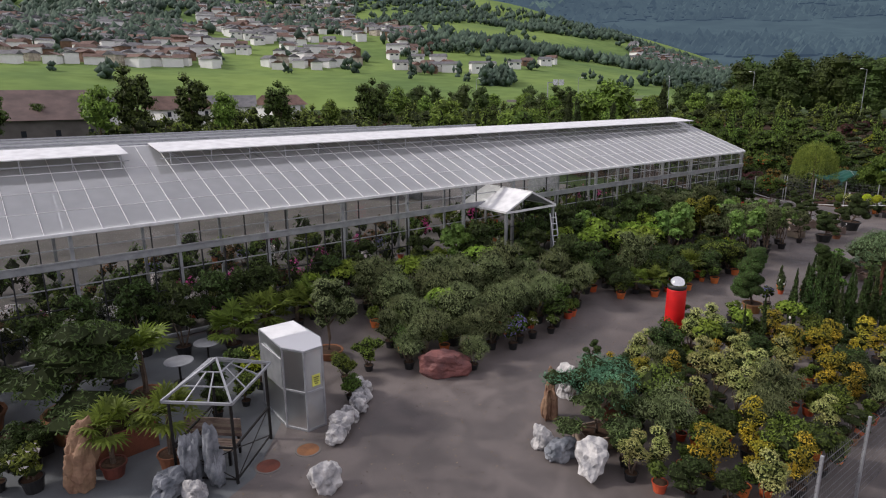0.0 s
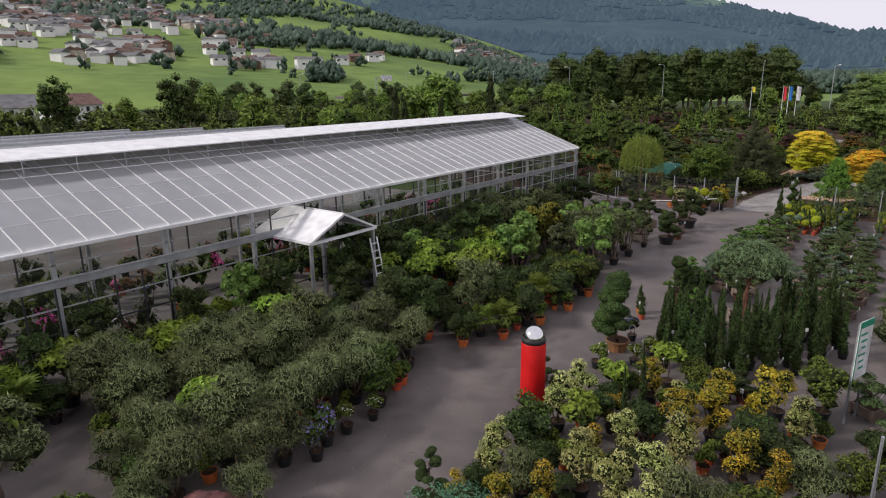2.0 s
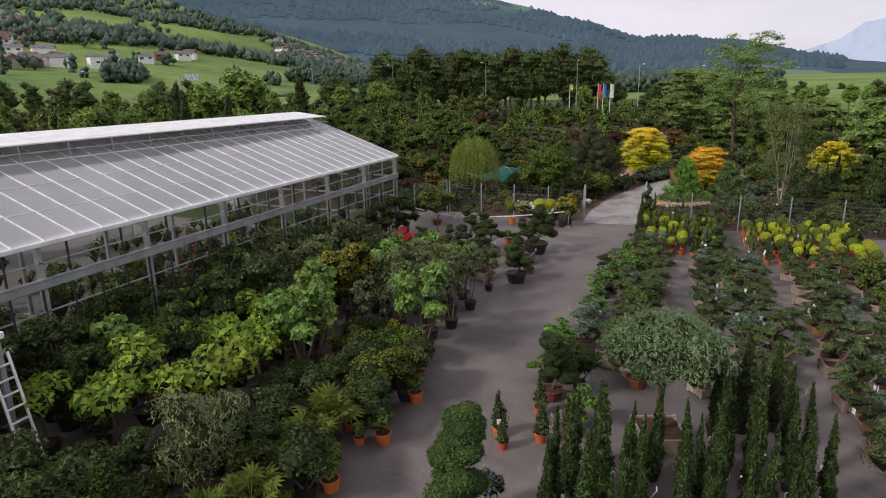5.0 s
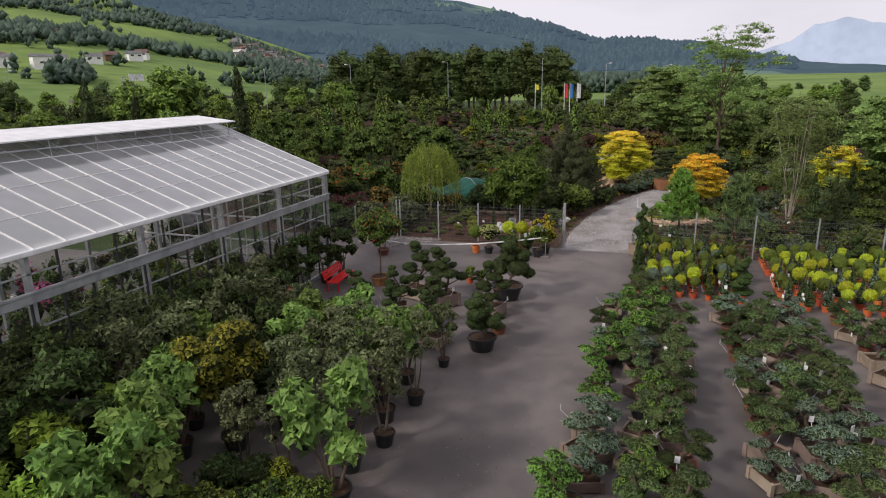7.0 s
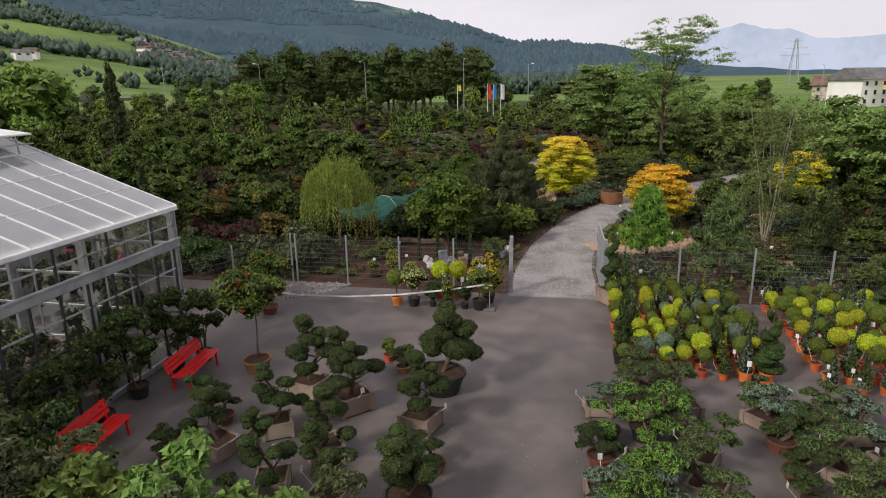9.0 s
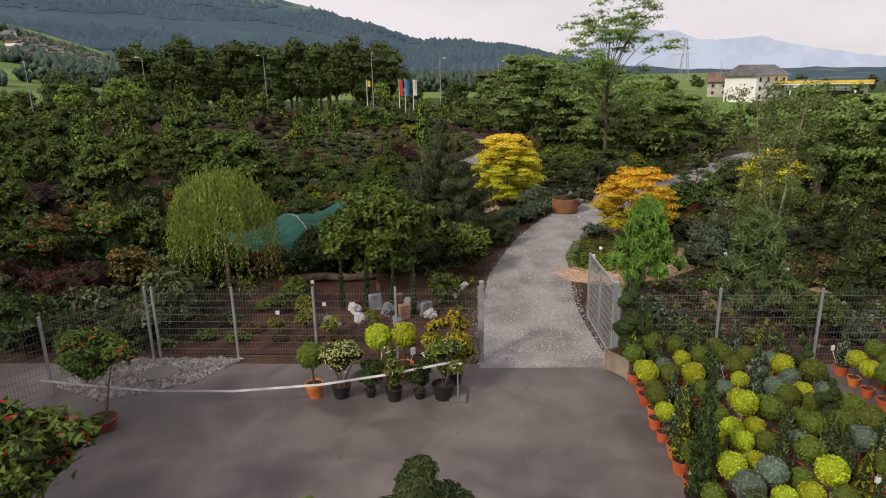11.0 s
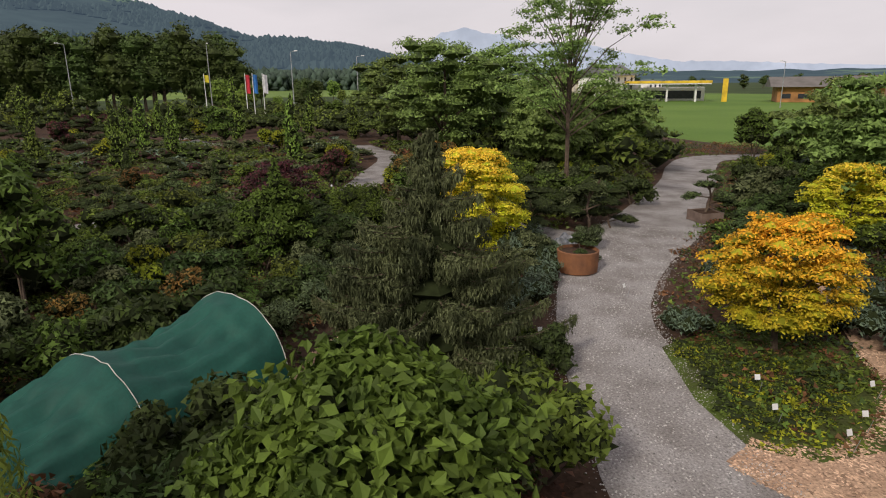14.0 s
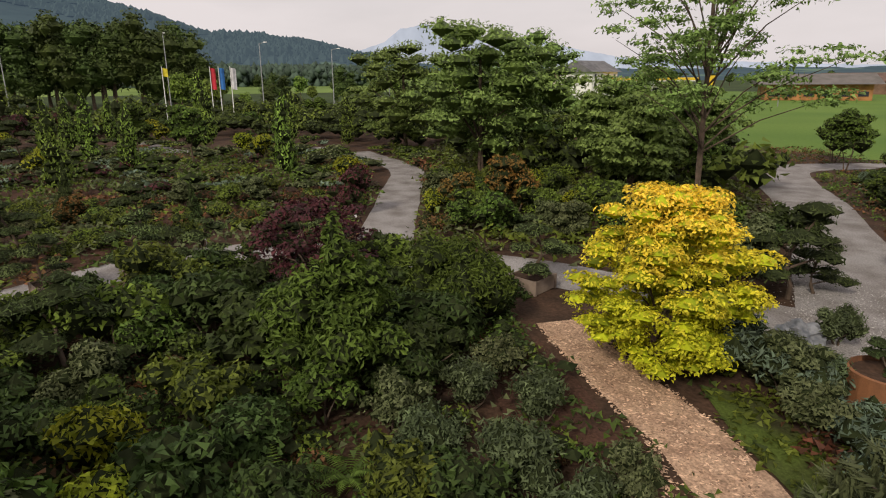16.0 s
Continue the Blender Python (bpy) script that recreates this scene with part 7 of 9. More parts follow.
# ---- garden beyond the fence: single trees ----
def tree(name, label, category, crown, trunk, bark, at, stems=False):
    ob = thing(name, label, category, "", at)
    bm = bmesh.new()
    for pts, r0, r1 in trunk:
        limb(bm, pts, r0, r1)
        if stems:
            part("stem", bm, bark, ob)
            bm = bmesh.new()
    if stems:
        bm.free()
    else:
        part("trunk", bm, bark, ob)
    part("crown", crown, None, ob)
    TAKEN.append((at[0], at[1], 2.0))
    return ob


def spread_limbs(g, n, z0, reach, top, r):
    out = []
    for k in range(n):
        a = 2 * math.pi * (k + g.random() * 0.6) / n
        q = reach * g.uniform(0.6, 1.0)
        z = z0 + (top - z0) * g.uniform(0.35, 0.9)
        out.append(([(0, 0, z0), (0.35 * q * math.cos(a), 0.35 * q * math.sin(a), z0 + (z - z0) * 0.55), (q * math.cos(a), q * math.sin(a), z)], r, r * 0.2))
    return out


def tiers(g, r, z0, z1, layers, per, pad, flat=0.3):
    """Layered flat sprays, as on maples."""
    out = []
    for i in range(layers):
        f = i / (layers - 1)
        w = r * math.sqrt(max(0.06, 1 - ((f - 0.45) / 0.6) ** 2))
        for k in range(per):
            a = g.uniform(0, 6.3)
            q = w * math.sqrt(g.uniform(0.1, 1.0))
            s = pad * g.uniform(0.7, 1.2)
            f = min(1.0, max(0.0, (i + g.uniform(-0.6, 0.6)) / (layers - 1)))
            out.append((q * math.cos(a), q * math.sin(a), z0 + (z1 - z0) * f - 0.12 * r * (q / r) ** 2 + g.normal() * 0.06, s, s, s * flat))
    return out


def carpet(name, label, corners, dense, mats, seed, high, leaf_size=0.15):
    """A low sheet of leaves over a bed, with hummocks, in patches of several plants; it keeps off the paths."""
    rng = np.random.default_rng(seed)
    xs, ys = [c[0] for c in corners], [c[1] for c in corners]
    n = int((max(xs) - min(xs)) * (max(ys) - min(ys)) * dense)
    p = np.stack([rng.uniform(min(xs), max(xs), n), rng.uniform(min(ys), max(ys), n)], 1)
    x0, y0 = p[:, 0], p[:, 1]
    ins = np.zeros(n, bool)
    for (ax, ay), (bx, by) in zip(corners, corners[1:] + corners[:1]):
        if ay != by:
            ins ^= ((ay > y0) != (by > y0)) & (x0 < (bx - ax) * (y0 - ay) / (by - ay) + ax)
    off = np.full(n, 9.0)
    for k, line in enumerate(PATHS):
        for a, b in zip(line, line[1:]):
            a, b = np.array(a), np.array(b)
            u = np.clip(((p - a) @ (b - a)) / ((b - a) @ (b - a)), 0, 1)
            off = np.minimum(off, np.linalg.norm(p - a - u[:, None] * (b - a), axis=1) + (0.7 if k > 2 else -0.45 if k == 0 else 0))
    keep = ins & (off > (1.35 if high > 0.2 else 1.25))
    p, off = p[keep], off[keep]
    x, y = p[:, 0], p[:, 1]
    wave = np.sin(x * 1.9 + 1.7 * np.sin(y * 0.9 + seed)) * np.sin(y * 2.1 + 1.3 * np.sin(x * 1.1))
    h = high * (0.55 + 0.45 * wave) * np.clip((off - 1.2) / 1.2, 0.25, 1)
    patch = (np.sin(x * 0.55 + 2 * np.sin(y * 0.33 + seed)) + np.sin(y * 0.62 + 2 * np.sin(x * 0.41)) + 2 + rng.normal(size=len(p)) * 0.35) / 4
    kind = np.clip((patch * len(mats)).astype(int), 0, len(mats) - 1)
    each = 5
    m = len(p) * each
    c = np.repeat(np.concatenate([p, h[:, None]], 1), each, 0) + rng.normal(size=(m, 3)) * (0.16, 0.16, 0.05) * (leaf_size / 0.15)
    c[:, 2] = np.abs(c[:, 2] - 0.02) + 0.02
    nr = rng.normal(size=(m, 3)) * 0.55 + (0, 0, 1)
    nr /= np.linalg.norm(nr, axis=1, keepdims=True)
    t = np.cross(nr, rng.normal(size=(m, 3)))
    t /= np.linalg.norm(t, axis=1, keepdims=True)
    s = np.cross(nr, t)
    ln = leaf_size * rng.uniform(0.6, 1.4, (m, 1))
    v = np.stack([c - t * ln * 0.4 + s * ln * 0.35, c + t * ln * 0.6, c - t * ln * 0.4 - s * ln * 0.35], 1).reshape(-1, 3)
    tagged(part(name, raw_mesh(name, v.tolist(), np.arange(m * 3).reshape(-1, 3).tolist(), mats, np.repeat(kind, each).tolist()), None), label, "plants", "", "stuff")


g = nrng(201)
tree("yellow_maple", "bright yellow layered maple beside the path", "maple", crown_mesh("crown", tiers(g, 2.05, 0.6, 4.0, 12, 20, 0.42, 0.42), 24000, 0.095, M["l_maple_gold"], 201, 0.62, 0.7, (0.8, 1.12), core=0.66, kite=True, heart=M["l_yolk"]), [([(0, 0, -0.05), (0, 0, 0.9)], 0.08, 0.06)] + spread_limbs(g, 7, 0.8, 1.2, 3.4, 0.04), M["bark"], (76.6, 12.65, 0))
g = nrng(202)
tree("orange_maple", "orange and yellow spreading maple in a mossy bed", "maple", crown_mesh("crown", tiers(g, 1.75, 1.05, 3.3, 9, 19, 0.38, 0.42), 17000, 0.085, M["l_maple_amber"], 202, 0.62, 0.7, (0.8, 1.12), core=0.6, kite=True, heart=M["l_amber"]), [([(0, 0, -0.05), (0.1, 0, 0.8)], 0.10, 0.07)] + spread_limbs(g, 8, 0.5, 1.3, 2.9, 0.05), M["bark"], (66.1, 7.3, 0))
g = nrng(203)
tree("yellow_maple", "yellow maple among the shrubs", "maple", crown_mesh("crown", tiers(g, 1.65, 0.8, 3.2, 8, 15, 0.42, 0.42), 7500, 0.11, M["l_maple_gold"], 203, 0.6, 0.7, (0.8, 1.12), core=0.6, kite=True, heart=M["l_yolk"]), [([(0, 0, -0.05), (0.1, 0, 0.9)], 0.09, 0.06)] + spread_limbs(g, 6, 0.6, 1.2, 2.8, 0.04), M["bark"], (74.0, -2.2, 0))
# weeping willow
g = nrng(204)
verts, faces = [], []
for k in range(620):
    a, q = g.uniform(0, 6.3), 1.75 * math.sqrt(g.uniform(0.02, 1))
    p = np.array((q * math.cos(a), q * math.sin(a), 4.5 - 0.42 * q * q + g.normal() * 0.15))
    drop = g.uniform(1.2, 3.0)
    out_dir = np.array((math.cos(a), math.sin(a), 0)) * 0.25
    n = int(drop / 0.11)
    for i in range(n):
        f = i / n
        c = p + out_dir * f + np.array((0, 0, -drop * f * f * 0.6 - drop * f * 0.4)) + g.normal(size=3) * 0.03
        t = np.array((g.normal() * 0.5, g.normal() * 0.5, -1.0))
        t /= np.linalg.norm(t)
        s = np.cross(t, g.normal(size=3))
        s /= np.linalg.norm(s)
        b = len(verts)
        verts += [tuple(c - t * 0.07), tuple(c + s * 0.018), tuple(c + t * 0.09), tuple(c - s * 0.018)]
        faces.append((b, b + 1, b + 2, b + 3))
tree("weeping_willow", "light green weeping willow behind the fence", "willow", raw_mesh("crown", verts, faces, [M["l_willow"]]), [([(0, 0, -0.05), (0.05, 0, 1.8), (0, 0, 3.6)], 0.09, 0.05)] + spread_limbs(g, 9, 2.6, 1.4, 4.1, 0.04), M["bark"], (59.6, 23.4, 0))
# large-leaved shrub tree
g = nrng(205)
tree("large_leaved_tree", "broad green tree with large heart-shaped leaves", "tree", crown_mesh("crown", tiers(g, 1.8, 1.3, 3.5, 9, 12, 0.40, 0.6), 10500, 0.175, M["l_large"], 205, 0.72, 0.5, (0.6, 1.45), core=0.42, messy=0.8, kite=True), [([(0, 0, -0.05), (0.1, 0, 1.0)], 0.1, 0.08)] + spread_limbs(g, 9, 0.9, 1.5, 3.2, 0.05), M["bark"], (59.8, 17.95, 0))
# weeping spruce: sweeping limbs, each with a curtain of hanging twigs
def weeping_spruce(at):
    g = nrng(206)
    verts, faces, limbs = [], [], [([(0, 0, -0.05), (0.06, 0, 2.6), (0.0, 0.05, 5.55)], 0.13, 0.02)]

    def blade(a, b, w):
        n = len(verts)
        verts.extend((tuple(a + w), tuple(b), tuple(a - w)))
        faces.append((n, n + 1, n + 2))

    def tassel(top, length, r, d, side):
        """A bunch of hanging twigs, each set with short needles."""
        strands, steps = 10, max(4, int(length / 0.06))
        o = np.outer(g.normal(size=strands), side) * r + np.outer(g.normal(size=strands), d) * r * 0.7
        ln = length * g.uniform(0.5, 1.1, strands)
        u = (np.arange(steps) + 0.5) / steps
        c = top + o[:, None, :] * (1 - 0.35 * u[None, :, None]) - np.array((0, 0, 1.0)) * (ln[:, None] * u[None, :])[:, :, None]
        c = (c + g.normal(size=c.shape) * 0.012).reshape(-1, 3)
        t = g.normal(size=c.shape) * 0.28 + (0, 0, -1.0)
        t /= np.linalg.norm(t, axis=1, keepdims=True)
        w = np.cross(t, g.normal(size=c.shape))
        w /= np.linalg.norm(w, axis=1, keepdims=True) + 1e-9
        size = g.uniform(0.08, 0.14, (len(c), 1))
        n = len(verts)
        verts.extend(np.stack([c + w * 0.017, c + t * size, c - w * 0.017], 1).reshape(-1, 3).tolist())
        faces.extend((np.arange(len(c) * 3).reshape(-1, 3) + n).tolist())

    for tier in range(16):
        f = tier / 15
        for k in range(9 if tier < 10 else 6):
            z = 0.75 + 4.45 * f + g.normal() * 0.16
            a = k * 2 * math.pi / (9 if tier < 10 else 6) + tier * 0.9 + g.normal() * 0.22
            q = (0.26 + 2.95 * (1 - f) ** 0.82) * g.uniform(0.62, 1.12)
            d, side = np.array((math.cos(a), math.sin(a), 0)), np.array((-math.sin(a), math.cos(a), 0))
            bend = g.normal() * 0.16
            sag = g.uniform(0.22, 0.42)
            pts = []
            steps = max(4, int(q * 8))
            for i in range(steps + 1):
                u = i / steps
                pts.append(d * q * u + side * bend * q * u * u + np.array((0, 0, z - sag * q * u + 0.30 * q * u**3)))
            limbs.append(([tuple(p) for p in pts[:: max(1, steps // 4)]], 0.035 * (1.1 - 0.6 * f), 0.008))
            for i, c in enumerate(pts[1:]):
                u = (i + 1) / steps
                ln = (0.18 + 0.52 * math.sin(math.pi * min(1.0, 0.2 + 0.75 * u))) * (1.05 - 0.5 * f)
                tassel(c, ln * g.uniform(0.7, 1.15), 0.10, d, side)
                if g.random() < 0.75:
                    tassel(c + side * g.choice((-1, 1)) * g.uniform(0.10, 0.24) * (1.2 - 0.5 * u) + np.array((0, 0, -0.04)), ln * g.uniform(0.5, 0.9), 0.06, d, side)
                for _ in range(22):
                    t = side * g.normal() * 0.8 + d * 0.7 + np.array((0, 0, 0.35 + 0.3 * g.normal()))
                    t /= np.linalg.norm(t)
                    blade(c + g.normal(size=3) * 0.03, c + t * g.uniform(0.09, 0.19), np.cross(t, g.normal(size=3)) * 0.010)
    count = len(faces)
    # A stack of dark balls stands in for the spruce's shaded interior.
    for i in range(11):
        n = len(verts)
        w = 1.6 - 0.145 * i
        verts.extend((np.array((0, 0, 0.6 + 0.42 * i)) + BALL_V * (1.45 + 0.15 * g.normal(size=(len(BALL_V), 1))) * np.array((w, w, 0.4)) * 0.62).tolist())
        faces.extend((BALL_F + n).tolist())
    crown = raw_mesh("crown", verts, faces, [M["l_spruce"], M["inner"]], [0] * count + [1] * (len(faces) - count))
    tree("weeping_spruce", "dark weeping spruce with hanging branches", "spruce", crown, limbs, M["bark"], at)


weeping_spruce((66.85, 15.95, 0))
# bright green young tree, rhododendron mound and red maple by the bend
g = nrng(231)
cl = round_clumps(g, 1.75, 0.15, 2.9, 34, 0.55) + [(g.normal() * 0.15, g.normal() * 0.15, 2.6 + 0.25 * i, 0.5 - 0.09 * i, 0.5 - 0.09 * i, 0.35) for i in range(5)]
tree("garden_tree", "bright green bushy young tree among rhododendrons", "tree", crown_mesh("crown", cl, 7500, 0.17, M["l_green"], 231, 0.45, 0.4, (0.75, 1.15), core=0.7, kite=True), [([(0, 0, -0.05), (0.05, 0, 2.6)], 0.07, 0.03)], M["bark"], (77.3, 20.0, 0))
g = nrng(232)
tree("rhododendron", "large rounded dark rhododendron mound", "rhododendron", crown_mesh("crown", round_clumps(g, 2.1, -0.6, 2.6, 46, 0.6), 9000, 0.16, M["l_green"], 232, 0.36, 0.3, (0.8, 1.12), core=0.72, kite=True), spread_limbs(g, 6, 0.1, 1.2, 1.6, 0.05), M["bark"], (80.8, 16.7, 0))
g = nrng(233)
tree("red_maple", "airy dark red maple beside the gravel path", "maple", crown_mesh("crown", tiers(g, 1.7, 1.5, 3.1, 6, 12, 0.42, 0.35), 4200, 0.12, M["l_purple"], 233, 0.6, 0.6, (0.7, 1.15), core=0.4), [([(0, 0, -0.05), (0.1, 0, 1.1)], 0.09, 0.06)] + spread_limbs(g, 8, 0.9, 1.5, 2.6, 0.04), M["bark"], (82.4, 20.2, 0))
# small soft pine by the gate
g = nrng(207)
cl = []
for i in range(30):
    z = 0.5 + 2.7 * (i / 30)
    q = (1.35 - 1.1 * (i / 30)) * g.uniform(0.55, 1.05)
    cl.append((q * math.cos(i * 2.4), q * math.sin(i * 2.4), z + 0.25 * q, 0.26, 0.26, 0.3))
    cl.append((0.5 * q * math.cos(i * 2.4), 0.5 * q * math.sin(i * 2.4), z + 0.1, 0.24, 0.24, 0.22))
tree("soft_pine", "soft bright green young pine beside the gate", "pine", crown_mesh("crown", cl, 9500, 0.24, M["l_pine_fresh"], 207, 0.09, 0, (0.5, 1.3), (0, 0, 0.7), 0.5, 0.6), [([(0, 0, -0.05), (0, 0, 3.4)], 0.07, 0.02)], M["bark"], (59.3, 8.7, 0))
g = nrng(208)
tree("soft_pine", "grey-green young pine behind the fence", "pine", crown_mesh("crown", [(c[0], c[1], c[2] * 1.05, *c[3:]) for c in cl], 7500, 0.24, M["l_pine"], 208, 0.09, 0, (0.5, 1.3), (0, 0, 0.7), 0.5, 0.6), [([(0, 0, -0.05), (0, 0, 3.4)], 0.07, 0.02)], M["bark_red"], (56.6, 6.2, 0))
# birch
g = nrng(209)
tr, cl = [], []
for k in range(7):
    a = k * 0.9 + g.normal() * 0.2
    q = g.uniform(0.5, 1.9)
    bow = g.normal(size=2) * 0.2
    tr.append(([(0.12 * math.cos(a), 0.12 * math.sin(a), -0.05), (0.3 * q * math.cos(a) + bow[0], 0.3 * q * math.sin(a) + bow[1], 2.2), (0.7 * q * math.cos(a), 0.7 * q * math.sin(a), 4.6), (q * math.cos(a), q * math.sin(a), 6.6)], 0.035, 0.006))
    for i in range(26):
        f = g.uniform(0.12, 1.0)
        w = 0.35 + 0.75 * math.sin(math.pi * min(1, 0.15 + f * 0.8))
        cl.append((q * f * math.cos(a) + g.normal() * w, q * f * math.sin(a) + g.normal() * w, 0.7 + 6.0 * f + g.normal() * 0.3, 0.32, 0.32, 0.42))
tree("birch", "airy multi-stemmed white-barked birch", "birch", crown_mesh("crown", cl, 17000, 0.10, leaf("birch_leaves", (0.15, 0.185, 0.055), (0.085, 0.11, 0.035)), 209, 0.55, 0.2, (0.1, 1.25), core=0), tr, M["bark_white"], (64.0, 2.5, 0), True)
# tall airy tree and its broad neighbours
g = nrng(210)
tr, cl = [([(0, 0, -0.1), (0.1, 0, 3), (0.05, 0.1, 6.5), (0.3, 0, 10.5)], 0.17, 0.04)], []
for k in range(34):
    a, f = k * 2.4, g.uniform(0.3, 1.0)
    q = (1.6 + 3.4 * math.sin(min(1.0, f * 1.15) * 2.6)) * g.uniform(0.5, 1.1)
    z = 2.5 + 10.0 * f
    tr.append(([(0.1 * f, 0, z * 0.62), (0.45 * q * math.cos(a), 0.45 * q * math.sin(a), z * 0.84), (q * math.cos(a), q * math.sin(a), z)], 0.04, 0.008))
    for i in range(7):
        u = g.uniform(0.35, 1.12)
        cl.append((q * u * math.cos(a) + g.normal() * 0.35, q * u * math.sin(a) + g.normal() * 0.35, z * (0.84 + 0.16 * u) + g.normal() * 0.2, 0.75, 0.75, 0.26))
tree("locust_tree", "tall airy locust tree with layered sprays", "tree", crown_mesh("crown", cl, 19000, 0.17, M["l_broad"], 210, 0.45, 0.6, (0.1, 1.1), core=0), tr, M["bark"], (86.0, 4.8, 0))
for x, y, s, seed in ((104, 8, 1.0, 211), (111, 2, 0.95, 212), (98, 1, 0.7, 213), (93, 3.5, 0.55, 214), (119, 10, 0.95, 215), (100, -5, 0.6, 216), (89, -15, 0.62, 217), (84, -18, 0.6, 218), (77.4, -6.4, 0.66, 219), (71.5, -8.5, 0.62, 220)):
    g = nrng(seed)
    cl = [(c[0], c[1], c[2], c[3], c[4], c[5] * 0.6) for c in round_clumps(g, 6.2 * s, 0.8 * s, 11.2 * s, 90, 1.25 * s)]
    tree("broad_tree", "broad layered green tree", "tree", crown_mesh("crown", cl, 12000, 0.24, M["l_broad"], seed, 0.5, 0.5, (0.6, 1.15), core=0.6, heart=M["l_far"]), [([(0, 0, -0.1), (0.1, 0, 3 * s), (0, 0.1, 8 * s)], 0.25, 0.08)] + spread_limbs(g, 8, 2.2 * s, 4 * s, 8 * s, 0.1), M["bark"], (x, y, 0))

# green shade cloth over hoops
hoop = thing("covered_frame", "green shade cloth stretched over low hoops", "cover")
nu, nv = 76, 44
axis0, axis1 = Vector((63.2, 25.1, 0)), Vector((67.85, 20.5, 0))
side = (axis1 - axis0).normalized().cross(Vector((0, 0, 1)))
verts, faces = [], []
for i in range(nu):
    u = i / (nu - 1)
    slack = abs(math.sin(u * math.pi * 2.0))
    hgt = 1.35 + 0.62 * u - 0.44 * slack**1.2
    wid = 1.6 + 0.2 * u - 0.10 * slack
    for j in range(nv):
        v = j / (nv - 1) * math.pi
        fold = 0.085 * math.sin(j * 1.45 + 1.6 * noise.noise(Vector((u * 3, 0.4, 2)))) * slack * math.sin(v)
        crease = 0.16 * slack * noise.noise(Vector((u * 9, v * 2.4, 0))) + 0.085 * noise.noise(Vector((u * 22, v * 5, 3)))
        hang = 0.10 * noise.noise(Vector((u * 12, 0, 7))) if j in (0, nv - 1) else 0
        p = axis0.lerp(axis1, u) + side * wid * -math.cos(v) * (1 + 0.04 * fold) + Vector((0, 0, max(0.02, hgt * math.sin(v) ** 0.8 + fold + crease * math.sin(v) + hang)))
        verts.append(tuple(p))
for i in range(nu - 1):
    for j in range(nv - 1):
        b = i * nv + j
        faces.append((b, b + 1, b + nv + 1, b + nv))
part("cloth", raw_mesh("cloth", verts, faces, [M["tarp"]], None, True), None, hoop)
for i in (0, 38, 75):
    bm = bmesh.new()
    pts = [Vector(verts[i * nv + j]) * 1.0 + Vector((0, 0, 0.012)) for j in range(0, nv, 2)]
    limb(bm, pts, 0.010, 0.010, 5)
    part("cord", bm, M["cord"], hoop)

# stone posts and a fallen trunk in the bed behind the fence
for k, (x, y, h) in enumerate(((57.9, 17.75, 0.55), (57.05, 16.7, 0.5), (57.4, 16.05, 0.45), (58.3, 17.1, 0.4))):
    bm = box(-0.20, -0.09, -0.05, 0.20, 0.09, h, 0.025)
    for v in bm.verts:
        v.co += Vector((noise.noise(v.co * 3 + Vector((k, 0, 0))), noise.noise(v.co * 3 + Vector((0, k, 4))), 0)) * 0.05
    tagged(part("stone_post", bm, M["tan_rock"] if k % 2 else M["grey_rock"], None, "", pose(x, y, 0, 4, k * 3 - 4, -75 + 12 * k)), "upright rough stone slab in the mulch bed", "stone", "stone posts")
bm = bmesh.new()
limb(bm, [(60.6, 21.2, 0.16), (60.9, 20.2, 0.2), (60.8, 19.2, 0.17), (61.0, 18.4, 0.2)], 0.17, 0.13, 9)
tagged(part("fallen_log", bm, M["bark"]), "grey fallen tree trunk lying in the bed", "log")
put("g_purple", 1.4, [(56.6, 27.2, 0.8), (57.2, 28.8, 0.7)])
bush("aster", "low mound of violet-blue asters", "flowers", M["l_green"], "none", 0.2, 0, 0.6, 0.0, 0.6, 900, 0.07, 0.6, (255,), 10, 0.4, "", 2, (M["f_blue"], 0.5), name="aster_mound")
put("aster", 0.8, [(56.4, 25.6, 0.9), (56.9, 25.1, 0.7)])
tub = thing("planter", "round rusty tub planter with a clipped pine", "planter", "", (72.8, 3.0, 0))
part("tub", lathe([(0.55, 0), (0.72, 0.05), (0.75, 0.8), (0.70, 0.82), (0.68, 0.7)], 24), M["rust_box"], tub)
part("soil", lathe([(0.66, 0.6), (0.66, 0.72)], 24), M["soil"], tub)
pads("dome_pine", "clipped dark dome-shaped pine", "pine", M["l_pine"], "none", 0.5, 0, 1.25, 0.55, 6, 0.45, 3000, 0.08, (183,), "", None, "clipped_pine", 0.5, thick=0.06)
place("dome_pine", 72.8, 3.0, 1.0, 0, 0.72)

# tubs and stones beside the path
tub = thing("planter", "round rusty tub planter beside the path", "planter", "", (73.6, 9.4, 0))
part("tub", lathe([(0.55, 0), (0.72, 0.05), (0.75, 0.8), (0.70, 0.82), (0.68, 0.7)], 24), M["rust_box"], tub)
part("soil", lathe([(0.66, 0.6), (0.66, 0.72)], 24), M["soil"], tub)
put("g_cloud", 1.4, [(85.8, 19.2, 0.95), (82.4, 13.4, 0.95), (86.6, 25.6, 1.0), (85.7, 23.3, 0.9), (86.0, 28.2, 0.8), (79.8, 0.2, 1.0)])
put("g_cloud_free", 1.6, [(73.8, 9.2, 0.55), (91.5, 26.5, 1.1), (79.5, 9.2, 0.9), (90.0, 30.5, 1.0)])
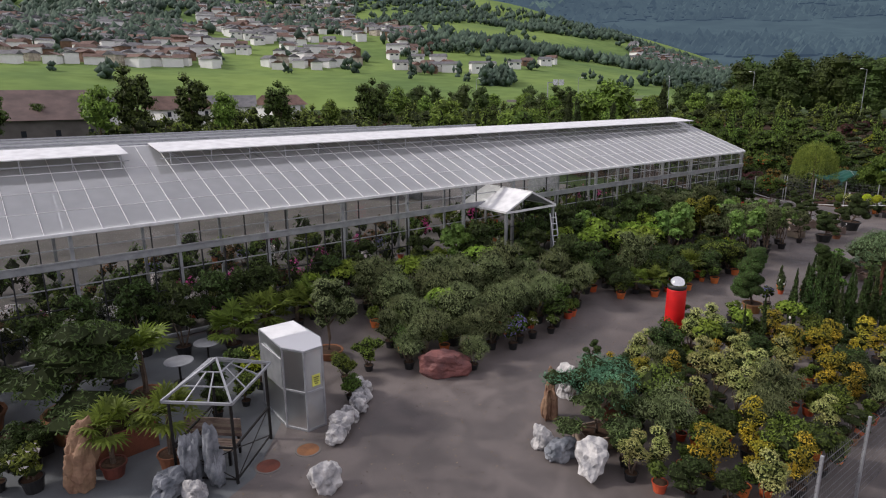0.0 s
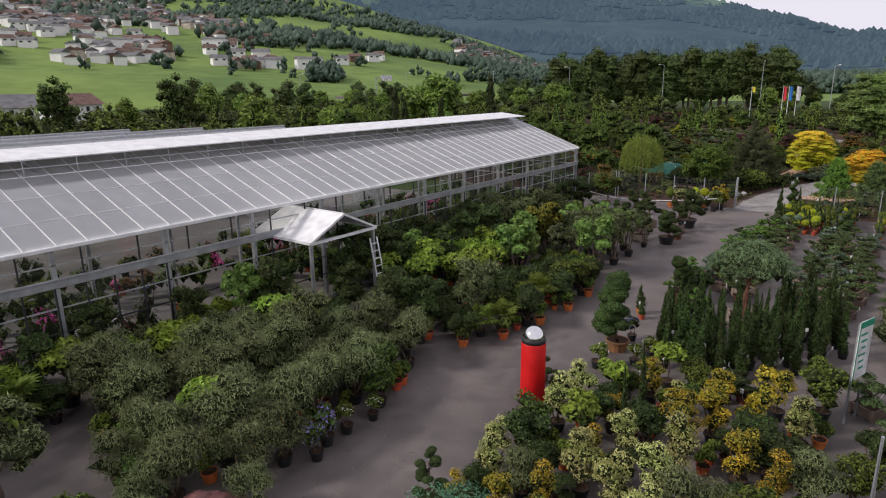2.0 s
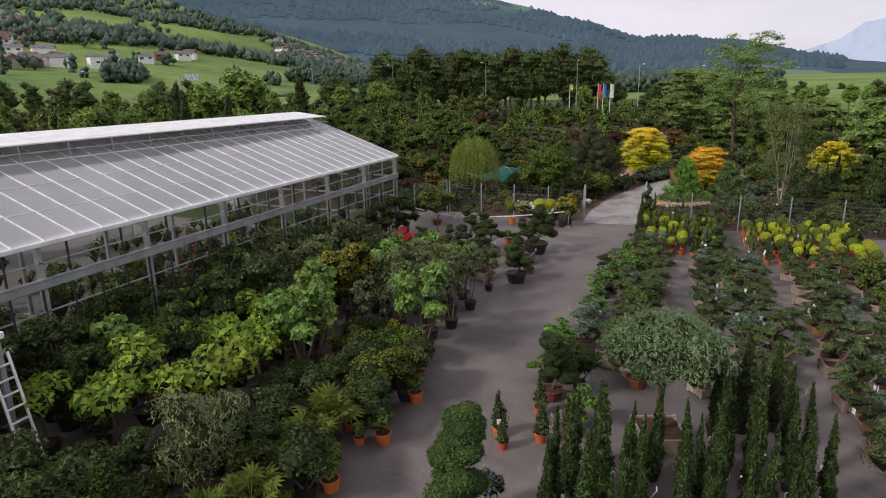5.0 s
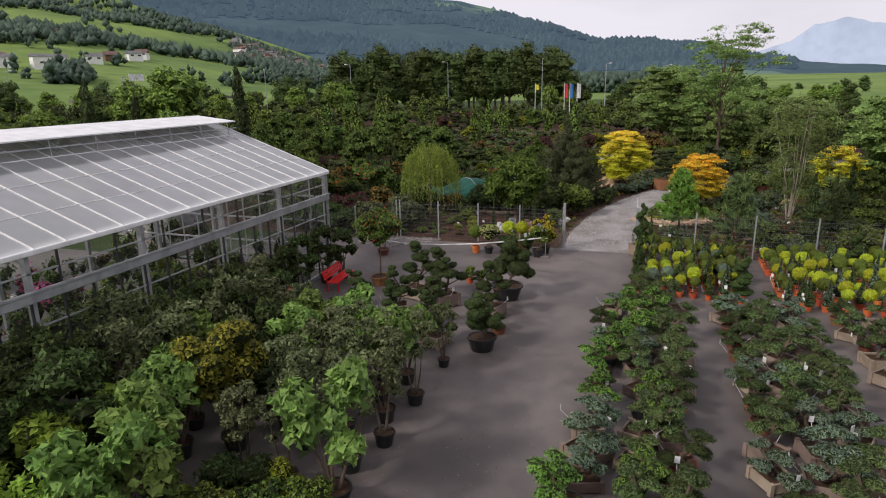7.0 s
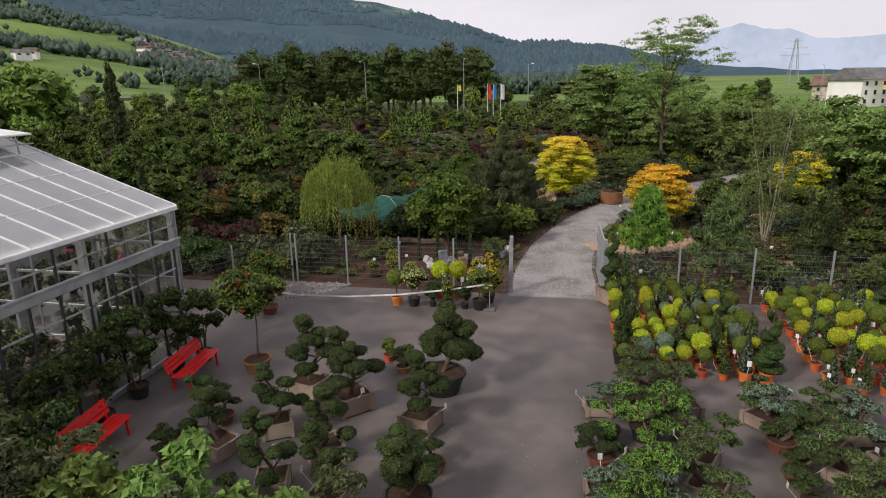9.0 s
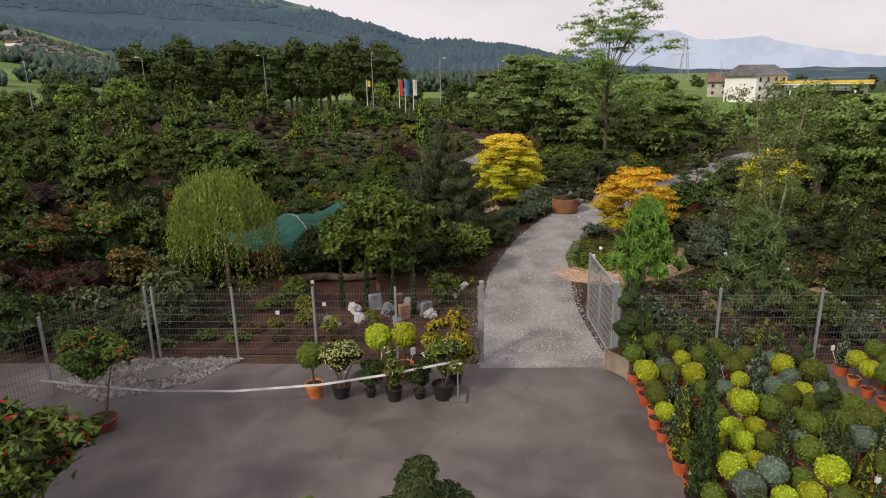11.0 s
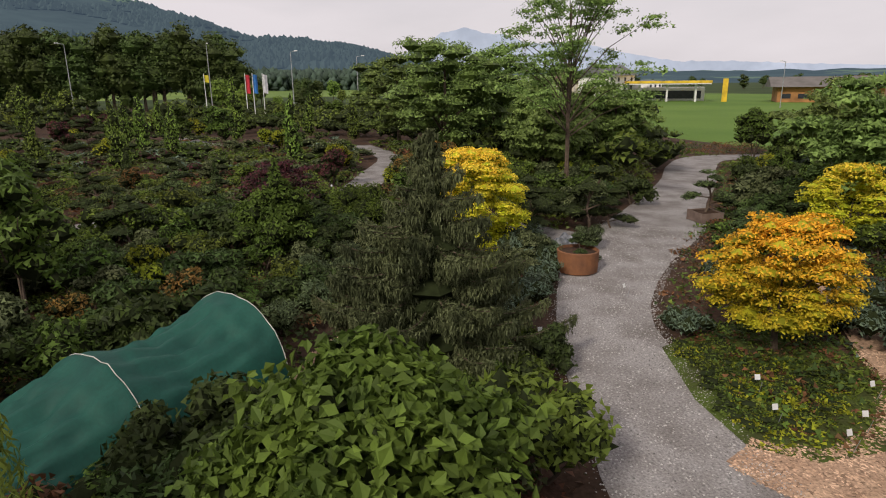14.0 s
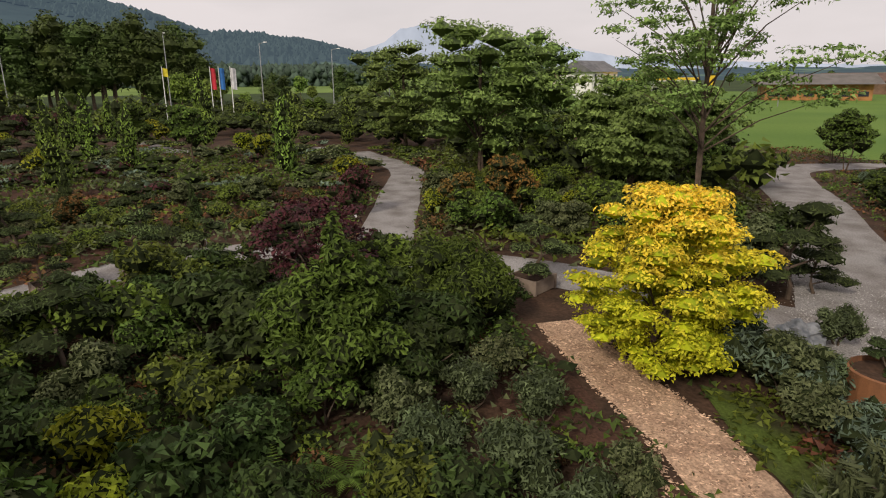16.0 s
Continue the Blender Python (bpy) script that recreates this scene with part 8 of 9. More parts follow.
for k, (x, y, w) in enumerate([(57.4, 17.3, 0.6), (57.6, 18.4, 0.5), (58.0, 16.6, 0.6), (56.8, 18.0, 0.5), (56.6, 16.9, 0.4), (59.0, 15.3, 0.7), (56.4, 18.9, 0.5), (57.2, 15.9, 0.45), (76.6, 8.6, 1.0), (60.0, 15.0, 0.5)]):
    rock("garden_stone", x, y, (w, w * 0.7, w * 0.6), 60 + k, M["white_rock"] if k % 2 else M["grey_rock"], "pale garden stone in the bed", k * 47)
put("cypress_thin", 0.5, [(69.3, 6.7, 0.95), (57.9, 18.9, 0.82), (58.16, 18.1, 0.85), (57.9, 17.2, 0.8), (57.36, 16.45, 0.82)])
put("g_tree", 2.0, [(71.5, 26.5, 1.1), (64.5, 30.5, 1.2), (76.5, 31, 1.1), (58.0, 31.5, 0.9)])
put("g_purple", 1.8, [(95.1, 17.6, 1.1), (137, 43, 1.5), (139, 47, 1.4), (68, 36, 1.2), (57.5, 27.0, 0.8), (124, 44, 1.4)])
put("g_green", 1.5, [(63.6, 15.9, 0.85), (64.6, 15.2, 0.7)])
put("g_rhodo", 2.2, [(84.5, 1.5, 1.2), (82.3, 6.6, 1.0), (79.6, -4.5, 1.3), (82, -6.5, 1.2), (77.5, -1.5, 1.2)])
put("g_blue", 1.5, [(69.6, 13.4, 0.9), (70.9, 12.3, 0.9), (71.5, 11.6, 0.8), (67.6, 8.9, 0.8), (63.0, 5.5, 1.1), (64.8, 4.2, 1.2), (66.5, 4.5, 1.1), (61.5, 4.5, 1.0), (68.3, 3.0, 1.2), (71.0, 5.2, 1.0), (74.5, 10.7, 1.2), (76.0, 11.2, 1.2), (77.4, 10.2, 1.1), (72.6, 11.0, 0.9)])
put("g_yellow", 1.4, [(101, 17, 1.5), (112, 36, 1.6), (90, -11, 1.2), (117, 22, 1.5)])
put("g_column", 2.0, [(84.5, 55.3, 1.3), (66, 58, 1.1), (57.5, 44, 0.95)])
bush("g_brown", "brown-orange leafy garden tree", "tree", M["l_brown"], "none", 0.3, 0, 1.3, 0.3, 3.0, 1700, 0.14, 0.5, (261, 262), 22, 0.32, "garden trees", 3, name="garden_tree")
column("g_spire", "dark green conical garden conifer", "conifer", M["l_dark"], "none", 0.2, 0, 0.75, 3.4, 1500, 0.15, (263, 264), "garden trees", "garden_conifer", 0.1, power=0.8)
bush("g_bushtree", "tall rounded green garden tree", "tree", M["l_green"], "none", 0.3, 0, 1.6, 0.3, 4.0, 2600, 0.17, 0.5, (265, 266, 267), 30, 0.28, "garden trees", 3, name="garden_tree")
put("g_brown", 1.8, [(61.5, 31.5, 1.0), (58.4, 26.0, 0.85), (66.5, 33.0, 0.9), (71.0, 22.3, 0.7), (69.5, 30.0, 0.8), (83.5, 33.5, 0.8), (70.6, 25.0, 0.6), (95, 30, 0.7)])
put("g_bushtree", 2.2, [(73.0, 29.0, 1.25), (75.8, 31.2, 1.2), (63.5, 35.0, 1.1), (70.5, 33.5, 1.0), (68.5, 27.6, 0.85), (61.2, 27.2, 0.8), (73.5, 29.0, 0.85), (57.0, 36.0, 1.1), (79.5, 30.5, 0.75), (74.0, 36.0, 1.0), (66.0, 40.0, 1.2), (60.0, 41.0, 1.2), (74.0, 26.3, 0.6), (83, 37, 0.8), (91, 43, 0.9), (97, 37, 0.7), (80, 43, 1.1), (72, 42, 1.2)])
put("g_spire", 1.2, [(62.4, 29.0, 1.0), (65.3, 28.5, 0.8), (76.0, 28.5, 0.9), (68.0, 31.6, 1.1), (58.5, 33.5, 1.2), (71.8, 31.0, 0.9), (78.2, 33.5, 1.0), (86.5, 34, 0.9), (94.5, 24.8, 0.6), (98, 31, 0.8), (60.2, 1.2, 0.9), (58.0, 2.5, 1.0), (63.0, 0.2, 0.8), (57.0, -1.0, 1.1), (61.5, -2.5, 1.0), (66.0, -1.0, 0.9)])
put("g_bushtree", 2.2, [(68.0, -3.0, 0.8), (72.0, -5.5, 0.9), (62.0, -5.0, 0.9), (58.0, -5.0, 1.0), (77.5, -8.0, 0.9), (99.2, -17.0, 1.15), (103, -20, 1.0), (92, -14, 0.8), (66, -7, 1.0), (88, -10.5, 0.6), (95.5, -3.0, 0.8), (101, -5, 0.9), (91.5, 0.8, 0.7), (84.6, -9.5, 0.5), (97, 2.6, 0.7)])
PATHS = [[(53, 12.6), (62, 12.3), (70, 10.1), (75, 7.1), (79.5, 3.0), (85, -1.2), (91, -6), (97, -10), (101.5, -14.5), (101, -21)], [(77, 7.2), (81.5, 10.4), (85, 13.5), (87.5, 17.5), (89.5, 22), (88.5, 26), (85, 30), (78, 37), (68, 47)], [(87.5, 17.5), (94, 15.8), (101, 14), (110, 12), (122, 14)], [(71.4, 14.2), (76, 13.9), (79.6, 13.8)], [(61.4, 10.4), (61.2, 9.3), (61.9, 7.5), (63.6, 5.6), (65.5, 4.7), (68, 3.2), (71, 1.6)], [(66, 19), (68.5, 17.9), (71.4, 14.9)]]
for k, line in enumerate(PATHS):
    for a, b in zip(line, line[1:]):
        n = int(math.dist(a, b) / 0.8) + 1
        for i in range(n):
            TAKEN.append((a[0] + (b[0] - a[0]) * i / n, a[1] + (b[1] - a[1]) * i / n, 6.4 if k == 1 else 2.6))
for i in range(6):
    u = i / 5
    TAKEN.append((64.3 + 3.9 * u, 24.6 - 5 * u, 3.2))
for x, y in ((73.5, 12.2), (75, 15.5), (57, 21), (56, 17), (58.5, 19.5), (60.5, 16.5)):
    TAKEN.append((x, y, 2.2))
TAKEN += [(x, y, 2.4) for x, y in ((66, 17), (67.5, 15))]
TAKEN += [(x, y, 2.6) for x in (55.5, 57, 58.5, 60) for y in (15.6, 17.2, 18.8, 20.4, 22)]
bush("g_silver", "silvery green rhododendron shrub", "rhododendron", M["l_silver"], "none", 0.3, 0, 1.0, 0.02, 1.35, 2600, 0.13, 0.34, (243, 244, 245), 22, 0.30, GR, 3, name="rhododendron", along=(0, 0, 0.5))
for seed in (256, 257):
    g = nrng(seed)
    verts, faces = [], []
    for k in range(15):
        a, up, ln = k * 2.4 + g.normal() * 0.1, g.uniform(0.55, 1.05), g.uniform(0.7, 1.05)
        d, side = np.array((math.cos(a), math.sin(a), 0)), np.array((-math.sin(a), math.cos(a), 0))
        for i in range(18):
            u = (i + 1) / 18
            c = d * ln * u * math.cos(up * (1 - 0.5 * u)) + np.array((0, 0, 0.06 + ln * (math.sin(up) * u * 1.25 - 0.62 * u * u)))
            w = 0.17 * math.sin(math.pi * min(1, 0.12 + 0.88 * u)) ** 0.8 * (1.15 - 0.6 * u)
            for e in (-1, 1):
                b = len(verts)
                verts += [tuple(c - d * 0.018), tuple(c + side * e * w + d * 0.05 - np.array((0, 0, 0.25 * w))), tuple(c + d * 0.022)]
                faces.append((b, b + 1, b + 2))
    pattern("fern", potted("fern", "green arching fern among the shrubs", "fern", "none", raw_mesh("fronds", verts, faces, [M["l_fern"]]), None, None, "ferns in the bed"))
put("fern", 0.8, [(72.8, 22.1, 1.25), (73.6, 21.3, 1.2), (72.1, 21.3, 1.1), (71.6, 22.4, 1.1), (74.0, 20.2, 1.0), (72.6, 20.4, 1.0)])
put("g_silver", 1.5, [(71.3, 18.7, 0.8), (74.1, 18.8, 0.85), (74.9, 16.4, 0.75), (72.0, 17.1, 0.8), (73.2, 17.6, 0.85), (75.8, 17.5, 0.75), (70.0, 19.6, 0.7)])
put("g_sage", 1.5, [(75.4, 19.2, 0.8), (72.4, 15.9, 0.6), (76.8, 16.6, 0.7)])
put("g_yellow", 1.2, [(74.8, 24.1, 1.05), (73.2, 23.7, 0.9)])
put("g_sage", 1.5, [(79.8, -2.2, 1.5), (81.3, 6.0, 1.2), (83.3, 4.6, 1.1), (74.5, 11.0, 0.9), (73.1, 11.7, 0.75), (83.5, -6.5, 1.3)])
put("g_cloud_free", 1.4, [(79.52, 5.22, 0.8)])
put("g_silver", 1.3, [(75.37, 10.13, 0.75), (76.3, 7.73, 0.8), (76.07, 10.46, 0.55), (74.33, 10.25, 0.7)])
put("g_mid", 1.5, [(57.9, 20.5, 0.7), (67.2, 13.4, 0.6)])
put("g_green", 1.6, [(64.7, 14.5, 0.8), (63.8, 16.5, 0.75), (78.8, 23.2, 0.7), (58.2, 15.4, 0.75), (75.8, 24.4, 0.9), (65.4, 14.9, 0.8)])
put("g_dark", 1.6, [(74.9, 21.9, 0.9), (73.3, 21.3, 0.8), (71.6, 19.7, 0.8), (66.2, 13.3, 0.8), (76.6, 0.2, 1.0)])
put("g_rhodo", 2.0, [(83.5, 16.0, 0.9), (83.8, 3.8, 1.1), (86.5, 17.5, 0.9)])
put("g_cloud_free", 1.6, [(79.4, 6.3, 1.25), (80.5, 8.6, 1.0)])
fill([(80.6, 7.2), (84.5, 4.4), (89, 0.2), (97, 1), (101, 12.3), (90, 15.2), (86.8, 12)], [("g_mid", 3, 1.7), ("g_green", 2, 1.7), ("g_sage", 3, 1.7), ("g_yellow", 1.0, 1.5), ("g_rhodo", 1.4, 2.0), ("g_brown", 0.3, 2)], 0.6, 63, 6000, (0.8, 1.4), 52)
SOUTH = [(55, 9.6), (60, 9.4), (62, 5), (70, 6.3), (79, 0.5), (86, -6), (96, -14), (100, -24), (54.6, -13)]
fill(SOUTH, [("g_dark", 2, 1.7), ("g_blue", 2, 1.6), ("g_mid", 2, 1.6), ("g_green", 1, 1.6), ("g_rust", 0.6, 1.4)], 0.55, 51, 9000, (0.75, 1.2), 110)
NORTH = [(55, 15), (63.5, 14.5), (70, 13), (76, 15.5), (86, 14), (88, 20), (84, 30), (76, 37), (70, 42), (58, 36), (54, 30)]
fill(NORTH, [("g_dark", 3.4, 1.7), ("g_rhodo", 2.2, 2.0), ("g_green", 1.0, 1.6), ("g_sage", 1.4, 1.6), ("g_rust", 0.15, 1.4), ("g_mid", 1.2, 1.6), ("g_cloud_free", 0.3, 2.0)], 0.5, 52, 14000, (0.8, 1.45), 165)
stuff_fill("ground_plants", "low mixed ground plants under the shrubs", "plants", NORTH, 800, [(M["l_dark"], 3, 0.6, 0.5), (M["l_mid"], 2, 0.5, 0.5), (M["l_rust"], 1, 0.5, 0.4), (M["l_green"], 1, 0.5, 0.5)], 57, 0.4, 70, 0.12)
stuff_fill("ground_plants", "low mixed ground plants along the path", "plants", SOUTH, 700, [(M["l_dark"], 2, 0.6, 0.5), (M["l_mid"], 2, 0.5, 0.4), (M["l_rust"], 1.5, 0.5, 0.35), (M["l_blue"], 1, 0.5, 0.4)], 58, 0.4, 70, 0.11)
stuff_fill("moss_cover", "mossy green and rusty ground cover round the maple", "ground cover", [(66.9, 9.94), (64.27, 10.67), (62.47, 10.73), (61.75, 9.81), (61.8, 8.31), (62.66, 6.92), (64.13, 5.89), (66.11, 5.59), (68.29, 6.42)], 260, [(M["l_lime"], 1.0, 0.3, 0.12), (M["l_green"], 3, 0.32, 0.14), (M["l_mid"], 3, 0.3, 0.12), (M["l_rust"], 0.8, 0.3, 0.1)], 62, 0.4, 60, 0.07)
carpet("ground_cover", "dense low leafy cover between the garden shrubs", [(61.5, 15.2), (63.5, 14.5), (70, 13), (76, 15.5), (86, 14), (88, 20), (84, 30), (76, 37), (70, 42), (58, 36), (54, 30), (55, 23.2), (61, 21.5)], 9, [M["l_dark"], M["l_sage"], M["l_dark"], M["l_green"], M["l_dark"], M["l_mid"]], 71, 0.42)
carpet("ground_cover", "low green and rusty cover beside the path", SOUTH, 9, [M["l_dark"], M["l_blue"], M["l_mid"], M["l_rust"], M["l_green"]], 72, 0.32)
carpet("ground_cover", "low mixed cover along the path edge", [(54.6, 10.6), (62, 11.2), (70, 9.0), (75, 5.6), (79, 1), (86, -5), (99, -13), (112, -12), (112, -26), (96, -22), (70, -5), (62, 9), (54.6, 9.4)], 7, [M["l_mid"], M["l_dark"], M["l_rust"], M["l_green"]], 76, 0.3)
carpet("ground_cover", "low heather along the garden path edge", [(57, 14.6), (63, 14.4), (67, 13.3), (71, 11.9), (75, 9.5), (77, 9.5), (70, 14), (63, 16), (57, 15.4)], 9, [M["l_dark"], M["l_rust"], M["l_mid"]], 77, 0.25)
carpet("ground_cover", "grassy moss cover between the paths", [(71.8, 13.3), (73.6, 13.0), (75.4, 12.4), (78.5, 10.5), (77, 8.6), (74.6, 9.6), (72.5, 11.3), (69.6, 12.7), (69, 13.4)], 12, [M["l_mid"], M["l_dark"], M["l_lime"]], 73, 0.14)
carpet("ground_cover", "green moss and heather under the orange maple", [(66.9, 9.94), (64.27, 10.67), (62.47, 10.73), (61.75, 9.81), (61.8, 8.31), (62.66, 6.92), (64.13, 5.89), (66.11, 5.59), (68.29, 6.42)], 26, [M["l_mid"], M["l_green"], M["l_rust"], M["l_mid"], M["l_lime"]], 78, 0.12, 0.10)
carpet("ground_cover", "leafy shrub cover beyond the winding path", [(79, 8.5), (84, 4), (89, -2), (100, -8), (118, -4), (122, 11), (101, 13), (90, 16.3), (86, 12.5)], 6, [M["l_mid"], M["l_sage"], M["l_mid"], M["l_broad"]], 74, 0.75, 0.26)
carpet("ground_cover", "heather and low conifers of the far beds", [(89, 17.8), (101, 15.2), (121, 15), (128, 30), (112, 55), (92, 50), (86, 31), (91, 23)], 4, [M["l_rust"], M["l_mid"], M["l_sage"], M["l_green"], M["l_mid"], M["l_sage"]], 75, 0.4, 0.24)
fill([(60, 29), (72, 32), (90, 34), (104, 42), (96, 60), (74, 62), (58, 48)], [("g_upright", 2, 3.0), ("g_bushtree", 2.2, 3.4), ("g_tree", 2, 3.0), ("g_cloud_free", 1.2, 2.5), ("g_brown", 0.6, 2.6), ("g_yellow", 0.6, 2.2), ("g_spire", 0.8, 1.8)], 0.75, 64, 2500, (0.8, 1.25), 60)
NEARB = [(89.6, 9), (101, 11), (101, 34), (90, 40), (90, 20)]
fill(NEARB, [("g_low", 5, 1.6), ("g_low_rust", 2.5, 1.6), ("g_sage", 1.2, 2.0), ("g_mid", 1, 1.8), ("g_cloud_free", 0.3, 2.2)], 0.8, 53, 4000, (0.8, 1.3), 90)
EASTB = [(101, 11), (118, 9), (136, 20), (142, 60), (110, 80), (70, 62), (76, 38), (90, 40), (101, 34)]
fill(EASTB, [("g_upright", 1.4, 5), ("g_tree", 1, 5), ("g_cloud_free", 1.2, 4), ("g_purple", 0.4, 4), ("g_yellow", 0.4, 4)], 1.2, 54, 1500, (0.9, 1.5), 36)
stuff_fill("heather_beds", "rust and green heather and low shrubs of the far beds", "heather", EASTB, 900, [(M["l_mid"], 3, 1.0, 0.55), (M["l_rust"], 1.0, 1.0, 0.45), (M["l_sage"], 2.4, 1.2, 1.0), (M["l_green"], 2.5, 1.2, 1.3), (M["l_blue"], 0.6, 0.9, 0.6), (M["l_purple"], 0.3, 1.3, 1.4)], 59, 0.62, 90, 0.24)
NE = [(50, 40), (58, 36), (70, 62), (110, 82), (142, 62), (200, 60), (210, 120), (120, 190), (20, 150), (30, 58), (48, 56)]
fill([(50, 40), (70, 62), (110, 82), (100, 100), (50, 80)], [("g_upright", 2, 4), ("g_tree", 2, 4.5), ("g_purple", 0.7, 3), ("g_yellow", 0.4, 3)], 1.1, 55, 1200, (1.1, 1.7), 40)
stuff_fill("far_shrubs", "dense shrubs and young trees beyond the garden", "shrubs", NE, 620, [(M["l_dark"], 2, 2.2, 2.6), (M["l_green"], 2, 2.0, 3.0), (M["l_mid"], 2, 2.0, 2.6), (M["l_far_light"], 2, 1.6, 4.5), (M["l_far"], 3, 2.4, 4.5), (M["l_purple"], 0.3, 1.6, 2.4), (M["l_rust"], 0.5, 1.6, 2.0)], 60, 0.6, 130, 0.5)
SE2 = [(88, -2), (96, -6), (108, -14), (126, -22), (165, -6), (190, 30), (150, 60), (136, 20), (118, 6), (100, 8)]
fill(SE2, [("g_dark", 2, 3), ("g_green", 2, 3), ("g_rhodo", 2, 3), ("g_tree", 1.5, 4.5)], 1.0, 56, 1500, (1.0, 1.7), 30)
stuff_fill("far_shrubs", "dense dark shrubs under the tall trees", "shrubs", SE2, 420, [(M["l_dark"], 3, 1.8, 2.0), (M["l_green"], 2, 1.7, 2.2), (M["l_far"], 3, 2.0, 3.0), (M["l_far_light"], 1, 1.5, 3.0)], 61, 0.62, 120, 0.42)

# ---- rows of tall trees ----
tall = random.Random(77)
for az, r, s in ((2, 128, 0.75), (9, 118, 1.05), (11.5, 124, 1.1), (16, 126, 1.0), (18.5, 122, 0.95), (23, 128, 0.9), (27.5, 135, 0.75), (31, 140, 0.95), (33.5, 150, 1.0), (36, 160, 0.8), (5, 150, 0.6), (-6, 130, 1.0), (-12, 135, 1.0)):
    p = polar(r, az)
    copy_thing(PATTERNS["far_light" if int(az) % 3 == 0 else "far_tree"][tall.randrange(2)], pose(p.x - 40, p.y - 12, 0, 0, 0, tall.uniform(0, 360)) @ Matrix.Diagonal((s * 0.85, s * 0.85, s, 1)))
for k in range(48):
    az = 63.5 + 17.5 * (k % 24) / 23 + tall.uniform(-0.5, 0.5)
    p = polar(225 + 22 * (k // 24), az)
    s = tall.uniform(1.25, 1.55)
    copy_thing(PATTERNS["wood_tree"][tall.randrange(3)], pose(p.x - 35, p.y - 8, 0, 0, 0, tall.uniform(0, 360)) @ Matrix.Diagonal((s, s, s, 1)))
for k in range(60):
    az = tall.uniform(30, 66)
    p = polar(tall.uniform(170, 300), az)
    s = tall.uniform(0.55, 0.95)
    copy_thing(PATTERNS["wood_tree" if k % 3 else "far_light"][tall.randrange(2)], pose(p.x - 35, p.y - 8, 0, 0, 0, tall.uniform(0, 360)) @ Matrix.Diagonal((s, s, s, 1)))
for x, y, s in ((86.8, 66.7, 1.1), (83.0, 69.0, 0.9), (91, 70, 0.85)):
    copy_thing(PATTERNS["far_light"][0], pose(x, y, 0, 0, 0, x * 7) @ Matrix.Diagonal((s, s, s, 1)))
for k in range(44):
    az = tall.uniform(78, 150)
    p = polar(tall.uniform(330, 480), az)
    s = tall.uniform(0.6, 1.0)
    copy_thing(PATTERNS["wood_tree"][tall.randrange(3)], pose(p.x, p.y, 0, 0, 0, tall.uniform(0, 360)) @ Matrix.Diagonal((s, s, s * 0.8, 1)))
for k in range(30):
    az = tall.uniform(80, 108)
    p = polar(tall.uniform(140, 230), az)
    s = tall.uniform(0.4, 0.75)
    copy_thing(PATTERNS["wood_tree" if k % 2 else "far_light"][tall.randrange(2)], pose(p.x, p.y, 0, 0, 0, tall.uniform(0, 360)) @ Matrix.Diagonal((s, s, s, 1)))


for x, y, s in ((60, 62, 0.72), (53, 68, 0.8), (70, 68, 0.66), (82, 63, 0.6), (96, 60, 0.55)):
    copy_thing(PATTERNS["far_light"][int(x) % 2], pose(x, y, 0, 0, 0, x * 7) @ Matrix.Diagonal((s, s, s, 1)))
put("g_upright", 1.5, [(66, 50, 1.0), (70, 46, 0.9), (75, 50, 1.0), (60, 49, 1.1), (82, 50, 0.9), (88, 56, 1.0), (95, 52, 0.95), (64, 44.5, 0.85), (57, 40, 0.9), (101, 46, 0.9), (107, 40, 0.9), (113, 31, 0.95), (119, 35, 1.1), (110, 50, 1.0)])
put("g_yellow", 1.5, [(74.7, 59.0, 3.0), (135.7, 33.2, 1.7), (121.5, 23.8, 1.4), (55.5, 47, 1.9), (52.5, 44, 1.6), (68, 44, 1.2)])
put("g_column", 1.5, [(61.5, 52, 1.0)])


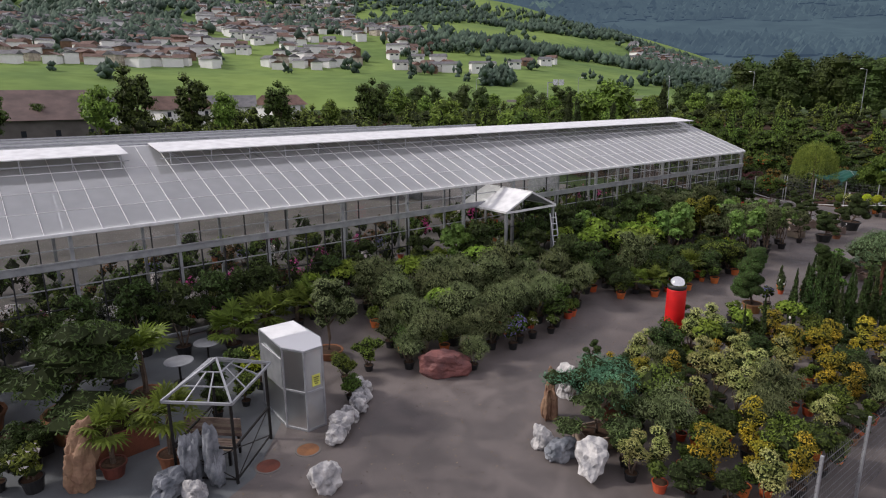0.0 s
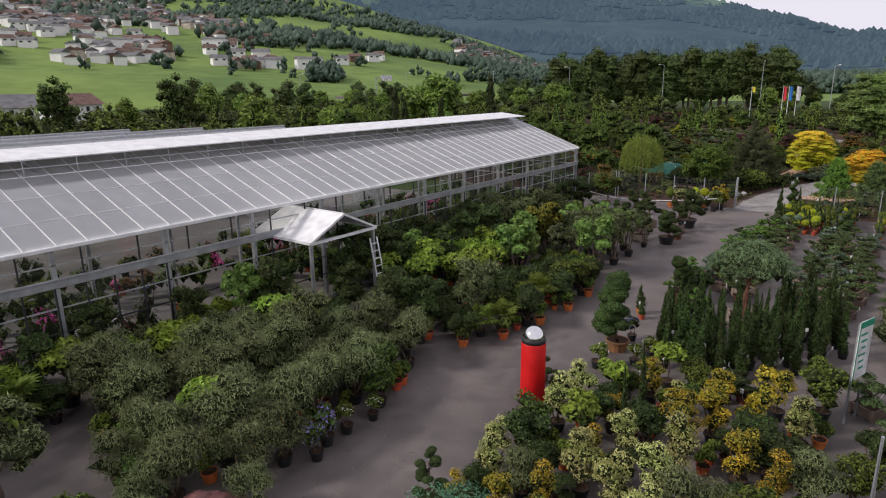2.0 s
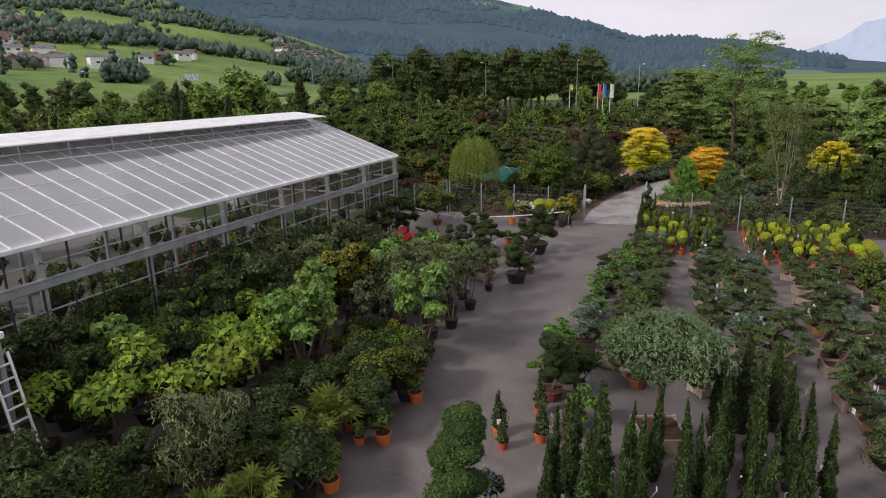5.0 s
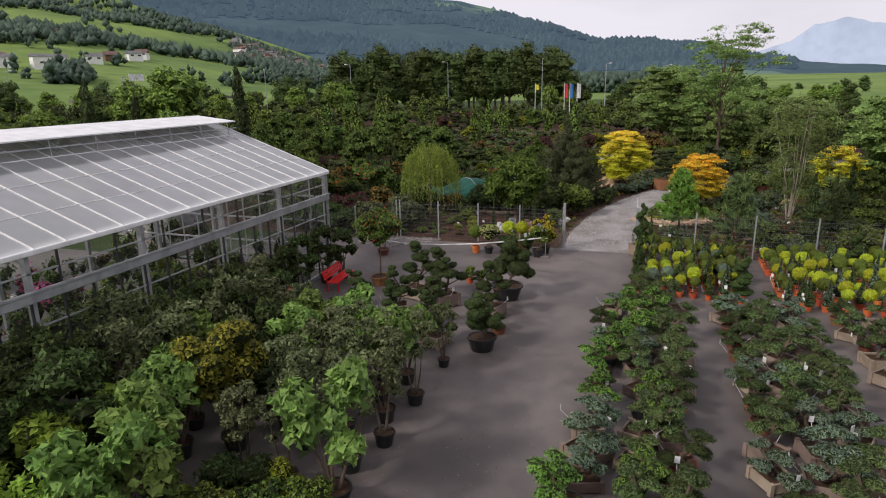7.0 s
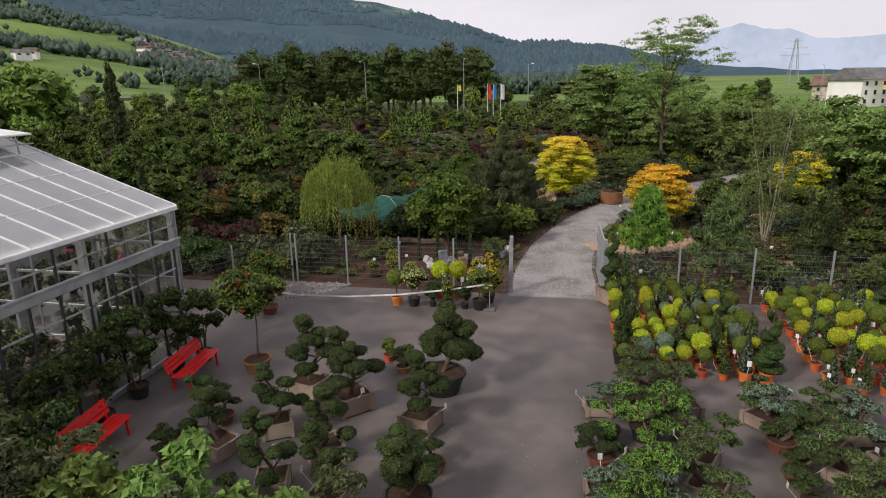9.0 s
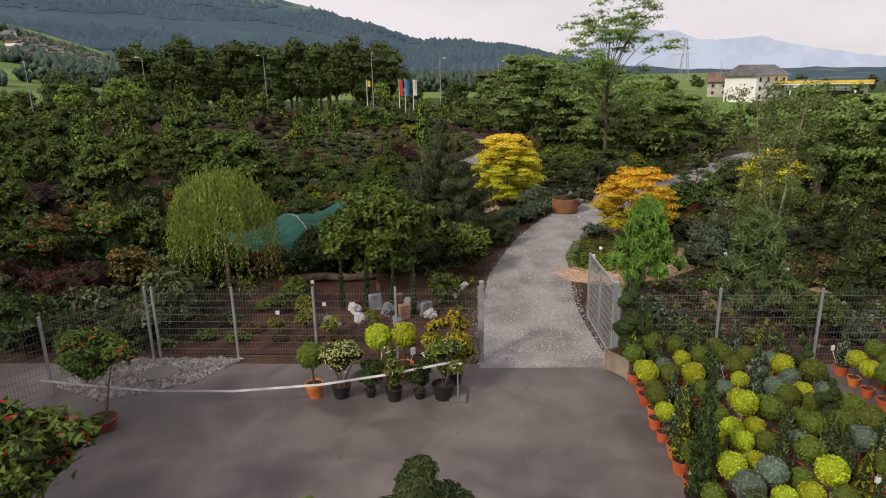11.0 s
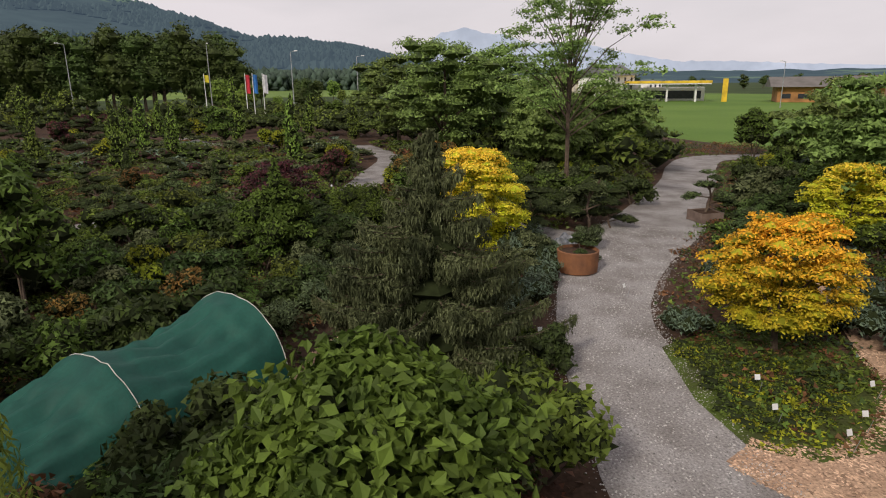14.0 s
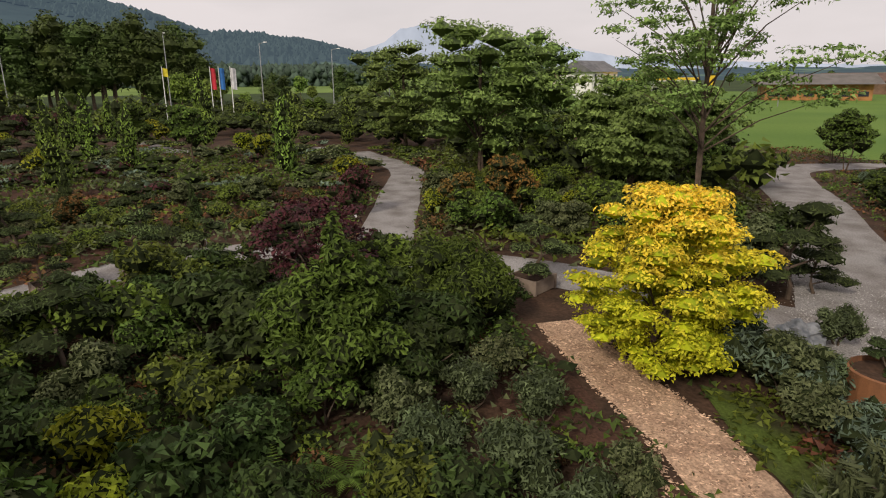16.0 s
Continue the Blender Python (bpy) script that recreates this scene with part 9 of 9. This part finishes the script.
# loose stones on the gravel path, wood chips beside it, and leaf litter on the asphalt
def strewn(name, label, category, line, n, size, mat, seed, flat, z=0.006, over=1.06):
    """Small loose pieces along a path given as (x, y, width), thinning out past its edges."""
    rng = np.random.default_rng(seed)
    pts = np.array(line, float)
    length = np.concatenate([[0], np.cumsum(np.linalg.norm(np.diff(pts[:, :2], axis=0), axis=1))])
    at = rng.uniform(0, length[-1], n)
    x, y, w = (np.interp(at, length, pts[:, k]) for k in range(3))
    dx, dy = np.interp(at + 0.3, length, pts[:, 0]) - np.interp(at - 0.3, length, pts[:, 0]), np.interp(at + 0.3, length, pts[:, 1]) - np.interp(at - 0.3, length, pts[:, 1])
    norm = np.hypot(dx, dy) + 1e-6
    off = rng.uniform(-1, 1, n) * w / 2 * over
    edge = rng.random(n) < 0.2
    off = np.where(edge, np.sign(off) * w / 2 * rng.normal(1.0, 0.12, n), off)
    c = np.stack([x - dy / norm * off, y + dx / norm * off, np.full(n, z)], 1)
    r = size * rng.uniform(0.5, 1.4, (n, 1, 1))
    a = rng.uniform(0, 6.3, n)
    shape = np.array([(1, 0, 0), (0, 1, 0), (-1, 0, 0), (0, -1, 0), (0, 0, 1)], float) * (1, 0.45 if flat else 0.8, 0.25 if flat else 0.75)
    turn = np.stack([np.stack([np.cos(a), -np.sin(a), 0 * a], 1), np.stack([np.sin(a), np.cos(a), 0 * a], 1), np.stack([0 * a, 0 * a, 1 + 0 * a], 1)], 1)
    v = np.einsum("nij,kj->nki", turn, shape) * r + c[:, None, :]
    f = (np.array([(0, 1, 4), (1, 2, 4), (2, 3, 4), (3, 0, 4)])[None] + 5 * np.arange(n)[:, None, None]).reshape(-1, 3)
    tagged(part(name, raw_mesh(name, v.reshape(-1, 3), f, [mat]), None), label, category, "", "stuff")


stone_mat = material("loose_gravel", (0.36, 0.345, 0.335), 0.9, 0, 0.2, 2, 20, 0, 0.2, 0.6, second=(0.24, 0.225, 0.215))
chip_mat = material("loose_wood_chips", (0.52, 0.36, 0.25), 0.9, 0, 0.2, 2, 20, 0, 0.2, 0.6, second=(0.32, 0.20, 0.13))
strewn("gravel_stones", "loose pale stones of the gravel path", "gravel", [(53.7, 12.6, 3.5), (58, 12.7, 3.2), (62, 12.3, 3.0), (66, 11.4, 2.9), (70, 10.1, 2.8), (75, 7.1, 3.9), (79.5, 3.0, 4.4)], 15000, 0.022, stone_mat, 301, False)
strewn("wood_chip_litter", "loose wood chips of the path by the maple bed", "wood chips", [(62.4, 10.95, 1.0), (61.5, 10.4, 1.5), (61.2, 9.3, 1.5), (61.9, 7.5, 1.3), (63.6, 5.6, 1.2), (65.5, 4.7, 1.2)], 4500, 0.045, chip_mat, 302, True, 0.012, 1.15)
strewn("wood_chip_litter", "loose wood chips of the path beside the shrubs", "wood chips", [(64.0, 20.8, 1.0), (66.0, 19.0, 1.3), (68.5, 17.9, 1.4), (71.4, 14.9, 1.4), (73.5, 13.9, 1.5), (76, 13.9, 1.4), (79.6, 13.8, 1.2)], 6500, 0.045, chip_mat, 303, True, 0.012, 1.15)
strewn("leaf_litter", "small dry leaves and grit strewn on the asphalt", "litter", [(4, 11, 6), (12, 13, 4), (22, 13.5, 3.5), (32, 13.6, 4), (42, 13.4, 4.5), (48, 14, 6), (52.5, 18, 7)], 2600, 0.028, material("dry_leaf_bits", (0.22, 0.17, 0.11), 0.9, 0, 0.2, 2, 20, 0, 0.2, 0.7), 304, True, 0.003, 1.0)

# white name labels on sticks in the beds
label_ob = thing("plant_label", "small white name label on a thin stick", "label", "plant labels in the beds")
part("card", box(-0.06, -0.004, 0.32, 0.06, 0.004, 0.44), M["tag"], label_ob, at=pose(0, 0, 0, -20))
bm = bmesh.new()
add_bar(bm, (0, 0, -0.02), (0, -0.1, 0.34), 0.008, 4)
part("stick", bm, M["steel"], label_ob)
lr = random.Random(4)
for x, y in ((63.0, 9.7), (64.2, 9.2), (61.9, 9.0), (62.4, 8.2), (58.6, 9.7), (63.4, 7.0), (60.2, 9.5), (66.8, 4.0), (65.4, 2.9), (63.2, 4.4), (56.3, 9.2), (59.4, 5.4), (61.0, 3.0), (67.8, 12.9), (66.4, 13.2), (57.3, 19.3), (59.6, 20.3), (56.5, 20.6), (70.6, 9.0), (75.4, 10.4), (83.3, 7.4), (81.6, 5.0), (90.6, 24.0), (91.4, 20.4), (93, 17.6)):
    copy_thing(label_ob, pose(x, y, 0, 0, 0, -80 + lr.uniform(-30, 30)))
park(label_ob)
put("g_low_rust", 0.8, [(55.2, 17.4, 0.5), (55.3, 18.3, 0.55), (55.2, 19.3, 0.5), (55.3, 20.2, 0.45), (56.0, 21.2, 0.5)])
put("g_low", 0.8, [(55.1, 16.4, 0.55), (55.2, 15.5, 0.5), (56.3, 15.6, 0.45), (55.2, 21.4, 0.6), (55.3, 22.4, 0.6), (56.6, 22.2, 0.6), (57.8, 21.6, 0.6), (60.3, 15.4, 0.5), (61.2, 16.0, 0.6)])
put("g_mid", 1.0, [(58.9, 20.9, 0.55), (57.4, 21.0, 0.5), (59.4, 15.9, 0.55)])
put("g_yellow", 0.8, [(56.2, 19.6, 0.45), (55.7, 18.7, 0.4), (57.4, 20.0, 0.45), (55.6, 20.4, 0.4), (56.4, 17.7, 0.35)])


# ---- buildings and street things in the distance ----
def hall(name, label, x, y, turn, w, d, h, rise, wall, roof, over=1.0, group=""):
    ob = thing(name, label, "building", group, pose(x, y, 0, 0, 0, turn))
    part("wall", box(-w / 2, -d / 2, 0, w / 2, d / 2, h), wall, ob)
    bm = bmesh.new()
    o = over
    pts = [(-w / 2 - o, -d / 2 - o, h - 0.3), (w / 2 + o, -d / 2 - o, h - 0.3), (w / 2 + o, 0, h + rise), (-w / 2 - o, 0, h + rise), (-w / 2 - o, d / 2 + o, h - 0.3), (w / 2 + o, d / 2 + o, h - 0.3)]
    v = [bm.verts.new(p) for p in pts]
    for f in ((0, 1, 2, 3), (3, 2, 5, 4), (0, 3, 4), (1, 5, 2), (0, 4, 5, 1)):
        bm.faces.new([v[i] for i in f])
    part("roof", bm, roof, ob)
    return ob


def windows(ob, w, d, h, across, floors, ww=0.9, wh=1.2, side=-1):
    me = None
    for i in range(across):
        for j in range(floors):
            spot = Matrix.Translation((-w / 2 + w * (i + 0.5) / across, side * (d / 2 + 0.03), 1.0 + j * (h - 0.6) / floors))
            if me is None:
                me = part("window", box(-ww / 2, -0.05, 0, ww / 2, 0.05, wh), window_mat, ob, at=spot).data
            else:
                part("window", me, None, ob, at=spot)


timber = material("orange_timber", (0.42, 0.20, 0.07), 0.8, 0, 0.15, 0.5, 6, 0.1)
yellow = material("yellow_fascia", (0.75, 0.50, 0.03), 0.5, 0, 0.05, 0.5, 6, 0)
hw = hall("farm_house", "white three-storey house with a dark roof", 240, -71, -60, 14, 11, 8.0, 3.0, wall_mats[0], roof_mats[0])
windows(hw, 14, 11, 8, 4, 3)
annex = hall("flat_annex", "low white annex beside the house", 243, -86, -60, 8, 7, 6, 0.3, wall_mats[0], roof_mats[0], 0.3)
windows(annex, 8, 7, 6, 3, 2)
windows(annex, 8, 7, 6, 3, 2, side=1)
station = thing("filling_station", "filling station with a yellow-edged flat canopy", "filling station", "", pose(229, -85.5, 0, 0, 0, -120))
part("canopy", box(-12, -5, 5.0, 12, 5, 5.4), M["white_metal"], station)
part("fascia", box(-12.1, -5.1, 5.3, 12.1, 5.1, 6.0), yellow, station, "bright yellow canopy edge")
for x in (-8, 0, 8):
    for y in (-2.5, 2.5):
        part("column", box(x - 0.25, y - 0.25, 0, x + 0.25, y + 0.25, 5.0), M["white_metal"], station)
part("shop", box(-11, 7, 0, 11, 13, 4), wall_mats[0], station)
part("shop_window", box(-10, 6.9, 0.6, 10, 7.0, 3.0), window_mat, station)
part("price_sign", box(15, -4, 0, 16.4, -3.6, 6.5), yellow, station)
barn = hall("timber_barn", "wide orange timber barn with a pale roof", 206.7, -120.6, 237.4, 25, 13, 4.4, 2.4, timber, M["concrete"], 2.0)
windows(barn, 25, 13, 4.4, 6, 1, 2.4, 1.3)
for x, y, a in ((259, -188, -120), (240, -176, -140), (214, -178, -110)):
    hall("farm_shed", "dark timber farm shed behind the meadow", x, y, a, 16, 10, 4.5, 2.6, wall_mats[1], roof_mats[1], group="farm sheds")
h2 = hall("cottage", "small cream cottage with a red roof", 300, -85, -120, 12, 10, 6, 3.4, wall_mats[2], roof_mats[2])
windows(h2, 12, 10, 6, 3, 2)
brown = hall("depot", "long low depot with a wide brown roof", 2, 158, -4, 46, 24, 4.5, 5.5, M["concrete"], material("brown_metal_roof", (0.13, 0.085, 0.075), 0.7, 0, 0.1, 0.3, 3, 0.05))
windows(brown, 46, 24, 4.5, 8, 1)
for x, y, a, r in ((46, 172, 10, 1), (66, 190, -20, 0), (88, 205, 15, 2), (30, 186, 0, 0)):
    o = hall("house", "white valley house with a dark tiled roof", x, y, a, 13, 10, 5.5, 3.0, wall_mats[0], roof_mats[r], 0.8, "valley houses")
    windows(o, 13, 10, 5.5, 4, 2)

# raised road with barrier and sign gantry
deck = thing("road_bridge", "raised grey road deck with a railing", "bridge")
a, b = polar(205, 38), polar(230, 52)
bm = bmesh.new()
add_beam(bm, (a.x, a.y, 5.6), (b.x, b.y, 5.6), 9.0, 0.9)
part("deck", bm, M["concrete"], deck)
bm = bmesh.new()
for z in (6.4, 6.8, 7.1):
    add_beam(bm, (a.x, a.y - 4.4, z), (b.x, b.y - 4.4, z), 0.08, 0.12)
part("railing", bm, M["steel"], deck)
for f in (0.1, 0.35, 0.6, 0.85):
    p = a.lerp(b, f)
    part("pier", box(p.x - 0.5, p.y - 0.5, 0, p.x + 0.5, p.y + 0.5, 5.2), M["concrete"], deck)
gantry = thing("sign_gantry", "road sign gantry with white boards", "road sign")
p = a.lerp(b, 0.2)
bm = bmesh.new()
add_beam(bm, (p.x, p.y - 4, 6), (p.x, p.y - 4, 12.5), 0.25, 0.25)
add_beam(bm, (p.x, p.y - 4, 12.3), (p.x + 9, p.y - 4, 12.3), 0.25, 0.3)
part("frame", bm, M["steel"], gantry)
for k in range(2):
    part("board", box(p.x + 2.5 + 3.2 * k, p.y - 4.3, 11.3, p.x + 5.2 + 3.2 * k, p.y - 4.16, 13.4), M["tag"], gantry)


def lamp_post(x, y, h=11.0, turn=0):
    ob = thing("street_lamp", "tall grey street lamp with one arm", "street lamp", "street lamps", pose(x, y, 0, 0, 0, turn))
    bm = bmesh.new()
    add_bar(bm, (0, 0, 0), (0, 0, h), 0.11, 8, 0.06)
    add_bar(bm, (0, 0, h - 0.05), (1.2, 0, h + 0.15), 0.045, 6)
    part("pole", bm, M["steel"], ob)
    part("lamp_head", box(1.0, -0.14, h + 0.08, 1.7, 0.14, h + 0.24, 0.03), M["white_metal"], ob)


for az, r, h in ((49, 190, 13), (57, 190, 13), (63.8, 190, 14), (71.8, 185, 14), (79.5, 180, 14), (84.5, 175, 12.5), (89, 185, 12), (94, 230, 12), (106, 235, 12), (118, 190, 10), (39.5, 190, 13)):
    p = polar(r, az)
    lamp_post(p.x - 30, p.y - 6, h, az * 7)

# flag poles beside the road
flag_mats = [material("flag_yellow", (0.70, 0.60, 0.04), 0.7, 0, 0.05, 1, 8, 0), material("flag_red", (0.55, 0.03, 0.05), 0.7, 0, 0.05, 1, 8, 0), material("flag_blue", (0.03, 0.17, 0.5), 0.7, 0, 0.05, 1, 8, 0), material("flag_light_blue", (0.15, 0.42, 0.66), 0.7, 0, 0.05, 1, 8, 0), material("flag_white", (0.7, 0.7, 0.72), 0.7, 0, 0.05, 1, 8, 0)]
for k, (x, y, c) in enumerate([(160, 35.5, 0), (161, 29.4, 1), (160.5, 28.2, 2), (160, 26.6, 4)]):
    ob = thing("flag_pole", "white pole with a long coloured banner flag", "flag", "flag poles by the road", (x, y, 0))
    bm = bmesh.new()
    add_bar(bm, (0, 0, 0), (0, 0, 8.2), 0.07, 8, 0.045)
    part("pole", bm, M["white_metal"], ob)
    verts, faces = [], []
    tall_flag = 1.1 if c == 0 else 2.9
    for i in range(6):
        u = i / 5
        for z in (8.0, 8.0 - tall_flag):
            verts.append((0.12 * math.sin(u * 5 + k), -0.08 - 0.65 * u, z - 0.1 * u))
    for i in range(5):
        faces.append((2 * i, 2 * i + 1, 2 * i + 3, 2 * i + 2))
    part("banner", raw_mesh("banner", verts, faces, [flag_mats[c]]), None, ob)
mast = thing("power_pylon", "grey lattice power pylon in the distance", "pylon", "", (560, -150, 0))
bm = bmesh.new()
for sx in (-1, 1):
    for sy in (-1, 1):
        add_beam(bm, (4 * sx, 4 * sy, 0), (0.6 * sx, 0.6 * sy, 38), 0.3, 0.3)
for z, w in ((26, 9), (31, 7), (36, 5)):
    add_beam(bm, (-w * 0.4, -w, z), (w * 0.4, w, z), 0.3, 0.3)
for z in range(3, 36, 6):
    q = 4 - 3.4 * z / 38
    add_beam(bm, (-q, -q, z), (q, -q, z + 5), 0.2, 0.2)
    add_beam(bm, (q, q, z), (-q, q, z + 5), 0.2, 0.2)
part("lattice", bm, M["steel"], mast)

for options in PATTERNS.values():
    for one in options:
        park(one)
